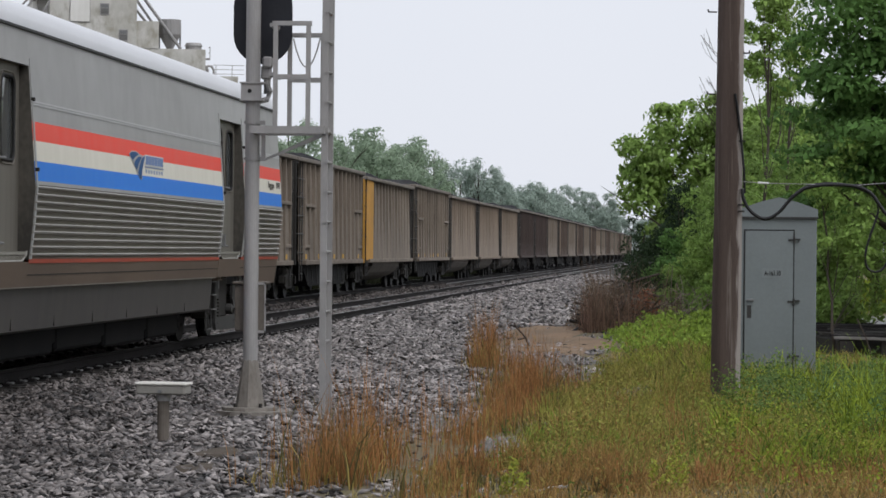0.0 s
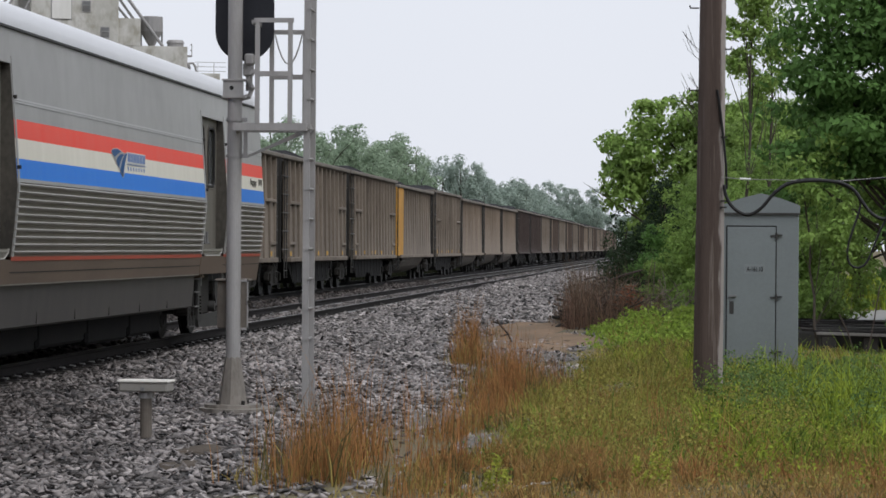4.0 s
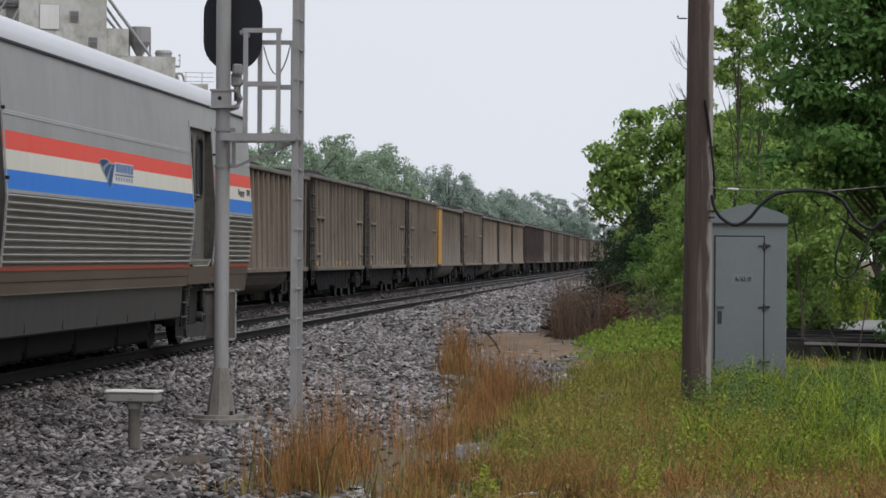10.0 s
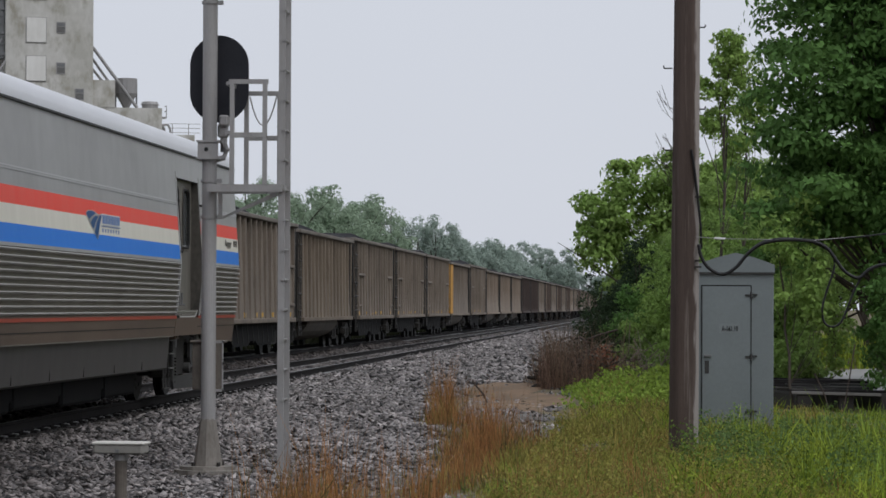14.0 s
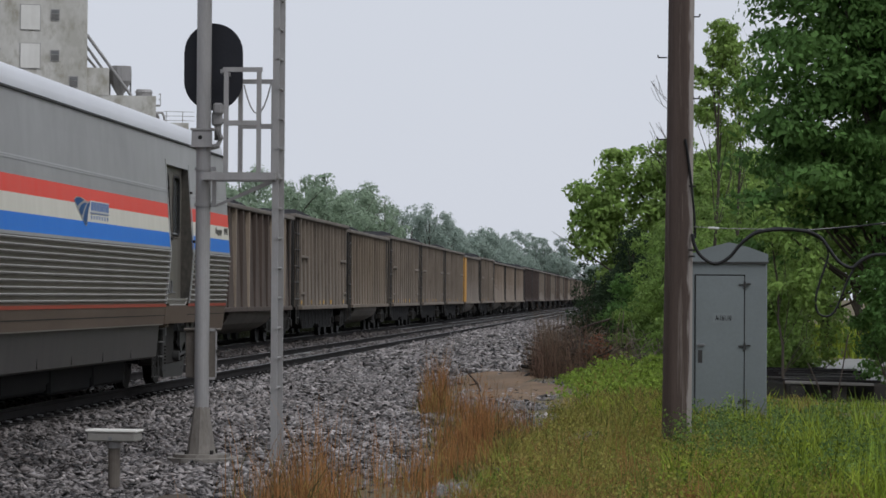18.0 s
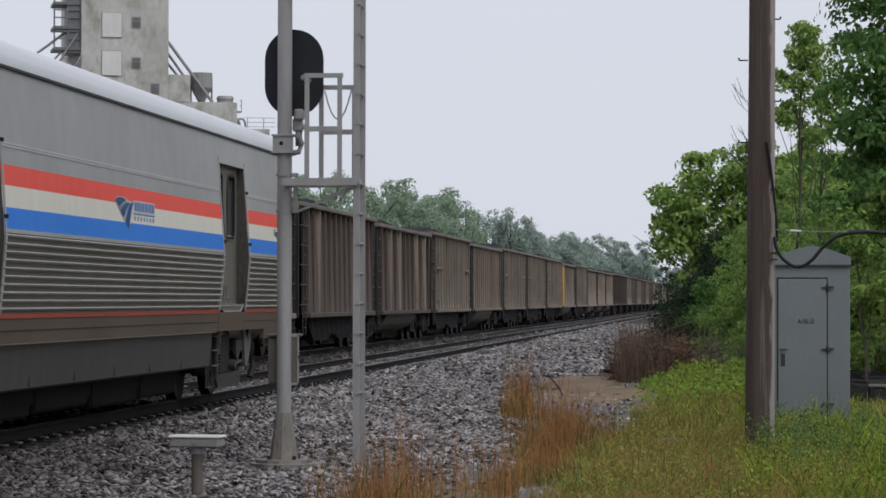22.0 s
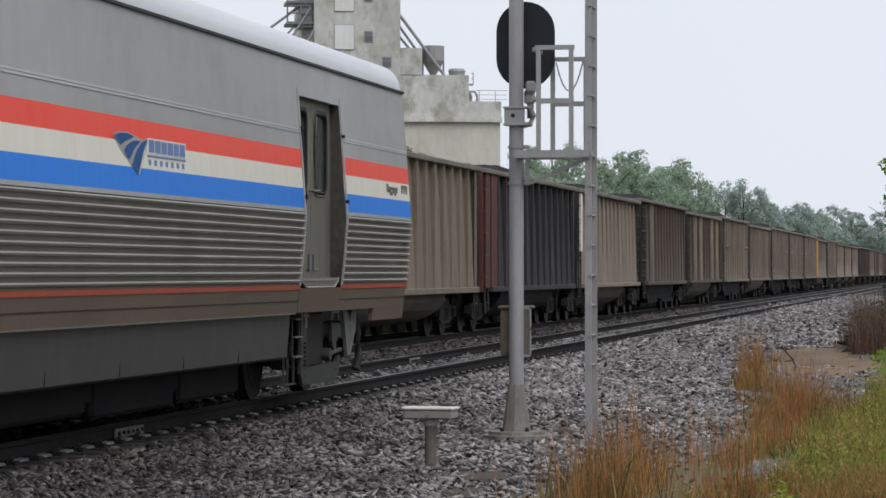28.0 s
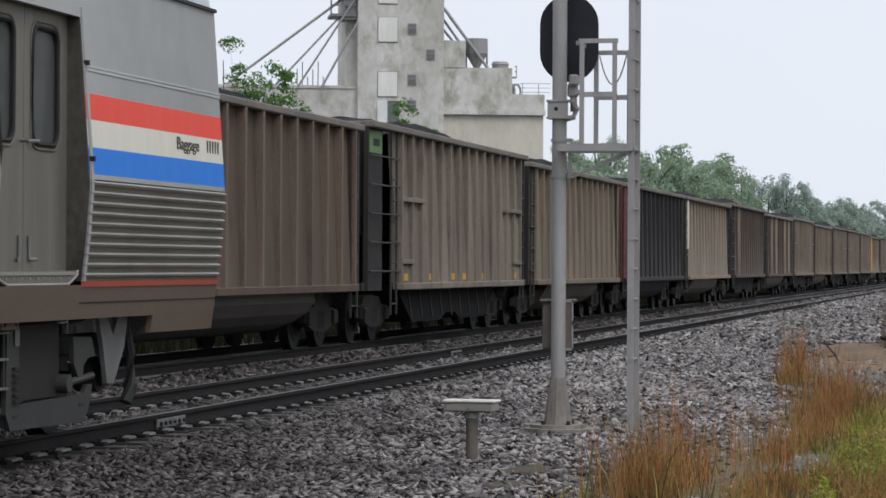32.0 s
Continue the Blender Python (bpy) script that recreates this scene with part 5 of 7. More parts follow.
def signal_case():
    x, y = 0.975, 36.0
    g = on(x, y)
    c = thing("signal_equipment_case", pose(x, y, 0), "silver-grey steel signal equipment case with a peaked roof, standing in grass", "equipment case")
    w, d = 0.475, 0.40
    part("body", box(-w, w, -d, d, g + 0.05, 1.83, 0.01), case_grey, c)
    part("foundation", box(-w + 0.05, w - 0.05, -d + 0.05, d - 0.05, g - 0.05, g + 0.06), concrete, c)
    bm = prism(bmesh.new(), [(-w - 0.012, 1.83), (w + 0.012, 1.83), (w + 0.012, 1.945), (w * 0.5, 2.035), (0.0, 2.095), (-w * 0.5, 2.035), (-w - 0.012, 1.945)], -d - 0.03, d + 0.03)
    part("roof", bm, case_grey, c, "low peaked steel roof")
    part("drip_edge", box(-w - 0.014, w + 0.014, -d - 0.034, -d - 0.03, 1.825, 1.85), iron_grey, c)
    door = part("door", box(-0.415, 0.185, -d - 0.018, -d + 0.005, g + 0.2, 1.67, 0.006), case_grey, c, "flush steel door")
    bm = bmesh.new()
    bx(bm, -0.43, 0.20, -d - 0.008, -d, 1.675, 1.69), bx(bm, 0.188, 0.20, -d - 0.008, -d, g + 0.2, 1.68), bx(bm, -0.43, -0.418, -d - 0.008, -d, g + 0.2, 1.68)
    part("door_seam", bm, ink, c, "dark gap round the door")
    for z in (1.56, 0.79, 0.10):
        bm = rod(bmesh.new(), (0.195, -d - 0.03, z - 0.04), (0.195, -d - 0.03, z + 0.04), 0.014)
        bx(bm, 0.12, 0.19, -d - 0.03, -d - 0.018, z - 0.012, z + 0.012), bx(bm, 0.2, 0.27, -d - 0.03, -d - 0.0, z + 0.0, z + 0.02)
        part("hinge", bm, iron_grey, door)
    part("handle", box(-0.39, -0.30, -d - 0.05, -d - 0.018, 0.79, 0.82, 0.006), iron_pale, door, "bright latch handle")
    part("lock_plate", box(-0.385, -0.33, -d - 0.024, -d - 0.018, 0.58, 0.74), iron_grey, door)
    part("label_plate", box(-0.20, 0.06, -d - 0.021, -d - 0.018, 1.085, 1.205), plate_grey, door, "faded number plate")
    cu = bpy.data.curves.new("lettering", "FONT")
    cu.body, cu.size, cu.extrude, cu.align_x, cu.offset = "A-161.10", 0.088, 0.001, "CENTER", 0.0015
    cu.materials.append(ink)
    tx = new("lettering", cu)
    tx.parent = door
    tx.matrix_basis = Matrix.Translation((-0.07, -d - 0.024, 1.115)) @ Euler((radians(90), 0, 0)).to_matrix().to_4x4() @ Matrix.Diagonal((0.62, 1, 1, 1))
    tagged(tx, "black stencilled A-161.10")
    return c


def utility_pole():
    x, y = 0.29, 31.27
    g = on(x, y)
    p = thing("utility_pole", pose(x, y, 0), "dark weathered wooden utility pole standing in weeds", "pole")
    bm = bmesh.new()
    n, rings = 22, 26
    vs = []
    for j in range(rings + 1):
        z = g - 0.3 + (8.6 + 0.3) * j / rings
        r = 0.163 - 0.0045 * z
        ring = []
        for k in range(n):
            a = 2 * math.pi * k / n
            rr = r * (1 + 0.018 * noise.noise((math.cos(a) * 2, math.sin(a) * 2, z * 0.5)) + 0.012 * noise.noise((math.cos(a) * 7, math.sin(a) * 7, z * 0.2)))
            ring.append(bm.verts.new((rr * math.cos(a) + 0.006 * z, rr * math.sin(a), z)))
        vs.append(ring)
    for a, b in zip(vs, vs[1:]):
        for k in range(n):
            bm.faces.new((a[k], a[(k + 1) % n], b[(k + 1) % n], b[k]))
    bm.faces.new(vs[-1])
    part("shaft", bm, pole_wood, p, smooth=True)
    for k in range(10):
        z = 3.14 + k * 0.452
        sx = -1 if k % 2 == 0 else 1
        bm = rod(bmesh.new(), (sx * 0.13, -0.03, z), (sx * 0.225, -0.03, z), 0.008)
        rod(bm, (sx * 0.225, -0.03, z), (sx * 0.23, -0.03, z + 0.03), 0.008)
        part("step_spike", bm, iron_dark, p, "iron climbing step")
    bm = tube(bmesh.new(), [(0.075, -0.157, 3.14), (0.10, -0.15, 3.0), (0.15, -0.12, 2.6), (0.18, -0.09, 2.3), (0.19, -0.06, 2.05)], 0.014)
    part("riser_cable", bm, cable_black, p, "black cable stapled down the pole")
    for z in (2.62, 1.92, 1.85):
        part("cable_bracket", box(0.12, 0.19, -0.13, -0.11, z - 0.01, z + 0.01), iron_dark, p)
    return p


def small_post():
    x, y = 2.79, 31.6
    p = thing("service_post", pose(x, y, 0), "slim grey metal service post with cables", "post")
    g = on(x, y)
    part("shaft", rod(bmesh.new(), (0, 0, g - 0.1), (0, 0, 2.1), 0.108, n=18), mast_grey, p)
    part("cap", rod(bmesh.new(), (0, 0, 2.1), (0, 0, 2.13), 0.116, n=18), mast_grey, p)
    part("conduit", rod(bmesh.new(), (-0.145, -0.04, g), (-0.145, -0.04, 3.15), 0.018, n=8), mast_grey, p)
    part("whip", rod(bmesh.new(), (-0.085, -0.04, 3.12), (-0.085, -0.04, 4.6), 0.014, n=6), iron_pale, p)
    part("insulator", box(-0.26, -0.15, -0.06, -0.03, 2.215, 2.245, 0.01), sign_white, p, "pale insulator")
    for z in (1.70, 1.93):
        part("strap", box(-0.17, -0.05, -0.07, 0.0, z - 0.012, z + 0.012), iron_pale, p)
    part("wire_arm", tube(bmesh.new(), [(-0.15, -0.045, 2.25), (-0.07, -0.045, 2.26), (-0.05, -0.045, 2.24), (-0.07, -0.045, 2.08)], 0.011, 6), iron_pale, p)
    return p


def cables():
    c = thing("service_cable", pose(0, 0, 0), "looping black service cables between pole and post", "cable")
    y = 31.15
    lines = (("drop", [(0.45, 2.10), (0.47, 1.98), (0.55, 1.85), (0.70, 1.77), (0.85, 1.84), (0.99, 2.0), (1.16, 2.115), (1.42, 2.15), (1.70, 2.13), (1.85, 2.06),
                       (1.94, 1.94), (2.05, 1.80), (2.19, 1.735), (2.30, 1.82), (2.45, 1.88), (2.70, 1.875)], 0.019),
             ("loop", [(1.70, 2.12), (1.86, 2.04), (1.93, 1.93), (1.92, 1.81), (1.85, 1.60), (1.80, 1.40), (1.82, 1.25), (1.91, 1.20), (2.0, 1.25), (2.07, 1.40),
                       (2.16, 1.63), (2.24, 1.77)], 0.012),
             ("span", [(0.99, 2.02), (1.16, 2.135), (1.42, 2.17), (1.70, 2.15), (2.1, 2.175), (2.58, 2.23)], 0.010))
    for k, (kind, pts, r) in enumerate(lines):
        part(kind + "_wire", tube(bmesh.new(), bend([(px, y + 0.02 * k, pz) for px, pz in pts]), r, 8), cable_black, c, smooth=True)
    bm = tube(bmesh.new(), [(0.42, y, 2.18), (0.69, y, 2.162), (1.70, y, 2.145), (2.58, y + 0.1, 2.23)], 0.004, 5)
    part("splice", rod(bmesh.new(), (0.62, y, 2.167), (0.74, y, 2.160), 0.012, n=8), sign_white, c, "pale wire splice")
    part("messenger_wire", bm, mast_grey, c)
    return c


def rail_pile():
    """Old rails and beams stacked crosswise on dark timbers."""
    g = on(2.8, 46)
    p = thing("scrap_pile", pose(2.95, 49.0, g, 0, 0, 6), "stack of old weathered rails and planks on dark timbers", "scrap pile")
    for k, x in enumerate((-0.7, 0.0, 0.7)):
        part("timber", box(x - 0.13, x + 0.13, -1.7, 2.6, -0.05, 0.26, 0.02), iron_dark, p, "black timber")
    rng = random.Random(3)
    tones = (plank_grey, iron_grey, rail_web, plank_grey, iron_dark, iron_grey, rail_web)
    for k in range(20):                 # rails and planks in rising tiers, fanned out
        y, z = -1.75 + k * 0.2, 0.26 + 0.008 * k + rng.uniform(0, 0.04)
        bm = box(-0.95 + rng.uniform(-.12, .18), 0.70 + rng.uniform(-.35, .22), -0.05, 0.05, -0.015, rng.uniform(0.015, 0.045), 0.006)
        part("beam", bm, tones[k % 7], p, "weathered rail or plank").matrix_basis = pose(0, y, z, 0, rng.uniform(-1.0, 2.4), rng.uniform(-7, 7))
    return p


def leaning_sticks():
    for a, b in (((2.55, 46.3, 0.34), (2.82, 46.5, -0.26)), ((3.20, 46.3, 0.82), (3.0, 46.3, -0.26))):
        t = thing("dead_stick", pose(b[0], b[1], on(b[0], b[1])), "thin dead stick leaning beside the scrap pile", "stick", "leaning sticks")
        top = (a[0] - b[0], a[1] - b[1], a[2] - on(b[0], b[1]))
        part("stem", tube(bmesh.new(), [(0, 0, -0.03), (top[0] * 0.5 + 0.015, top[1] * 0.5, top[2] * 0.52), top], 0.012, 6), twig, t)


def joint_bars():
    """Bolted bars that join two rail lengths of the near track."""
    for sx, y in ((0.75, 26.36), (-0.75, 48.3)):
        bar = thing("joint_bar", pose(NEAR_TRACK + sx + 0.026, y, RAIL_TOP), "grey steel joint bar bolted to the rail's web", "joint bar", "rail joint bars")
        part("bar", box(0, 0.022, -0.46, 0.46, -0.135, -0.045, 0.006), bracket_grey, bar)
        for k in range(6):
            part("bolt", rod(bmesh.new(), (0.02, -0.38 + k * 0.152, -0.09), (0.045, -0.38 + k * 0.152, -0.09), 0.018, n=6), iron_dark, bar)


def patch(name, x, y, rx, ry, material, label, category, lift=0.012, turn=0.0, seed=1):
    """A low, ragged-edged sheet that follows the ground."""
    n, rings = 40, 6
    v, f = [], []
    for j in range(rings + 1):
        for k in range(n):
            a = 2 * math.pi * k / n
            r = (j / rings) * (1 + 0.32 * noise.noise((math.cos(a) * 1.7 + seed, math.sin(a) * 1.7, seed * 0.7)) + 0.12 * noise.noise((math.cos(a) * 5, math.sin(a) * 5 + seed, 2)))
            px, py = r * rx * math.cos(a), r * ry * math.sin(a)
            qx, qy = x + px * math.cos(turn) - py * math.sin(turn), y + px * math.sin(turn) + py * math.cos(turn)
            v.append((qx, qy, on(qx, qy) + (lift if j < rings else -0.01)))
            if j < rings:
                f.append((j * n + k, j * n + (k + 1) % n, (j + 1) * n + (k + 1) % n, (j + 1) * n + k))
    tagged(raw(name, v, f, material, None, True), label, category, kind="structure")


def ground_patches():
    mud = mat("dried_tan_mud", (0.265, 0.170, 0.098), (0.13, 0.088, 0.055), 0.85, 0, 9, 1.1, (1.3, 0.45, 1), mix=0.75, bump=0.6)
    wet = mat("wet_pale_gravel", (0.085, 0.078, 0.068), (0.20, 0.19, 0.175), 0.9, 0, 30, 3.5, bump=0.8, spec=0.1)
    slab = mat("pale_wet_pavement", (0.36, 0.355, 0.35), (0.27, 0.265, 0.26), 0.4, 0, 8, 0.5, bump=0.1)
    patch("mud_patch", -2.85, 50.0, 1.28, 5.6, mud, "dried tan mud beside the ballast", "mud", lift=0.03, seed=2)
    patch("mud_patch", -3.1, 57.5, 0.85, 5.2, mud, "dried tan mud beside the ballast", "mud", lift=0.04, seed=8)
    for k, (x, y, rx, ry) in enumerate(OPEN_GRAVEL):
        patch("wet_gravel", x, y, rx, ry, wet, "wet pale gravel among weeds", "gravel", lift=0.02, seed=3 + 2 * k)
    soil = mat("dark_turned_soil", (0.05, 0.04, 0.03), (0.09, 0.072, 0.055), 0.95, 0, 20, 3, bump=0.9)
    patch("bare_soil", -3.93, 22.9, 0.16, 0.6, soil, "dark turned soil beside the junction box", "soil", lift=0.03, seed=12)
    patch("bare_soil", -3.78, 21.1, 0.16, 0.45, soil, "dark turned soil beside the junction box", "soil", lift=0.03, seed=15)
    patch("pavement", 5.6, 68.5, 2.6, 9.5, slab, "pale wet concrete pavement beyond the case", "pavement", seed=6)


signal_mast()
track_box()
signal_case()
utility_pole()
small_post()
cables()
rail_pile()
leaning_sticks()
joint_bars()
ground_patches()


# ---- grain elevator beyond the tracks ----
def grain_elevator():
    y = 185.0
    turned = pose(-37.4, y, -0.3, 0, 0, 18) @ pose(37.4, 0, 0)
    e = thing("grain_elevator", turned, "tall stained concrete grain elevator with chutes and bins", "grain elevator")
    part("tower", box(-43.2, -37.4, 0, 9, 0, 34, 0.05), silo_concrete, e, "stained concrete headhouse tower")
    part("side_shaft", box(-43.9, -43.2, 1.2, 8, 0, 30), silo_concrete, e, "narrow shaded shaft")
    part("low_house", box(-37.4, -30.6, 0.4, 16, 0, 11.9), house_concrete, e, "pale concrete lower house")
    part("upper_band", box(-37.4, -30.55, 0.25, 16, 12.1, 13.15), silo_concrete, e, "stained concrete parapet")
    part("string_course", box(-43.0, -30.5, 0.1, 16, 11.75, 12.1), silo_concrete, e)
    part("middle_house", box(-37.4, -32.75, 0.3, 10, 13.15, 14.9), silo_concrete, e)
    part("step_house", box(-37.4, -35.9, 0.25, 8, 14.9, 16.7), silo_concrete, e)
    part("storage_house", box(-62, -43.2, 0.5, 16, 0, 13.4), silo_concrete, e, "long stained concrete storage house")
    part("coping", box(-62, -43.2, 0.42, 16, 13.4, 13.6), silo_concrete, e)
    for k in range(19):                      # pour lines in the tower's face
        z = 12.5 + k * 1.17
        part("pour_line", box(-43.205, -37.395, -0.007, 0.02, z, z + 0.03), silo_concrete, e)
    for k in range(4):
        part("pour_line", box(-37.39, -32.745, 0.292, 0.32, 13.3 + k * 0.42, 13.32 + k * 0.42), silo_concrete, e)
    blind, dark = sign_white, pane_glass
    for z in (13.7, 17.35, 19.9, 22.75, 25.6, 28.4):
        # grey rim round the boards is coloured in for their shadow line
        w = part("window", box(-41.85, -40.5, -0.06, 0.05, z - 0.85, z + 0.85), mast_grey, e, "boarded pale window")
        part("board", box(-41.81, -40.54, -0.09, -0.06, z - 0.81, z + 0.81), board_pale, w, "weathered pale boarding")
    part("window", box(-41.85, -41.2, -0.08, 0.05, 11.0, 12.6), blind, e, "white boarding")
    part("window", box(-41.15, -40.4, -0.08, 0.05, 11.0, 12.6), dark, e, "dark louvred window")
    for x, z in ((-39.55, 17.4), (-38.3, 15.7), (-39.55, 14.0), (-39.55, 12.3), (-39.55, 20.1), (-39.55, 22.8), (-39.55, 25.6)):
        w = part("window", box(x - 0.3, x + 0.3, -0.05, 0.05, z - 0.38, z + 0.38), mast_grey, e, "small steel window")
        part("pane", box(x - 0.25, x + 0.25, -0.07, -0.05, z - 0.32, z + 0.05), bracket_grey, w)
        part("pane", box(x - 0.25, x + 0.25, -0.07, -0.05, z + 0.09, z + 0.32), iron_pale, w)
    # chutes; their pale grey, like the hopper's, has distance haze in it
    for a, b, r in (((-43.6, 0.5, 19.0), (-48.8, 0.5, 13.4), 0.07), ((-43.4, 0.2, 19.3), (-47.2, 0.2, 13.4), 0.07), ((-43.2, -0.2, 17.8), (-45.6, -0.2, 13.4), 0.08), ((-43.9, 0.8, 19.6), (-52.0, 0.8, 13.5), 0.09),
                    ((-37.4, 0.4, 18.9), (-34.4, 0.4, 14.9), 0.11), ((-37.4, 0.8, 18.2), (-36.1, 0.8, 16.4), 0.09), ((-37.4, 1.2, 17.6), (-36.4, 1.2, 16.4), 0.09)):
        part("chute", rod(bmesh.new(), a, b, r, n=8), mast_grey, e, "grey grain chute")
    # hanging gallery on the left of the tower
    for z in (18.2, 19.6, 21.2, 22.8, 24.4):
        bm = box(-45.0, -43.2, 0.2, 3, z, z + 0.18)
        for xx in (-45.0, -44.1):
            bx(bm, xx, xx + 0.1, 0.2, 0.3, z + 0.18, z + 1.3)
        bx(bm, -45.0, -43.2, 0.2, 0.28, z + 0.7, z + 0.78), bx(bm, -45.0, -43.2, 0.2, 0.28, z + 1.2, z + 1.28)
        part("gallery", bm, iron_pale, e, "dark steel gallery landing")
    part("leg_casing", box(-44.1, -43.25, 0.3, 2.6, 18.0, 31.0), iron_pale, e, "dark elevator leg casing")
    # cyclone hopper, round bin, vents
    bm = rod(bmesh.new(), (-35.05, 1.2, 15.9), (-35.05, 1.2, 16.9), 0.75, n=16)
    rod(bm, (-35.05, 1.2, 14.9), (-35.05, 1.2, 15.9), 0.18, 0.75, n=16)
    h = part("cyclone", bm, mast_grey, e, "rusty grey cyclone hopper")
    for dx in (-0.7, 0.7):
        part("cyclone_leg", rod(bmesh.new(), (-35.05 + dx, 1.2, 14.8), (-35.05 + dx, 1.2, 16.6), 0.06), iron_pale, h)
    bm = rod(bmesh.new(), (-33.4, 1.5, 13.7), (-33.4, 1.5, 15.2), 0.55, n=16)
    rod(bm, (-33.4, 1.5, 15.2), (-33.4, 1.5, 15.4), 0.62, 0.5, n=16)
    rod(bm, (-33.4, 1.5, 13.0), (-33.4, 1.5, 13.7), 0.25, 0.55, n=16)
    b = part("round_bin", bm, mast_grey, e, "grey steel bin")
    part("bin_landing", box(-32.85, -32.3, 1.2, 1.9, 14.3, 14.4), mast_grey, b)
    bm = bmesh.new()
    for zz in (14.75, 15.1):
        bx(bm, -32.35, -32.3, 1.2, 1.9, zz, zz + 0.05)
    bx(bm, -32.35, -32.3, 1.2, 1.25, 14.4, 15.1)
    part("bin_rail", bm, mast_grey, b)
    for x in (-33.0, -32.6):
        part("goose_neck", tube(bmesh.new(), [(x, 1.0, 13.1), (x, 1.0, 13.7), (x + 0.1, 1.0, 13.85), (x + 0.35, 1.0, 13.85), (x + 0.5, 1.0, 13.6), (x + 0.5, 1.0, 13.2)], 0.09), mast_grey, e, "bent vent pipe")
    bm = bmesh.new()
    for k in range(3):
        rod(bm, (-32.0, 2.0, 13.4 + k * 0.3), (-29.9, 2.0, 13.4 + k * 0.3), 0.02, n=5)
    for x in (-31.8, -30.7):
        rod(bm, (x, 2.0, 13.1), (x, 2.0, 14.0), 0.025, n=5)
    part("roof_railing", bm, mast_grey, e)
    for k in range(7):
        part("roof_pipe", rod(bmesh.new(), (-47.5 + k * 0.35, 1.0, 13.5), (-47.5 + k * 0.35, 1.0, 14.2 + 0.5 * (k % 3)), 0.04, n=5), mast_grey, e)
    return e


grain_elevator()


# ---- plants ----
def leaf_quads(rng, centres, size, spread, droop=0.25, face=None):
    """Diamond leaves round each centre."""
    k = len(centres)
    c = centres + rng.normal(0, 1, (k, 3)) * spread
    n = rng.normal(0, 1, (k, 3)) + np.array([0, -0.5, 0.9]) if face is None else face
    n /= np.linalg.norm(n, axis=1)[:, None]
    u = np.cross(n, rng.normal(0, 1, (k, 3)))
    u /= np.linalg.norm(u, axis=1)[:, None]
    w = np.cross(n, u)
    s = size * rng.uniform(0.6, 1.3, (k, 1))
    tip = c + u * s - np.array([0, 0, 1]) * s * droop
    return np.stack([c - u * s * 0.6, c + w * s * 0.42, tip, c - w * s * 0.42], 1)


def tree(name, x, y, lobes, trunk_r, leaf, size, clumps, per, material, label, category="tree", seed=1, group="", spread=1.0, trunk_to=None, ragged=0.45, dome_shape=(1.12, 1.12, 0.80)):
    """A tapered trunk with limbs to every lobe, and a crown of leaf clumps with gaps. lobes: (dx, dy, z, rx, ry, rz)."""
    rng = np.random.default_rng(seed)
    g = on(x, y)
    t = thing(name, pose(x, y, g), label, category, group)
    top = max(l[2] for l in lobes) if trunk_to is None else trunk_to
    bm = bmesh.new()
    pts, px, py = [], 0.0, 0.0
    for k in range(8):
        pts.append((px, py, top * k / 7 - 0.05))
        px += rng.normal(0, 0.06)
        py += rng.normal(0, 0.06)
    rings = []
    for k, q in enumerate(pts):
        r = trunk_r * (1 - 0.11 * k)
        rings.append([bm.verts.new((q[0] + r * math.cos(a), q[1] + r * math.sin(a), q[2])) for a in (2 * math.pi * i / 9 for i in range(9))])
    for a, b in zip(rings, rings[1:]):
        for k in range(9):
            bm.faces.new((a[k], a[(k + 1) % 9], b[(k + 1) % 9], b[k]))
    part("trunk", bm, bark, t)
    bm = bmesh.new()
    for l in lobes:
        j = int(np.clip(l[2] / max(top, 0.1) * 7 - 2, 1, 6))
        a = Vector(pts[j])
        for q in range(3):
            e = Vector((l[0] + rng.normal(0, l[3] * 0.45), l[1] + rng.normal(0, l[4] * 0.45), l[2] + rng.normal(0, l[5] * 0.4)))
            mid = a.lerp(e, 0.5) + Vector(rng.normal(0, 0.12, 3))
            rod(bm, a, mid, trunk_r * 0.24, trunk_r * 0.15, n=6)
            rod(bm, mid, e, trunk_r * 0.15, trunk_r * 0.04, n=5)
    tagged(part("branching", bm, bark, t), kind="stuff")
    # sprays: small domes of leaves that face outward and up, set over the lobes with gaps between them
    vol = np.array([l[3] * l[4] * l[5] for l in lobes]) ** 0.67
    pick = rng.choice(len(lobes), clumps, p=vol / vol.sum())
    d = rng.normal(0, 1, (clumps, 3))
    d /= np.linalg.norm(d, axis=1)[:, None]
    r = rng.uniform(0.25, 1.0, (clumps, 1)) ** 0.5
    L = np.array(lobes)
    centre = L[pick, :3] + d * r * L[pick, 3:]
    dome = spread * rng.uniform(0.6, 1.25, clumps)
    centre = np.repeat(centre, per, 0)
    dome = np.repeat(dome, per)[:, None]
    o = rng.normal(0, 1, (len(centre), 3)) + np.array([0, 0, 0.55])
    o /= np.linalg.norm(o, axis=1)[:, None]
    place = centre + o * dome * rng.uniform(0.55, 1.1, (len(centre), 1)) * np.array(dome_shape)
    face = o + rng.normal(0, ragged, o.shape)
    keep = place[:, 2] > 0.08
    quads("crown", leaf_quads(rng, place[keep], size, 0.0, 0.3, face[keep]), material, t)
    return t


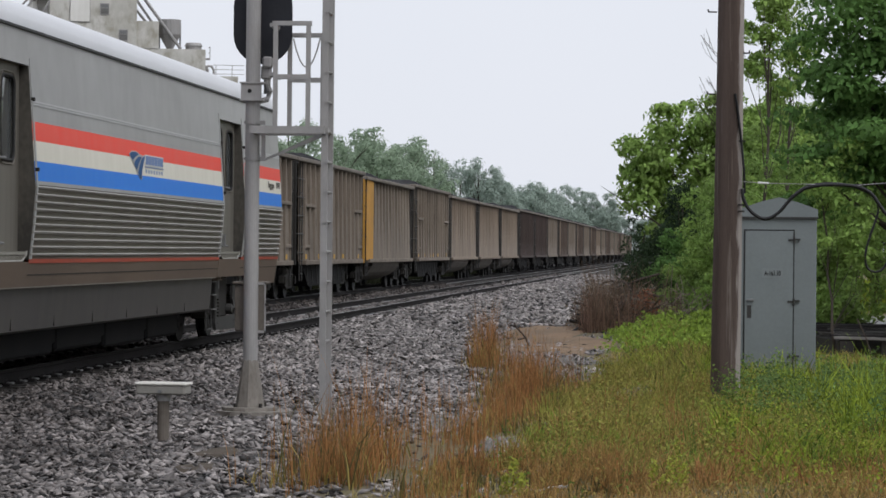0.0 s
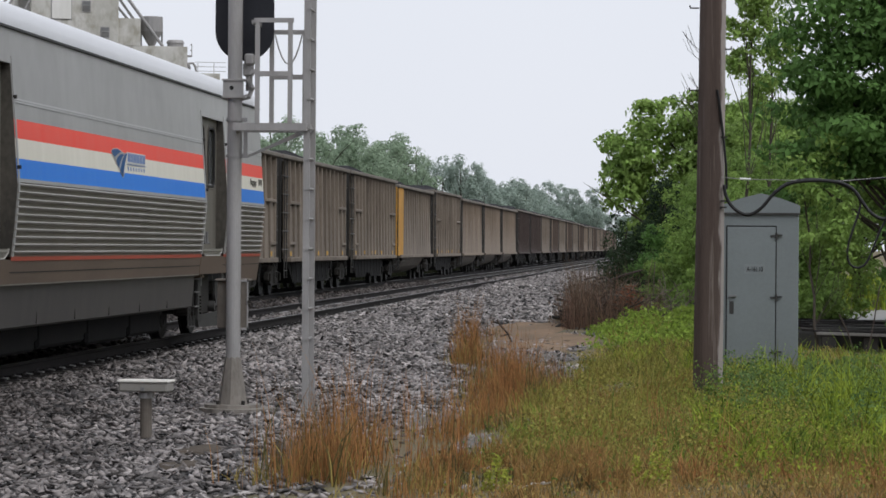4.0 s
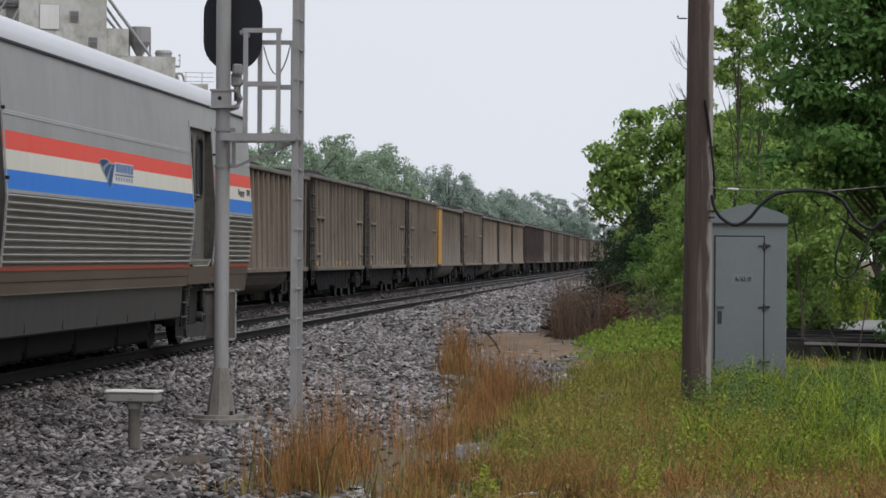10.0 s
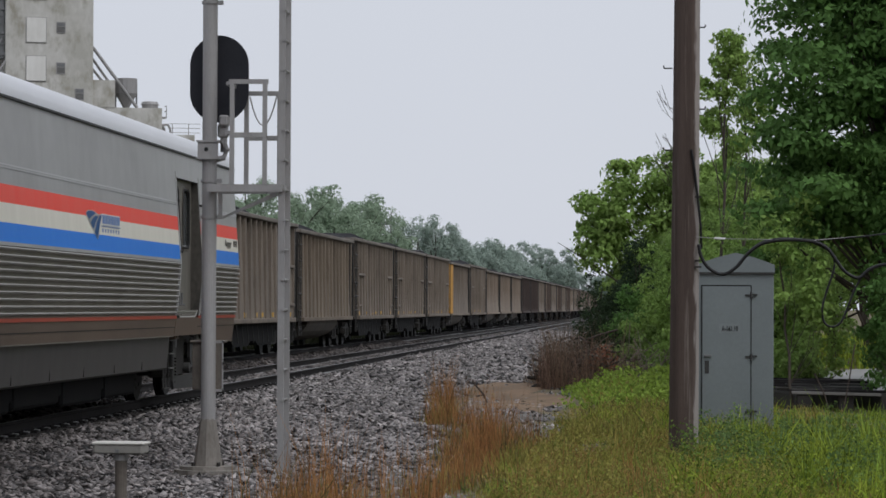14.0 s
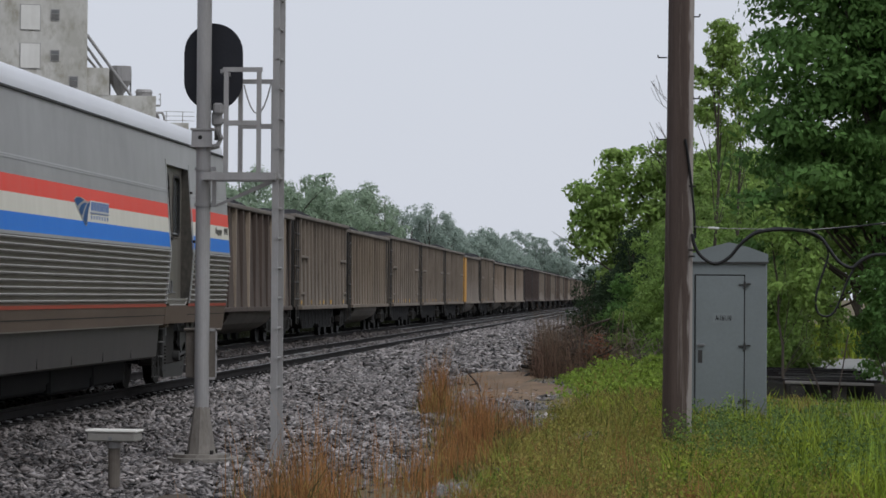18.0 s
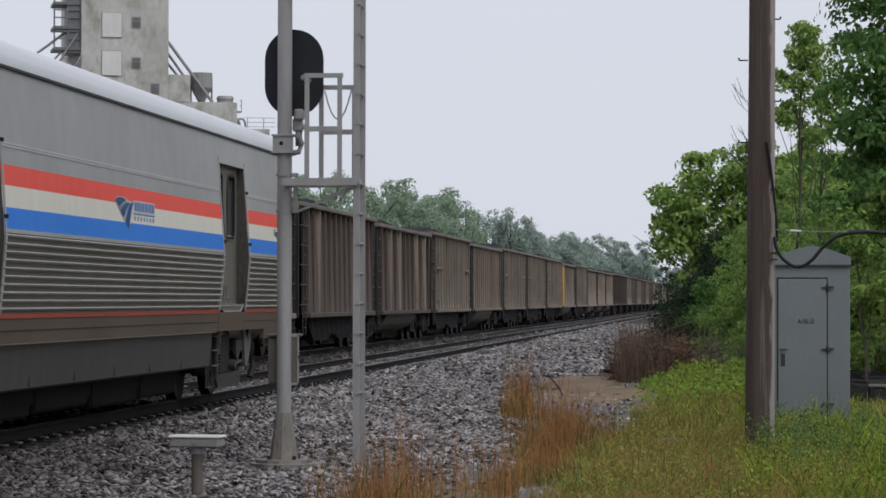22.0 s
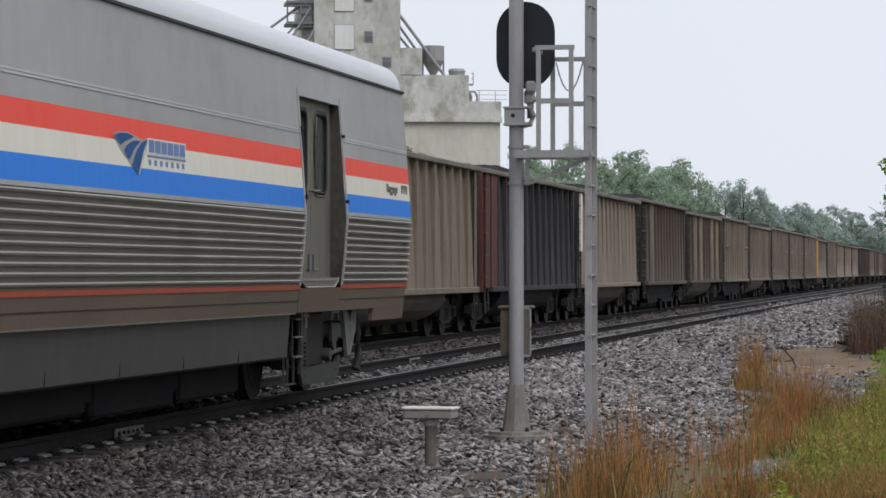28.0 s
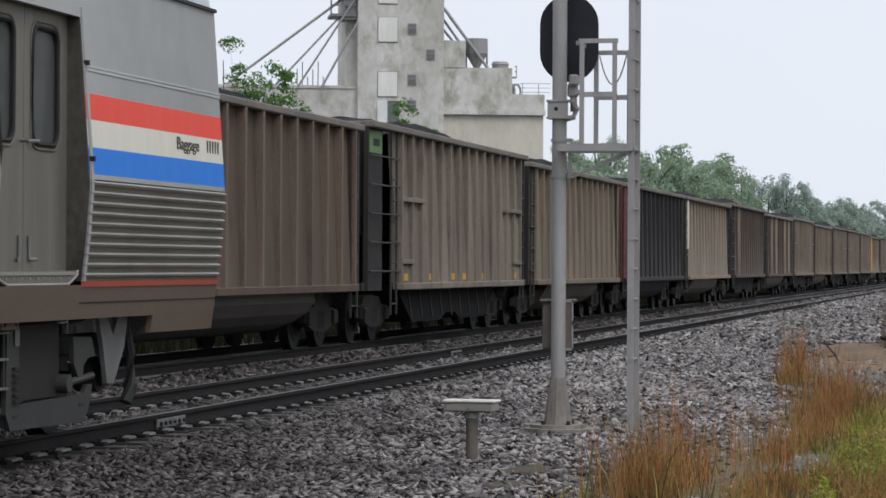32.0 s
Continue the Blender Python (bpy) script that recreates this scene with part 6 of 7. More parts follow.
def far_trees():
    rng = np.random.default_rng(11)
    spots = []
    for k in range(46):
        q = k / 45
        y = 235 + 420 * q ** 1.2
        spots.append((-36 + 9 * min(1, (y - 235) / 150) + rng.normal(0, 2.2), y, float(np.interp(y, (235, 290, 342, 395, 470, 560, 655), (11.8, 13.4, 13.8, 12.4, 11.2, 10.4, 10.2))) + rng.uniform(-1.4, 1.4)))
    for k in range(16):
        spots.append((-46 + rng.uniform(-10, 6), 215 + k * 22 + rng.uniform(-6, 6), 11.0 + rng.uniform(-2, 1.4)))
    for k in range(9):
        spots.append((-26.6 + k * 2.6 + rng.normal(0, 0.6), 560 + rng.uniform(-20, 50), (15.2, 16.0, 15.0, 13.0, 11.0, 9.5, 9, 10, 10)[k]))
    for k in range(10):
        spots.append((-6 + k * 8 + rng.normal(0, 2), 640 + rng.uniform(-40, 60), 11 + rng.uniform(-2, 3)))
    for k, (x, y, h) in enumerate(spots):
        w = h * rng.uniform(0.19, 0.30)
        lobes = [(0, 0, h * 0.62, w, w, h * 0.30), (0, 0, h * 0.3, w * 0.9, w * 0.9, h * 0.25)]
        for q in range(6):
            a = rng.uniform(0, 6.28)
            lobes.append((math.cos(a) * w * 0.85, math.sin(a) * w * 0.85, h * rng.uniform(0.42, 0.92), w * rng.uniform(0.30, 0.5), w * 0.45, h * rng.uniform(0.06, 0.11)))
        tree("tree", x, y, lobes, 0.22, None, 0.23, 84, 74, leaf_line if y < 330 else leaf_far, "broadleaf tree in the far tree line, mist put into its leaf colour", "tree", 100 + k, "far tree line", spread=0.95, ragged=0.14, dome_shape=(1, 1, 0.85))


def near_trees():
    tree("maple_tree", 4.4, 49.5, [(-1.9, -0.8, 3.7, 1.0, 1.2, 1.2), (-1.3, -0.4, 5.2, 1.3, 1.4, 1.3), (-1.3, 0, 6.8, 1.3, 1.4, 1.2), (0, -0.6, 4.0, 1.6, 1.5, 1.7), (0.5, 0, 6.5, 2.0, 1.8, 2.0),
                                   (-0.4, 0, 8.4, 1.7, 1.7, 1.5), (2.0, 0, 5.0, 2.0, 1.8, 2.2), (-2.2, -0.9, 2.9, 0.7, 0.9, 0.7), (1.0, 0, 10.0, 1.8, 1.8, 1.3), (-0.9, 0.3, 9.7, 1.3, 1.3, 1.1), (-1.2, 0.5, 4.4, 1.2, 1.2, 1.6), (0.6, 0.6, 8.2, 1.5, 1.5, 1.5),
                                   (-1.5, -0.2, 8.9, 1.1, 1.2, 0.9), (-1.0, -0.4, 7.8, 1.0, 1.2, 1.0)],
         0.2, None, 0.088, 560, 190, leaf_maple, "large dense deep green maple tree", seed=21, spread=0.52, dome_shape=(1.35, 1.35, 0.5), ragged=0.4)
    tree("poplar_sapling", 1.45, 61, [(0, 0, 7.2, 0.34, 0.4, 0.6), (-0.25, 0, 6.5, 0.36, 0.4, 0.45), (0.25, 0, 6.3, 0.34, 0.4, 0.4), (-0.2, 0, 5.7, 0.4, 0.4, 0.35), (0.35, 0, 5.3, 0.3, 0.3, 0.4)],
         0.05, None, 0.075, 64, 60, leaf_light, "slender young tree with sparse yellow-green leaves", seed=22, spread=0.20)
    for k, (x, y) in enumerate(((2.28, 47.6), (3.1, 58.0))):
        tree("maple_sapling", x, y, [(0, 0, 2.2, 0.5, 0.5, 0.6), (0.35, 0, 1.7, 0.3, 0.35, 0.4), (-0.35, 0, 2.8, 0.4, 0.4, 0.45), (0.2, 0.1, 3.3, 0.35, 0.35, 0.35)],
             0.028, None, 0.07, 44, 46, leaf_light, "slim sapling with sparse yellow-green leaves", "sapling", 41 + k, "saplings under the maple", spread=0.22)
    tree("poplar_sapling", 1.9, 62, [(0, 0, 6.9, 0.3, 0.4, 0.5), (0.2, 0, 6.0, 0.4, 0.4, 0.6), (-0.2, 0, 5.2, 0.4, 0.4, 0.5)],
         0.045, None, 0.075, 40, 55, leaf_light, "slender young tree with sparse yellow-green leaves", seed=29, spread=0.20)
    tree("hackberry_tree", 0.2, 86, [(-1.6, 0, 4.6, 0.95, 1.2, 0.9), (-0.6, 0, 5.6, 1.1, 1.2, 0.85), (0.5, 0, 5.2, 1.3, 1.2, 1.2), (-1.9, 0, 3.5, 0.75, 1, 0.8), (-0.8, 0, 4.0, 1.3, 1.3, 1.2), (0.8, 0, 3.4, 1.6, 1.3, 1.6),
                                     (-0.7, 0, 2.2, 1.2, 1.2, 0.9), (2.0, 0, 4.6, 1.4, 1.3, 1.5), (2.2, 0, 2.2, 1.4, 1.3, 1.4)],
         0.16, None, 0.115, 320, 105, leaf_light, "broad yellow-green hackberry tree at the wood's edge", seed=23, spread=0.42)
    tree("hackberry_tree", 2.9, 92, [(0, 0, 5.3, 1.6, 1.5, 1.5), (-1.6, 0, 4.8, 1.3, 1.5, 1.3), (1.6, 0, 4.3, 1.6, 1.5, 1.8), (0, 0, 2.6, 2.4, 1.5, 2.0), (3.4, 0, 4.3, 1.6, 1.5, 2.2)],
         0.18, None, 0.12, 260, 90, leaf_mid, "mid-green hackberry tree in the wood", seed=24, spread=0.5)
    tree("cedar_tree", -1.85, 83, [(0, 0, 2.3, 0.30, 0.4, 0.6), (0, 0, 1.7, 0.55, 0.6, 0.5), (0.15, 0, 1.1, 0.75, 0.7, 0.5), (0.3, 0, 0.6, 0.9, 0.7, 0.45), (0.7, 0, 1.4, 0.6, 0.6, 0.8)],
         0.08, None, 0.05, 130, 70, leaf_cedar, "dark green cedar at the wood's edge", seed=25, spread=0.22)
    # added cedar: its dark leaves stand in for shade low in the hackberry
    tree("cedar_tree", -0.45, 74, [(0, 0, 2.9, 0.45, 0.5, 0.6), (0, 0, 2.0, 0.85, 0.8, 0.7), (0.1, 0, 1.1, 1.1, 0.9, 0.6), (-0.5, 0, 1.5, 0.7, 0.7, 0.6), (0.5, 0, 2.1, 0.5, 0.5, 0.5)],
         0.09, None, 0.05, 210, 70, leaf_cedar, "dark green cedar at the wood's edge", seed=36, spread=0.24)
    tree("cedar_tree", -0.6, 80, [(0, 0, 1.9, 0.5, 0.5, 0.7), (0, 0, 1.2, 0.8, 0.7, 0.5), (0.1, 0, 0.6, 0.9, 0.7, 0.45)],
         0.08, None, 0.05, 100, 70, leaf_cedar, "dark green cedar at the wood's edge", seed=35, spread=0.22)
    for k, (x, y, h, w, m) in enumerate(((2.05, 53, 2.5, 0.6, leaf_light), (1.5, 57, 3.0, 0.9, leaf_mid), (0.5, 64, 3.6, 1.1, leaf_light), (-0.3, 70, 2.4, 0.9, leaf_maple),
                                         (2.1, 60, 4.2, 0.9, leaf_mid), (5.6, 58, 4.0, 0.9, leaf_maple), (1.2, 70, 5.0, 1.4, leaf_mid), (0.9, 60.5, 1.9, 0.8, leaf_light),
                                         (2.35, 51.0, 1.3, 0.5, leaf_light), (1.95, 55, 1.9, 0.7, leaf_light), (5.0, 55.0, 1.5, 0.7, leaf_mid), (3.98, 47.5, 3.3, 0.5, leaf_maple), (4.3, 48.6, 2.2, 0.6, leaf_maple), (6.2, 60.0, 2.6, 1.2, leaf_mid), (0.1, 66, 1.6, 0.9, leaf_mid), (1.85, 52.3, 1.7, 0.45, leaf_light), (2.3, 53.0, 1.2, 0.4, leaf_mid), (3.0, 79, 4.6, 1.1, leaf_mid), (8.2, 86, 5.5, 1.3, leaf_mid), (2.4, 90, 5.0, 1.3, leaf_light), (2.2, 66, 5.2, 1.3, leaf_light), (0.9, 66, 4.4, 0.9, leaf_mid), (2.75, 52.5, 3.0, 0.7, leaf_light))):
        lobes = [(0, 0, h * 0.55, w, w, h * 0.42)] + [(w * 0.8 * math.cos(a), w * 0.8 * math.sin(a), h * (0.3 + 0.13 * (a % 3)), w * 0.5, w * 0.5, h * 0.2) for a in (0.3, 1.7, 3.0, 4.4, 5.4)]
        tree("shrub", x, y, lobes, 0.05, None, 0.065, int(34 * w * h / 1.6) + 16, 75, m, "leafy green shrub at the wood's edge", "shrub", 60 + k, "shrubs at the wood's edge", spread=0.26)
    for k, (x, y, h, w) in enumerate(((7.5, 66, 8.5, 2.4), (5.4, 88, 7.0, 2.6), (9.5, 84, 8, 3), (13, 95, 9, 3.5), (8, 108, 9, 3.5), (16, 78, 9, 3.5), (20, 105, 10, 4), (26, 88, 10, 4))):
        lobes = [(0, 0, h * 0.6, w, w, h * 0.34)] + [(w * 0.75 * math.cos(a), w * 0.75 * math.sin(a), h * (0.35 + 0.11 * (a % 4)), w * 0.5, w * 0.5, h * 0.16) for a in (0.3, 1.5, 2.8, 4.1, 5.3)]
        tree("wood_tree", x, y, lobes, 0.18, None, 0.16, 130, 60, leaf_mid, "mid-green broadleaf tree of the wood", "tree", 80 + k, "trees of the wood", spread=0.75)
    for k, (x, y, h) in enumerate(((-16.95, 60.5, 6.7), (-16.4, 61, 6.0), (-15.8, 60, 6.0), (-16.2, 75, 6.05), (-15.1, 75, 5.6))):
        tree("shrub", x, y, [(0, 0, h - 0.5, 0.35, 0.5, 0.55), (0.3, 0, h - 1.1, 0.5, 0.5, 0.5), (-0.2, 0, h - 1.9, 0.6, 0.6, 0.8)], 0.04, None, 0.05, 34, 80, leaf_maple,
             "leggy green shrub behind the far track", "shrub", 140 + k, "shrubs behind the far track", spread=0.22)
    # bare dead twigs beside the pole
    rng = random.Random(8)
    t = thing("dead_sapling", pose(0.50, 62, on(0.50, 62)), "bare grey dead sapling", "sapling")
    bm = tube(bmesh.new(), [(0, 0, -0.05), (0.02, 0, 2.5), (-0.05, 0, 4.6), (-0.1, 0, 5.7)], 0.016, 6)
    part("trunk", bm, bark, t)
    for k in range(16):
        z = rng.uniform(4.0, 5.9)
        bm = bmesh.new()
        d = rng.uniform(-1, -0.35)
        e = (d * 0.62, rng.uniform(-.2, .2), z + rng.uniform(0.3, 0.75))
        tube(bm, [(-0.05, 0, z), (d * 0.34, 0, z + 0.2), e], 0.0055, 4)
        tube(bm, [(d * 0.34, 0, z + 0.2), (d * 0.5, 0, z + 0.32), (d * 0.5 + rng.uniform(-0.15, 0.1), 0, z + rng.uniform(0.45, 0.6))], 0.004, 4)
        part("twig", bm, bark, t)


def blades(name, rng, x, y, height, width, material, label, lean=0.25, parent=None):
    """Grass: each blade two tapering quads that bend over."""
    k = len(x)
    z = ground_z(x, y) - 0.01
    a = rng.uniform(0, 6.28, k)
    side = np.stack([np.cos(a), np.sin(a), np.zeros(k)], 1) * (width * rng.uniform(0.6, 1.3, k))[:, None]
    off = rng.normal(0, 1, (k, 2)) * lean * height[:, None]
    base = np.stack([x, y, z], 1)
    mid = base + np.stack([off[:, 0] * 0.35, off[:, 1] * 0.35, height * 0.6], 1)
    tip = base + np.stack([off[:, 0], off[:, 1], height], 1)
    q1 = np.stack([base - side, base + side, mid + side * 0.7, mid - side * 0.7], 1)
    q2 = np.stack([mid - side * 0.7, mid + side * 0.7, tip + side * 0.12, tip - side * 0.12], 1)
    ob = quads(name, np.concatenate([q1, q2]), material, parent)
    return tagged(ob, label, "grass", kind="stuff")


def clumped(rng, k, x0, x1, y0, y1, tufts, spread):
    """Places in tufts, with a height for each that is its tuft's own and falls off outwards."""
    cx, cy = rng.uniform(x0, x1, tufts), rng.uniform(y0, y1, tufts)
    i = rng.integers(0, tufts, k)
    own = rng.uniform(0.35, 1.2, tufts)[i]
    s = spread * rng.uniform(0.35, 1.5, tufts)[i]
    dx, dy = rng.normal(0, 1, k), rng.normal(0, 1, k)
    return cx[i] + dx * s, cy[i] + dy * s * 1.5, own * np.clip(1.15 - 0.28 * (dx ** 2 + dy ** 2) ** 0.5, 0.3, 1.1)


def all_grass():
    rng = np.random.default_rng(42)

    def put(name, k, zone, tufts, spread, h0, h1, w, material, label, lean=0.25, edge=None):
        x, y, own = clumped(rng, k, *zone, tufts, spread)
        keep = rng.random(len(x)) > 0.0
        if edge is not None:
            keep &= x > edge(y)
        for cx, cy, rx, ry in OPEN_GRAVEL:
            keep &= ((x - cx) / rx) ** 2 + ((y - cy) / ry) ** 2 > rng.uniform(0.45, 1.25, len(x))
        x, y, own = x[keep], y[keep], own[keep]
        blades(name, rng, x, y, rng.uniform(h0, h1, len(x)) * own, w, material, label, lean)
    # russet bunches along the ballast's edge
    for zone, k, tufts, h0, h1 in (((-2.92, -2.42, 19.6, 23.0), 900, 26, 0.3, 0.9), ((-1.98, -1.4, 18.5, 22.5), 600, 22, 0.12, 0.48), ((-2.3, -1.6, 24.0, 30.0), 1000, 24, 0.15, 0.6),
                                   ((-2.35, -1.4, 29.5, 36.0), 1500, 30, 0.25, 0.8), ((-3.25, -3.0, 40.0, 43.0), 420, 9, 0.35, 1.1), ((-2.9, -2.4, 36.0, 40.0), 260, 9, 0.3, 0.7), ((-3.9, -3.2, 47, 56), 140, 30, 0.15, 0.55)):
        put("dry_weeds", k, zone, tufts, 0.12, h0, h1, 0.0036, grass_brown, "tall russet dry weed stems by the ballast", 0.16)
        put("dry_weeds", k // 3, zone, tufts, 0.18, h0 * 0.5, h1 * 0.5, 0.006, grass_dull, "pale dry grass among the stems", 0.35)
        put("dry_weeds", k // 4, zone, tufts, 0.16, h0 * 0.6, h1 * 0.8, 0.005, grass_dark, "dark weed stems among the russet", 0.25)
    put("dry_weeds", 15000, (-1.9, 2.8, 16.0, 22.3), 170, 0.19, 0.06, 0.27, 0.004, grass_straw, "low russet dry grass", 0.45)
    put("dry_weeds", 6500, (-1.35, 1.0, 20, 34), 90, 0.20, 0.08, 0.32, 0.005, grass_straw, "low russet dry grass", 0.45)
    put("dry_weeds", 2600, (0.0, 2.6, 20, 27), 50, 0.16, 0.1, 0.3, 0.005, grass_brown, "low russet dry grass", 0.35)
    put("dry_weeds", 1500, (-2.42, -1.2, 57.5, 62), 60, 0.16, 0.45, 1.4, 0.0055, stem_red, "dry red-brown stems at the brush heap", 0.24)
    put("dry_weeds", 900, (-2.42, -1.75, 58.0, 62), 46, 0.12, 0.95, 1.55, 0.005, twig_leaf, "dry grey-brown stems at the brush heap", 0.16)
    put("dry_weeds", 650, (-2.3, -0.5, 58.5, 62), 50, 0.2, 0.8, 1.7, 0.0055, twig_leaf, "dry grey-brown stems at the brush heap", 0.22)

    # olive and fresh grass, short and patchy in the open, lush round pole and case
    def lane(y):
        return np.where(y < 38, -2.0 + 0.012 * (y - 17), np.where(y < 56, -1.05, -0.7)) + 0.25 * np.sin(y * 1.7) + 0.15 * np.sin(y * 4.1)
    put("olive_grass", 12000, (-2.2, 2.6, 16.5, 30), 170, 0.20, 0.04, 0.20, 0.007, grass_dull, "short olive grass", 0.55, lane)
    put("olive_grass", 9000, (-1.5, 1.6, 21.0, 31), 130, 0.17, 0.10, 0.34, 0.0055, grass_olive, "olive-green grass tufts", 0.38, lane)
    put("olive_grass", 7000, (-1.5, 1.4, 30, 42), 110, 0.20, 0.12, 0.40, 0.007, grass_olive, "olive-green grass tufts", 0.35, lane)
    put("olive_grass", 500, (-1.2, 1.2, 21.0, 36), 60, 0.10, 0.25, 0.5, 0.004, grass_mid, "taller green stems", 0.2, lane)
    put("dry_weeds", 500, (-2.6, 0.4, 20.0, 30), 60, 0.12, 0.35, 0.65, 0.0030, grass_brown, "single tall russet stems", 0.15)
    put("olive_grass", 9000, (-2.2, 2.5, 29, 48), 150, 0.24, 0.06, 0.26, 0.010, grass_dull, "short olive grass", 0.5, lane)
    put("olive_grass", 5000, (-1.2, 3.0, 49, 75), 120, 0.4, 0.12, 0.45, 0.011, grass_dull, "tall olive grass at the wood", 0.3, lane)
    put("dark_grass", 7000, (-1.6, 2.8, 18, 36), 130, 0.20, 0.04, 0.22, 0.005, grass_dark, "dark low weeds in the grass", 0.5, lane)
    put("dark_grass", 3000, (-1.6, 2.0, 36, 48), 70, 0.25, 0.05, 0.25, 0.008, grass_dark, "dark low weeds in the grass", 0.5, lane)
    put("fresh_grass", 7000, (-0.1, 3.6, 21.5, 35), 130, 0.16, 0.10, 0.42, 0.008, grass_green, "lush bright green grass round pole and case", 0.42, lambda y: 0.25 + 0.25 * np.sin(y * 0.9))
    put("fresh_grass", 6000, (0.3, 3.6, 21.5, 34), 110, 0.17, 0.10, 0.40, 0.008, grass_mid, "mid-green grass round pole and case", 0.45)
    put("fresh_grass", 4200, (1.1, 3.6, 21.5, 33), 80, 0.13, 0.2, 0.62, 0.009, grass_green, "lush bright green grass round pole and case", 0.3)
    put("fresh_grass", 6500, (-1.4, 0.6, 21.0, 33), 60, 0.17, 0.05, 0.22, 0.0055, weed_bright, "bright green grass patches", 0.5, lane)
    put("fresh_grass", 5000, (0.1, 1.7, 33, 45), 90, 0.2, 0.12, 0.42, 0.012, grass_green, "lush bright green grass round pole and case", 0.36)
    put("fresh_grass", 3600, (0.1, 4.2, 33, 45), 110, 0.22, 0.06, 0.20, 0.008, grass_mid, "mid-green grass round pole and case", 0.45)
    put("fresh_grass", 2600, (1.5, 4.2, 33, 44), 70, 0.2, 0.06, 0.22, 0.008, grass_green, "lush bright green grass round pole and case", 0.4)
    put("tall_reed_grass", 420, (1.5, 2.6, 25, 33), 46, 0.08, 0.40, 0.80, 0.009, weed_bright, "tall broad green grass blades", 0.15)
    put("fresh_grass", 9000, (3.2, 16, 80, 170), 260, 0.8, 0.3, 0.8, 0.035, grass_green, "bright green grass beyond the pavement", 0.2)
    put("fresh_grass", 3000, (-1.1, 0.4, 38, 50), 60, 0.2, 0.06, 0.25, 0.008, grass_green, "bright green grass patches", 0.4, lane)
    put("track_weeds", 26000, (-18.5, -15.0, 22, 260), 1500, 0.35, 0.3, 1.25, 0.02, weed_shade, "tall weeds behind the far track, coloured dark as in shade", 0.25)


def leafy_weeds():
    """Low bright broadleaf weeds before the brush heap, and a few in front."""
    rng = np.random.default_rng(77)
    k = 420
    x, y = rng.uniform(-1.75, 0.55, k), rng.uniform(47.5, 60, k)
    keep = x > -1.72 + 0.03 * (55 - y)
    keep &= rng.random(k) < np.clip(0.25 + (x + 1.75) * 0.9 + (y - 52) * 0.06, 0.15, 1.0)
    x, y = x[keep], y[keep]
    h = rng.uniform(0.08, 0.6, len(x)) * np.clip((y - 45) / 6, 0.4, 1) * np.clip((x + 1.9) / 1.3, 0.25, 1)
    c = np.stack([x, y, ground_z(x, y)], 1)
    cc = np.repeat(c, 26, 0)
    cc[:, 2] += np.repeat(h, 26) * rng.uniform(0.2, 1.0, len(cc))
    ob = quads("broadleaf_weeds", leaf_quads(rng, cc, 0.055, np.array([0.13, 0.13, 0.03])), weed_bright)
    tagged(ob, "bright yellow-green broadleaf weeds", "weeds", kind="stuff")
    k = 420
    x, y = rng.uniform(-1.6, 2.6, k), rng.uniform(17.5, 46, k)
    h = rng.uniform(0.08, 0.34, k)
    cc = np.repeat(np.stack([x, y, ground_z(x, y)], 1), 16, 0)
    cc[:, 2] += np.repeat(h, 16) * rng.uniform(0.1, 1.0, len(cc))
    ob = quads("broadleaf_weeds", leaf_quads(rng, cc, 0.017, np.array([0.045, 0.045, 0.02])), grass_mid)
    tagged(ob, "small green broadleaf weeds in grass", "weeds", kind="stuff")
    # low leafy mats: olive in the open, brighter towards pole and case
    for k, x0, x1, y0, y1, size, material, tall in ((900, -1.5, 1.6, 18.5, 42, 0.019, grass_dull, 0.2), (950, -1.3, 1.3, 22, 36, 0.024, grass_olive, 0.32), (800, 0.1, 3.2, 20, 35, 0.023, grass_green, 0.42), (260, -0.9, 1.2, 22, 40, 0.022, weed_bright, 0.16)):
        x, y = rng.uniform(x0, x1, k), rng.uniform(y0, y1, k)
        cc = np.repeat(np.stack([x, y, ground_z(x, y)], 1), 15, 0)
        cc[:, 2] += np.repeat(rng.uniform(0.2, 1.0, k), 15) * tall * rng.uniform(0.1, 1.0, len(cc))
        ob = quads("broadleaf_weeds", leaf_quads(rng, cc, size, np.array([0.055, 0.055, 0.012])), material)
        tagged(ob, "low leafy weeds in the grass", "weeds", kind="stuff")
    # single tall yellow-green stalks in the low russet grass
    cc = []
    for sx, sy, h in ((-0.15, 19.6, 0.40), (-0.19, 19.5, 0.27), (-0.10, 19.55, 0.22), (-0.31, 19.58, 0.24), (-0.24, 19.5, 0.14), (-1.27, 19.5, 0.24), (-1.20, 19.4, 0.16), (-1.33, 19.55, 0.13)):
        z = on(sx, sy)
        for q in range(130):
            up = (q % 65 + 1) / 65
            cc.append((sx + (0.008 + 0.030 * (1 - up)) * math.sin(q * 2.4), sy + 0.03 * math.cos(q * 1.7), z + h * up))
    ob = quads("weed_stalks", leaf_quads(rng, np.array(cc), 0.019, np.array([0.010, 0.010, 0.01])), stalk_yellow)
    tagged(ob, "yellow-green flowering weed stalks", "weeds", kind="stuff")
    # bushy dull-green weeds round the pole's and the case's foot
    k = 150
    x, y = np.concatenate([rng.uniform(0.25, 2.2, 90), rng.uniform(1.4, 3.0, 60)]), np.concatenate([rng.uniform(27.5, 33.5, 90), rng.uniform(24, 35, 60)])
    h = rng.uniform(0.2, 0.55, k)
    cc = np.repeat(np.stack([x, y, ground_z(x, y)], 1), 70, 0)
    up = rng.uniform(0.1, 1.0, len(cc))
    cc[:, 2] += np.repeat(h, 70) * up
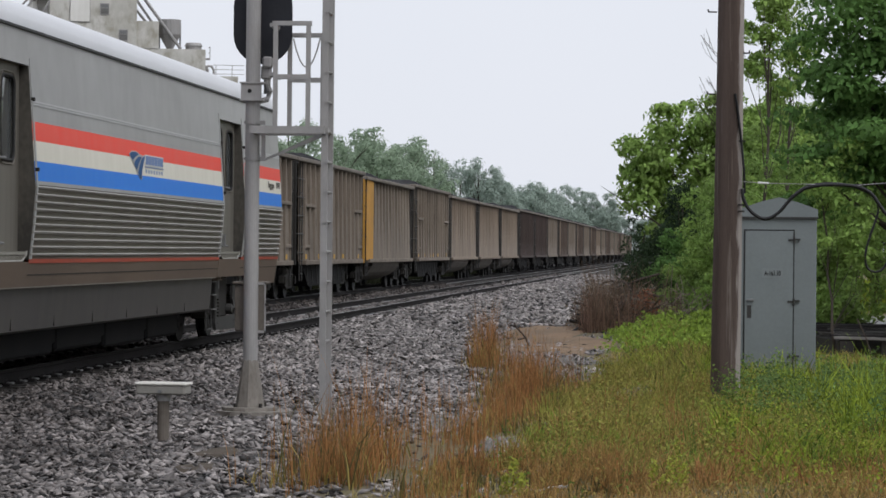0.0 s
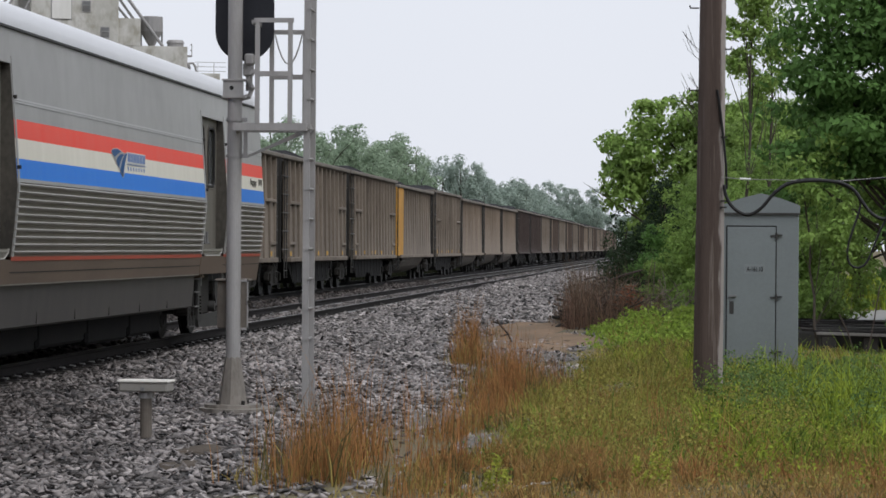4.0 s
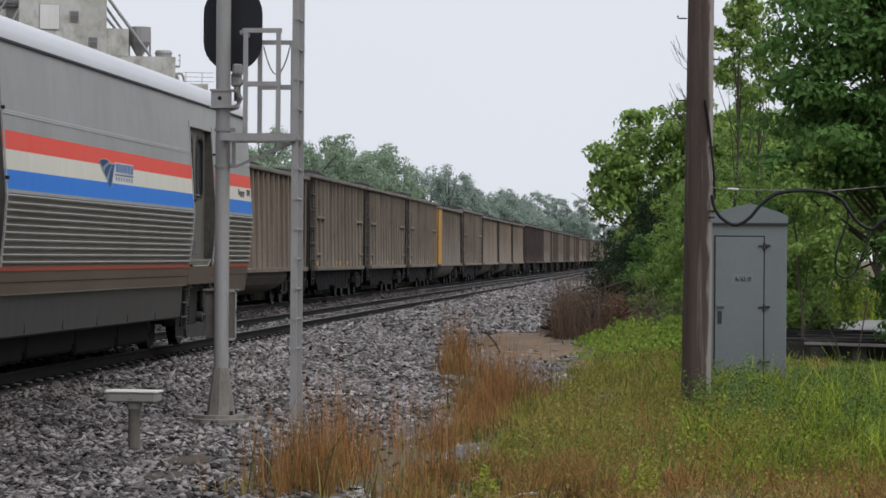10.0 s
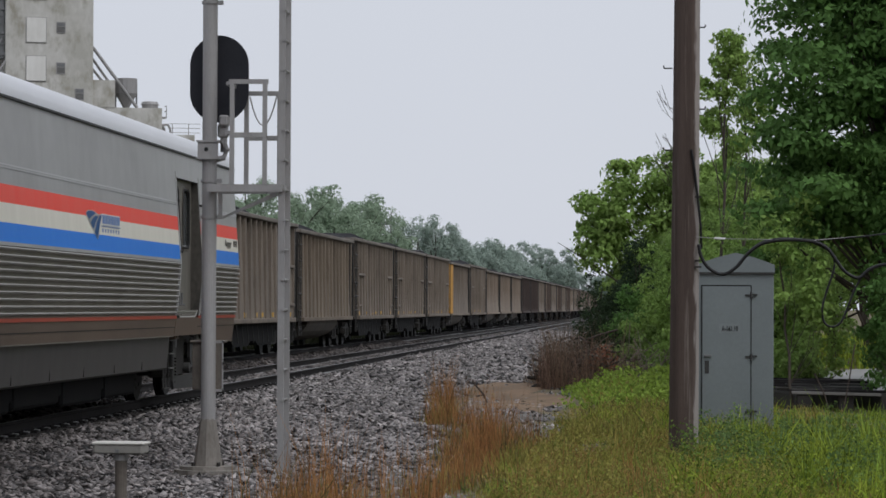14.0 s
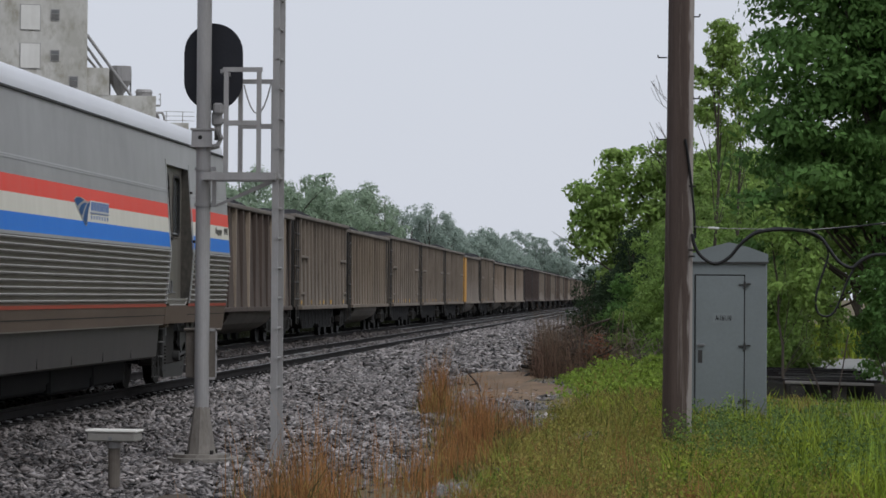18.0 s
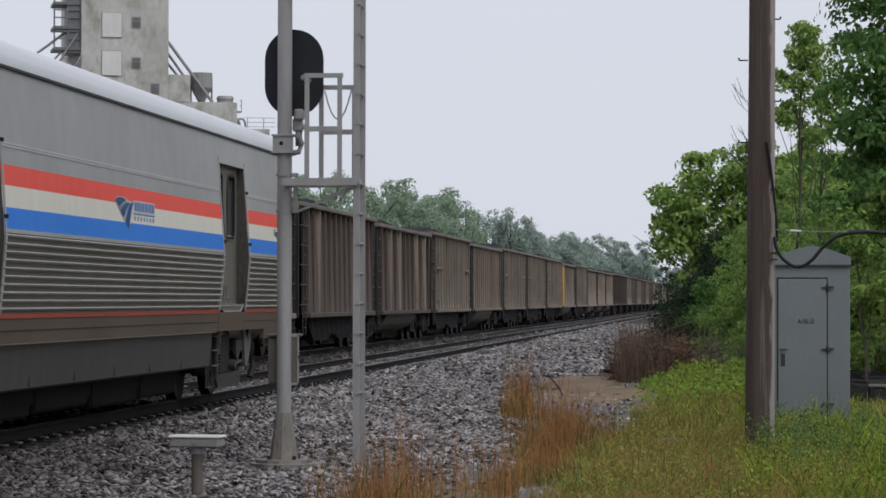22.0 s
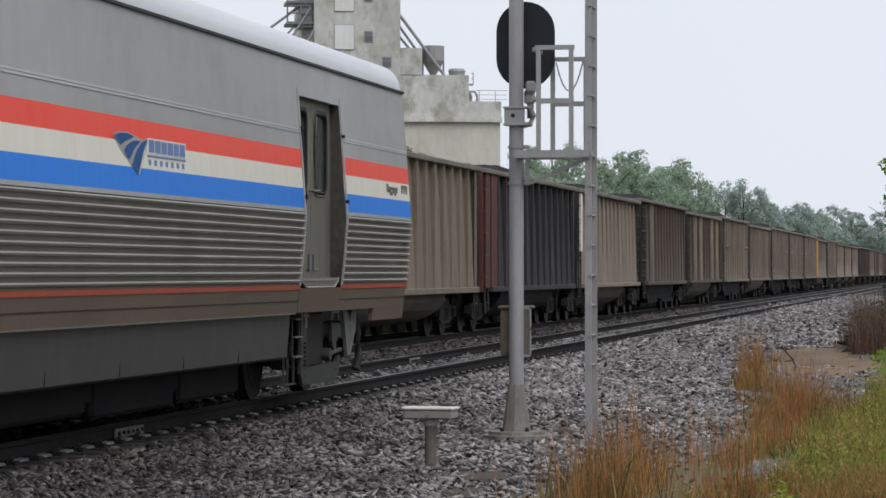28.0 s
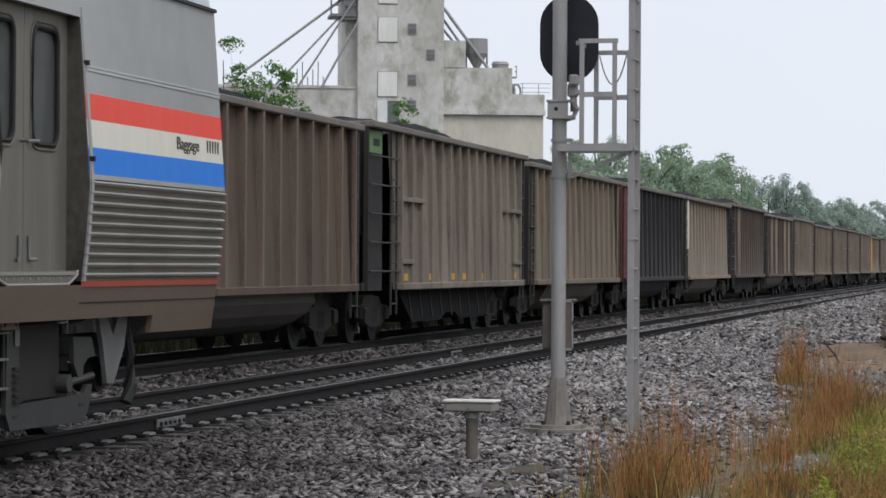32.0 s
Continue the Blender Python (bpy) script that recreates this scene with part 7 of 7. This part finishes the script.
    ob = quads("bushy_weeds", leaf_quads(rng, cc, 0.026, np.array([0.06, 0.06, 0.012])), leaf_weed)
    tagged(ob, "bushy dull green weeds round the pole", "weeds", kind="stuff")
    # taller leafy stalks round pole and case
    k = 110
    x, y = rng.uniform(0.2, 3.0, k), rng.uniform(23, 36, k)
    h = rng.uniform(0.25, 0.62, k)
    for material, part_of in ((grass_mid, slice(0, 80)), (leaf_mid, slice(80, k))):
        c = np.stack([x[part_of], y[part_of], ground_z(x[part_of], y[part_of])], 1)
        cc = np.repeat(c, 46, 0)
        cc[:, 2] += np.repeat(h[part_of], 46) * rng.uniform(0.15, 1.0, len(cc))
        ob = quads("leafy_stalks", leaf_quads(rng, cc, 0.024, np.array([0.055, 0.055, 0.015])), material)
        tagged(ob, "leafy green weed stalks in grass", "weeds", kind="stuff")


def litter():
    """A crumpled white scrap, two folded flaps."""
    x, y = -0.985, 19.3
    t = thing("litter", pose(x, y, on(x, y) + 0.05, 4, -6, 20), "crumpled scrap of white plastic litter in dry grass", "litter")
    bm = bmesh.new()
    rng = random.Random(5)
    v = [[bm.verts.new((-0.10 + 0.04 * i, -0.03 + 0.03 * j, rng.uniform(0.0, 0.035))) for i in range(6)] for j in range(3)]
    for j in range(2):
        for i in range(5):
            bm.faces.new((v[j][i], v[j][i + 1], v[j + 1][i + 1], v[j + 1][i]))
    bmesh.ops.solidify(bm, geom=bm.faces, thickness=0.004)
    part("sheet", bm, sign_white, t)


def brush_heap():
    rng = random.Random(17)
    x, y = -1.66, 59.5
    h = thing("brush_heap", pose(x, y, on(x, y)), "heap of dead brown branches and dry brush", "brush heap")
    bm = bmesh.new()
    for k in range(150):
        a, r = rng.uniform(0, 6.28), rng.uniform(0, 1.0)
        p = Vector((0.15 + math.cos(a) * r * 0.9, math.sin(a) * r * 1.3, 0.02 + 1.05 * (1 - r) * rng.uniform(0.2, 1)))
        d = Vector((rng.uniform(-1, 1), rng.uniform(-1, 1), rng.uniform(-0.15, 0.5))).normalized() * rng.uniform(0.3, 0.9)
        m = p + d * 0.5 + Vector((0, 0, rng.uniform(0, 0.15)))
        e = p + d
        e.z, m.z = max(e.z, 0.02), max(m.z, 0.02)
        tube(bm, [p, m, e], rng.uniform(0.008, 0.028), 5)
    tagged(part("brushwood", bm, twig, h, "tangled dead branches"), kind="stuff")
    bm = bmesh.new()
    for k in range(46):
        p = Vector((rng.uniform(-0.75, 0.5), rng.uniform(-1.2, 0.2), rng.uniform(0.02, 0.3)))
        d = Vector((rng.uniform(-1, 1), rng.uniform(-0.6, 0.6), rng.uniform(-0.1, 0.6))).normalized() * rng.uniform(0.2, 0.6)
        e = p + d
        e.z = max(e.z, 0.02)
        tube(bm, [p, p.lerp(e, 0.5) + Vector((0, 0, 0.05)), e], rng.uniform(0.02, 0.045), 6)
    tagged(part("charred_brushwood", bm, iron_dark, h, "near-black thick branch stubs"), kind="stuff")
    bm = bmesh.new()
    for k in range(60):
        p = Vector((rng.uniform(-0.7, 1.9), rng.uniform(-1.3, 0.6), rng.uniform(0.1, 0.75)))
        d = Vector((rng.uniform(-1, 1), rng.uniform(-0.6, 0.6), rng.uniform(-0.3, 0.8))).normalized() * rng.uniform(0.3, 0.8)
        tube(bm, [p, p + d * 0.5 + Vector((0, 0, rng.uniform(-0.06, 0.1))), p + d], rng.uniform(0.004, 0.011), 5)
    tagged(part("bare_brushwood", bm, twig_pale, h, "pale barkless branches"), kind="stuff")
    g = np.random.default_rng(9)
    for name, cx, cy, rx, ry, rz, n, m, lab in (("dead_leaves", -0.2, 0, 0.95, 1.1, 1.0, 2600, twig_leaf, "grey-brown dead leaves"), ("rusty_needles", 0.55, -0.5, 0.40, 0.45, 0.86, 1500, leaf_mat("rusty_dead_needles", (0.26, 0.10, 0.055), (0.17, 0.075, 0.045)), "rust-red dead conifer needles")):
        d = g.normal(0, 1, (n, 3))
        d /= np.linalg.norm(d, axis=1)[:, None]
        c = np.array([cx, cy, 0.1]) + d * g.uniform(0.5, 1, (n, 1)) * np.array([rx, ry, rz])
        c = c[c[:, 2] > 0.03]
        tagged(quads(name, leaf_quads(g, c, 0.045, 0.05), m, h), lab)
    lg = thing("fallen_log", pose(0.15, 63, on(0.15, 63) + 0.16, 0, 0, 20), "dark fallen log by the brush", "log")
    bm = tube(bmesh.new(), [(-0.9, 0, 0), (-0.3, 0.05, 0.1), (0.3, 0, 0.16), (0.9, -0.05, 0.2)], 0.16, 10)
    part("trunk", bm, bark, lg)
    st = thing("dead_branch", pose(-3.0, 50.0, on(-3.0, 50) + 0.01), "bent dark dead branch on mud", "branch")
    part("stem", tube(bmesh.new(), [(0, 0, 0.0), (-0.06, 0, 0.16), (-0.22, 0, 0.34), (-0.27, 0, 0.42)], 0.018, 6), twig, st)
    part("fork", tube(bmesh.new(), [(-0.06, 0, 0.16), (-0.20, 0.02, 0.13)], 0.012, 5), twig, st)


far_trees()
near_trees()
all_grass()
leafy_weeds()
litter()
brush_heap()
lay_ties(near_track, far_track)


# ---- what moves ----
def wheels_of(car):
    return [q for q in car.children_recursive if q.name.startswith("wheelset")]


def degrees_of(way, r):
    """Turn of a wheel that has rolled that far."""
    return math.degrees(way / r)


def motions():
    times = [0, 0.1, 0.2, 0.5] + [k * 0.5 for k in range(2, 63)] + [31.5, 31.8, 31.9, 32]
    for i, car in coal_cars.items():
        walk(car, [(t, pose(FAR_TRACK, train_at(t) - PITCH * i, 0)) for t in times])
    # wheels of the cars that pass nearest roll with their cars
    fine = [k * 0.1 for k in range(321)]
    for i in (8, 9, 10, 11, 12):
        for w in wheels_of(coal_cars[i]):
            home = w.matrix_basis.translation.copy()
            walk(w, [(t, pose(home.x, home.y, home.z, -degrees_of(4.17 * t, 0.46))) for t in fine])
    # the baggage car stands, then draws off towards the camera
    rolling = (
        (0, 42.13), (8, 42.13), (15, 42.13), (16, 42.12), (16.5, 42.11), (17, 42.06), (17.5, 41.94), (18, 41.79), (18.5, 41.62), (19, 41.43), (19.5, 41.20),
        (20, 40.93), (20.5, 40.62), (21, 40.28), (21.5, 39.88), (22, 39.43), (22.5, 38.95), (23, 38.42), (23.5, 37.84), (24, 37.20), (24.5, 36.52),
        (25.5, 34.97), (26.5, 33.24), (27, 32.30), (27.5, 31.28), (28, 30.17), (28.5, 29.03), (29, 27.83), (29.5, 26.58), (30, 25.29), (30.5, 23.92),
        (31, 22.46), (31.5, 20.92), (31.8, 19.95), (31.9, 19.62), (32, 19.29))
    walk(baggage, [(t, pose(NEAR_TRACK, y, 0)) for t, y in rolling])
    ts, ys = [r[0] for r in rolling], [r[1] for r in rolling]
    for w in wheels_of(baggage):
        home = w.matrix_basis.translation.copy()
        walk(w, [(t, pose(home.x, home.y, home.z, degrees_of(42.13 - float(np.interp(t, ts, ys)), 0.457))) for t in fine])


motions()
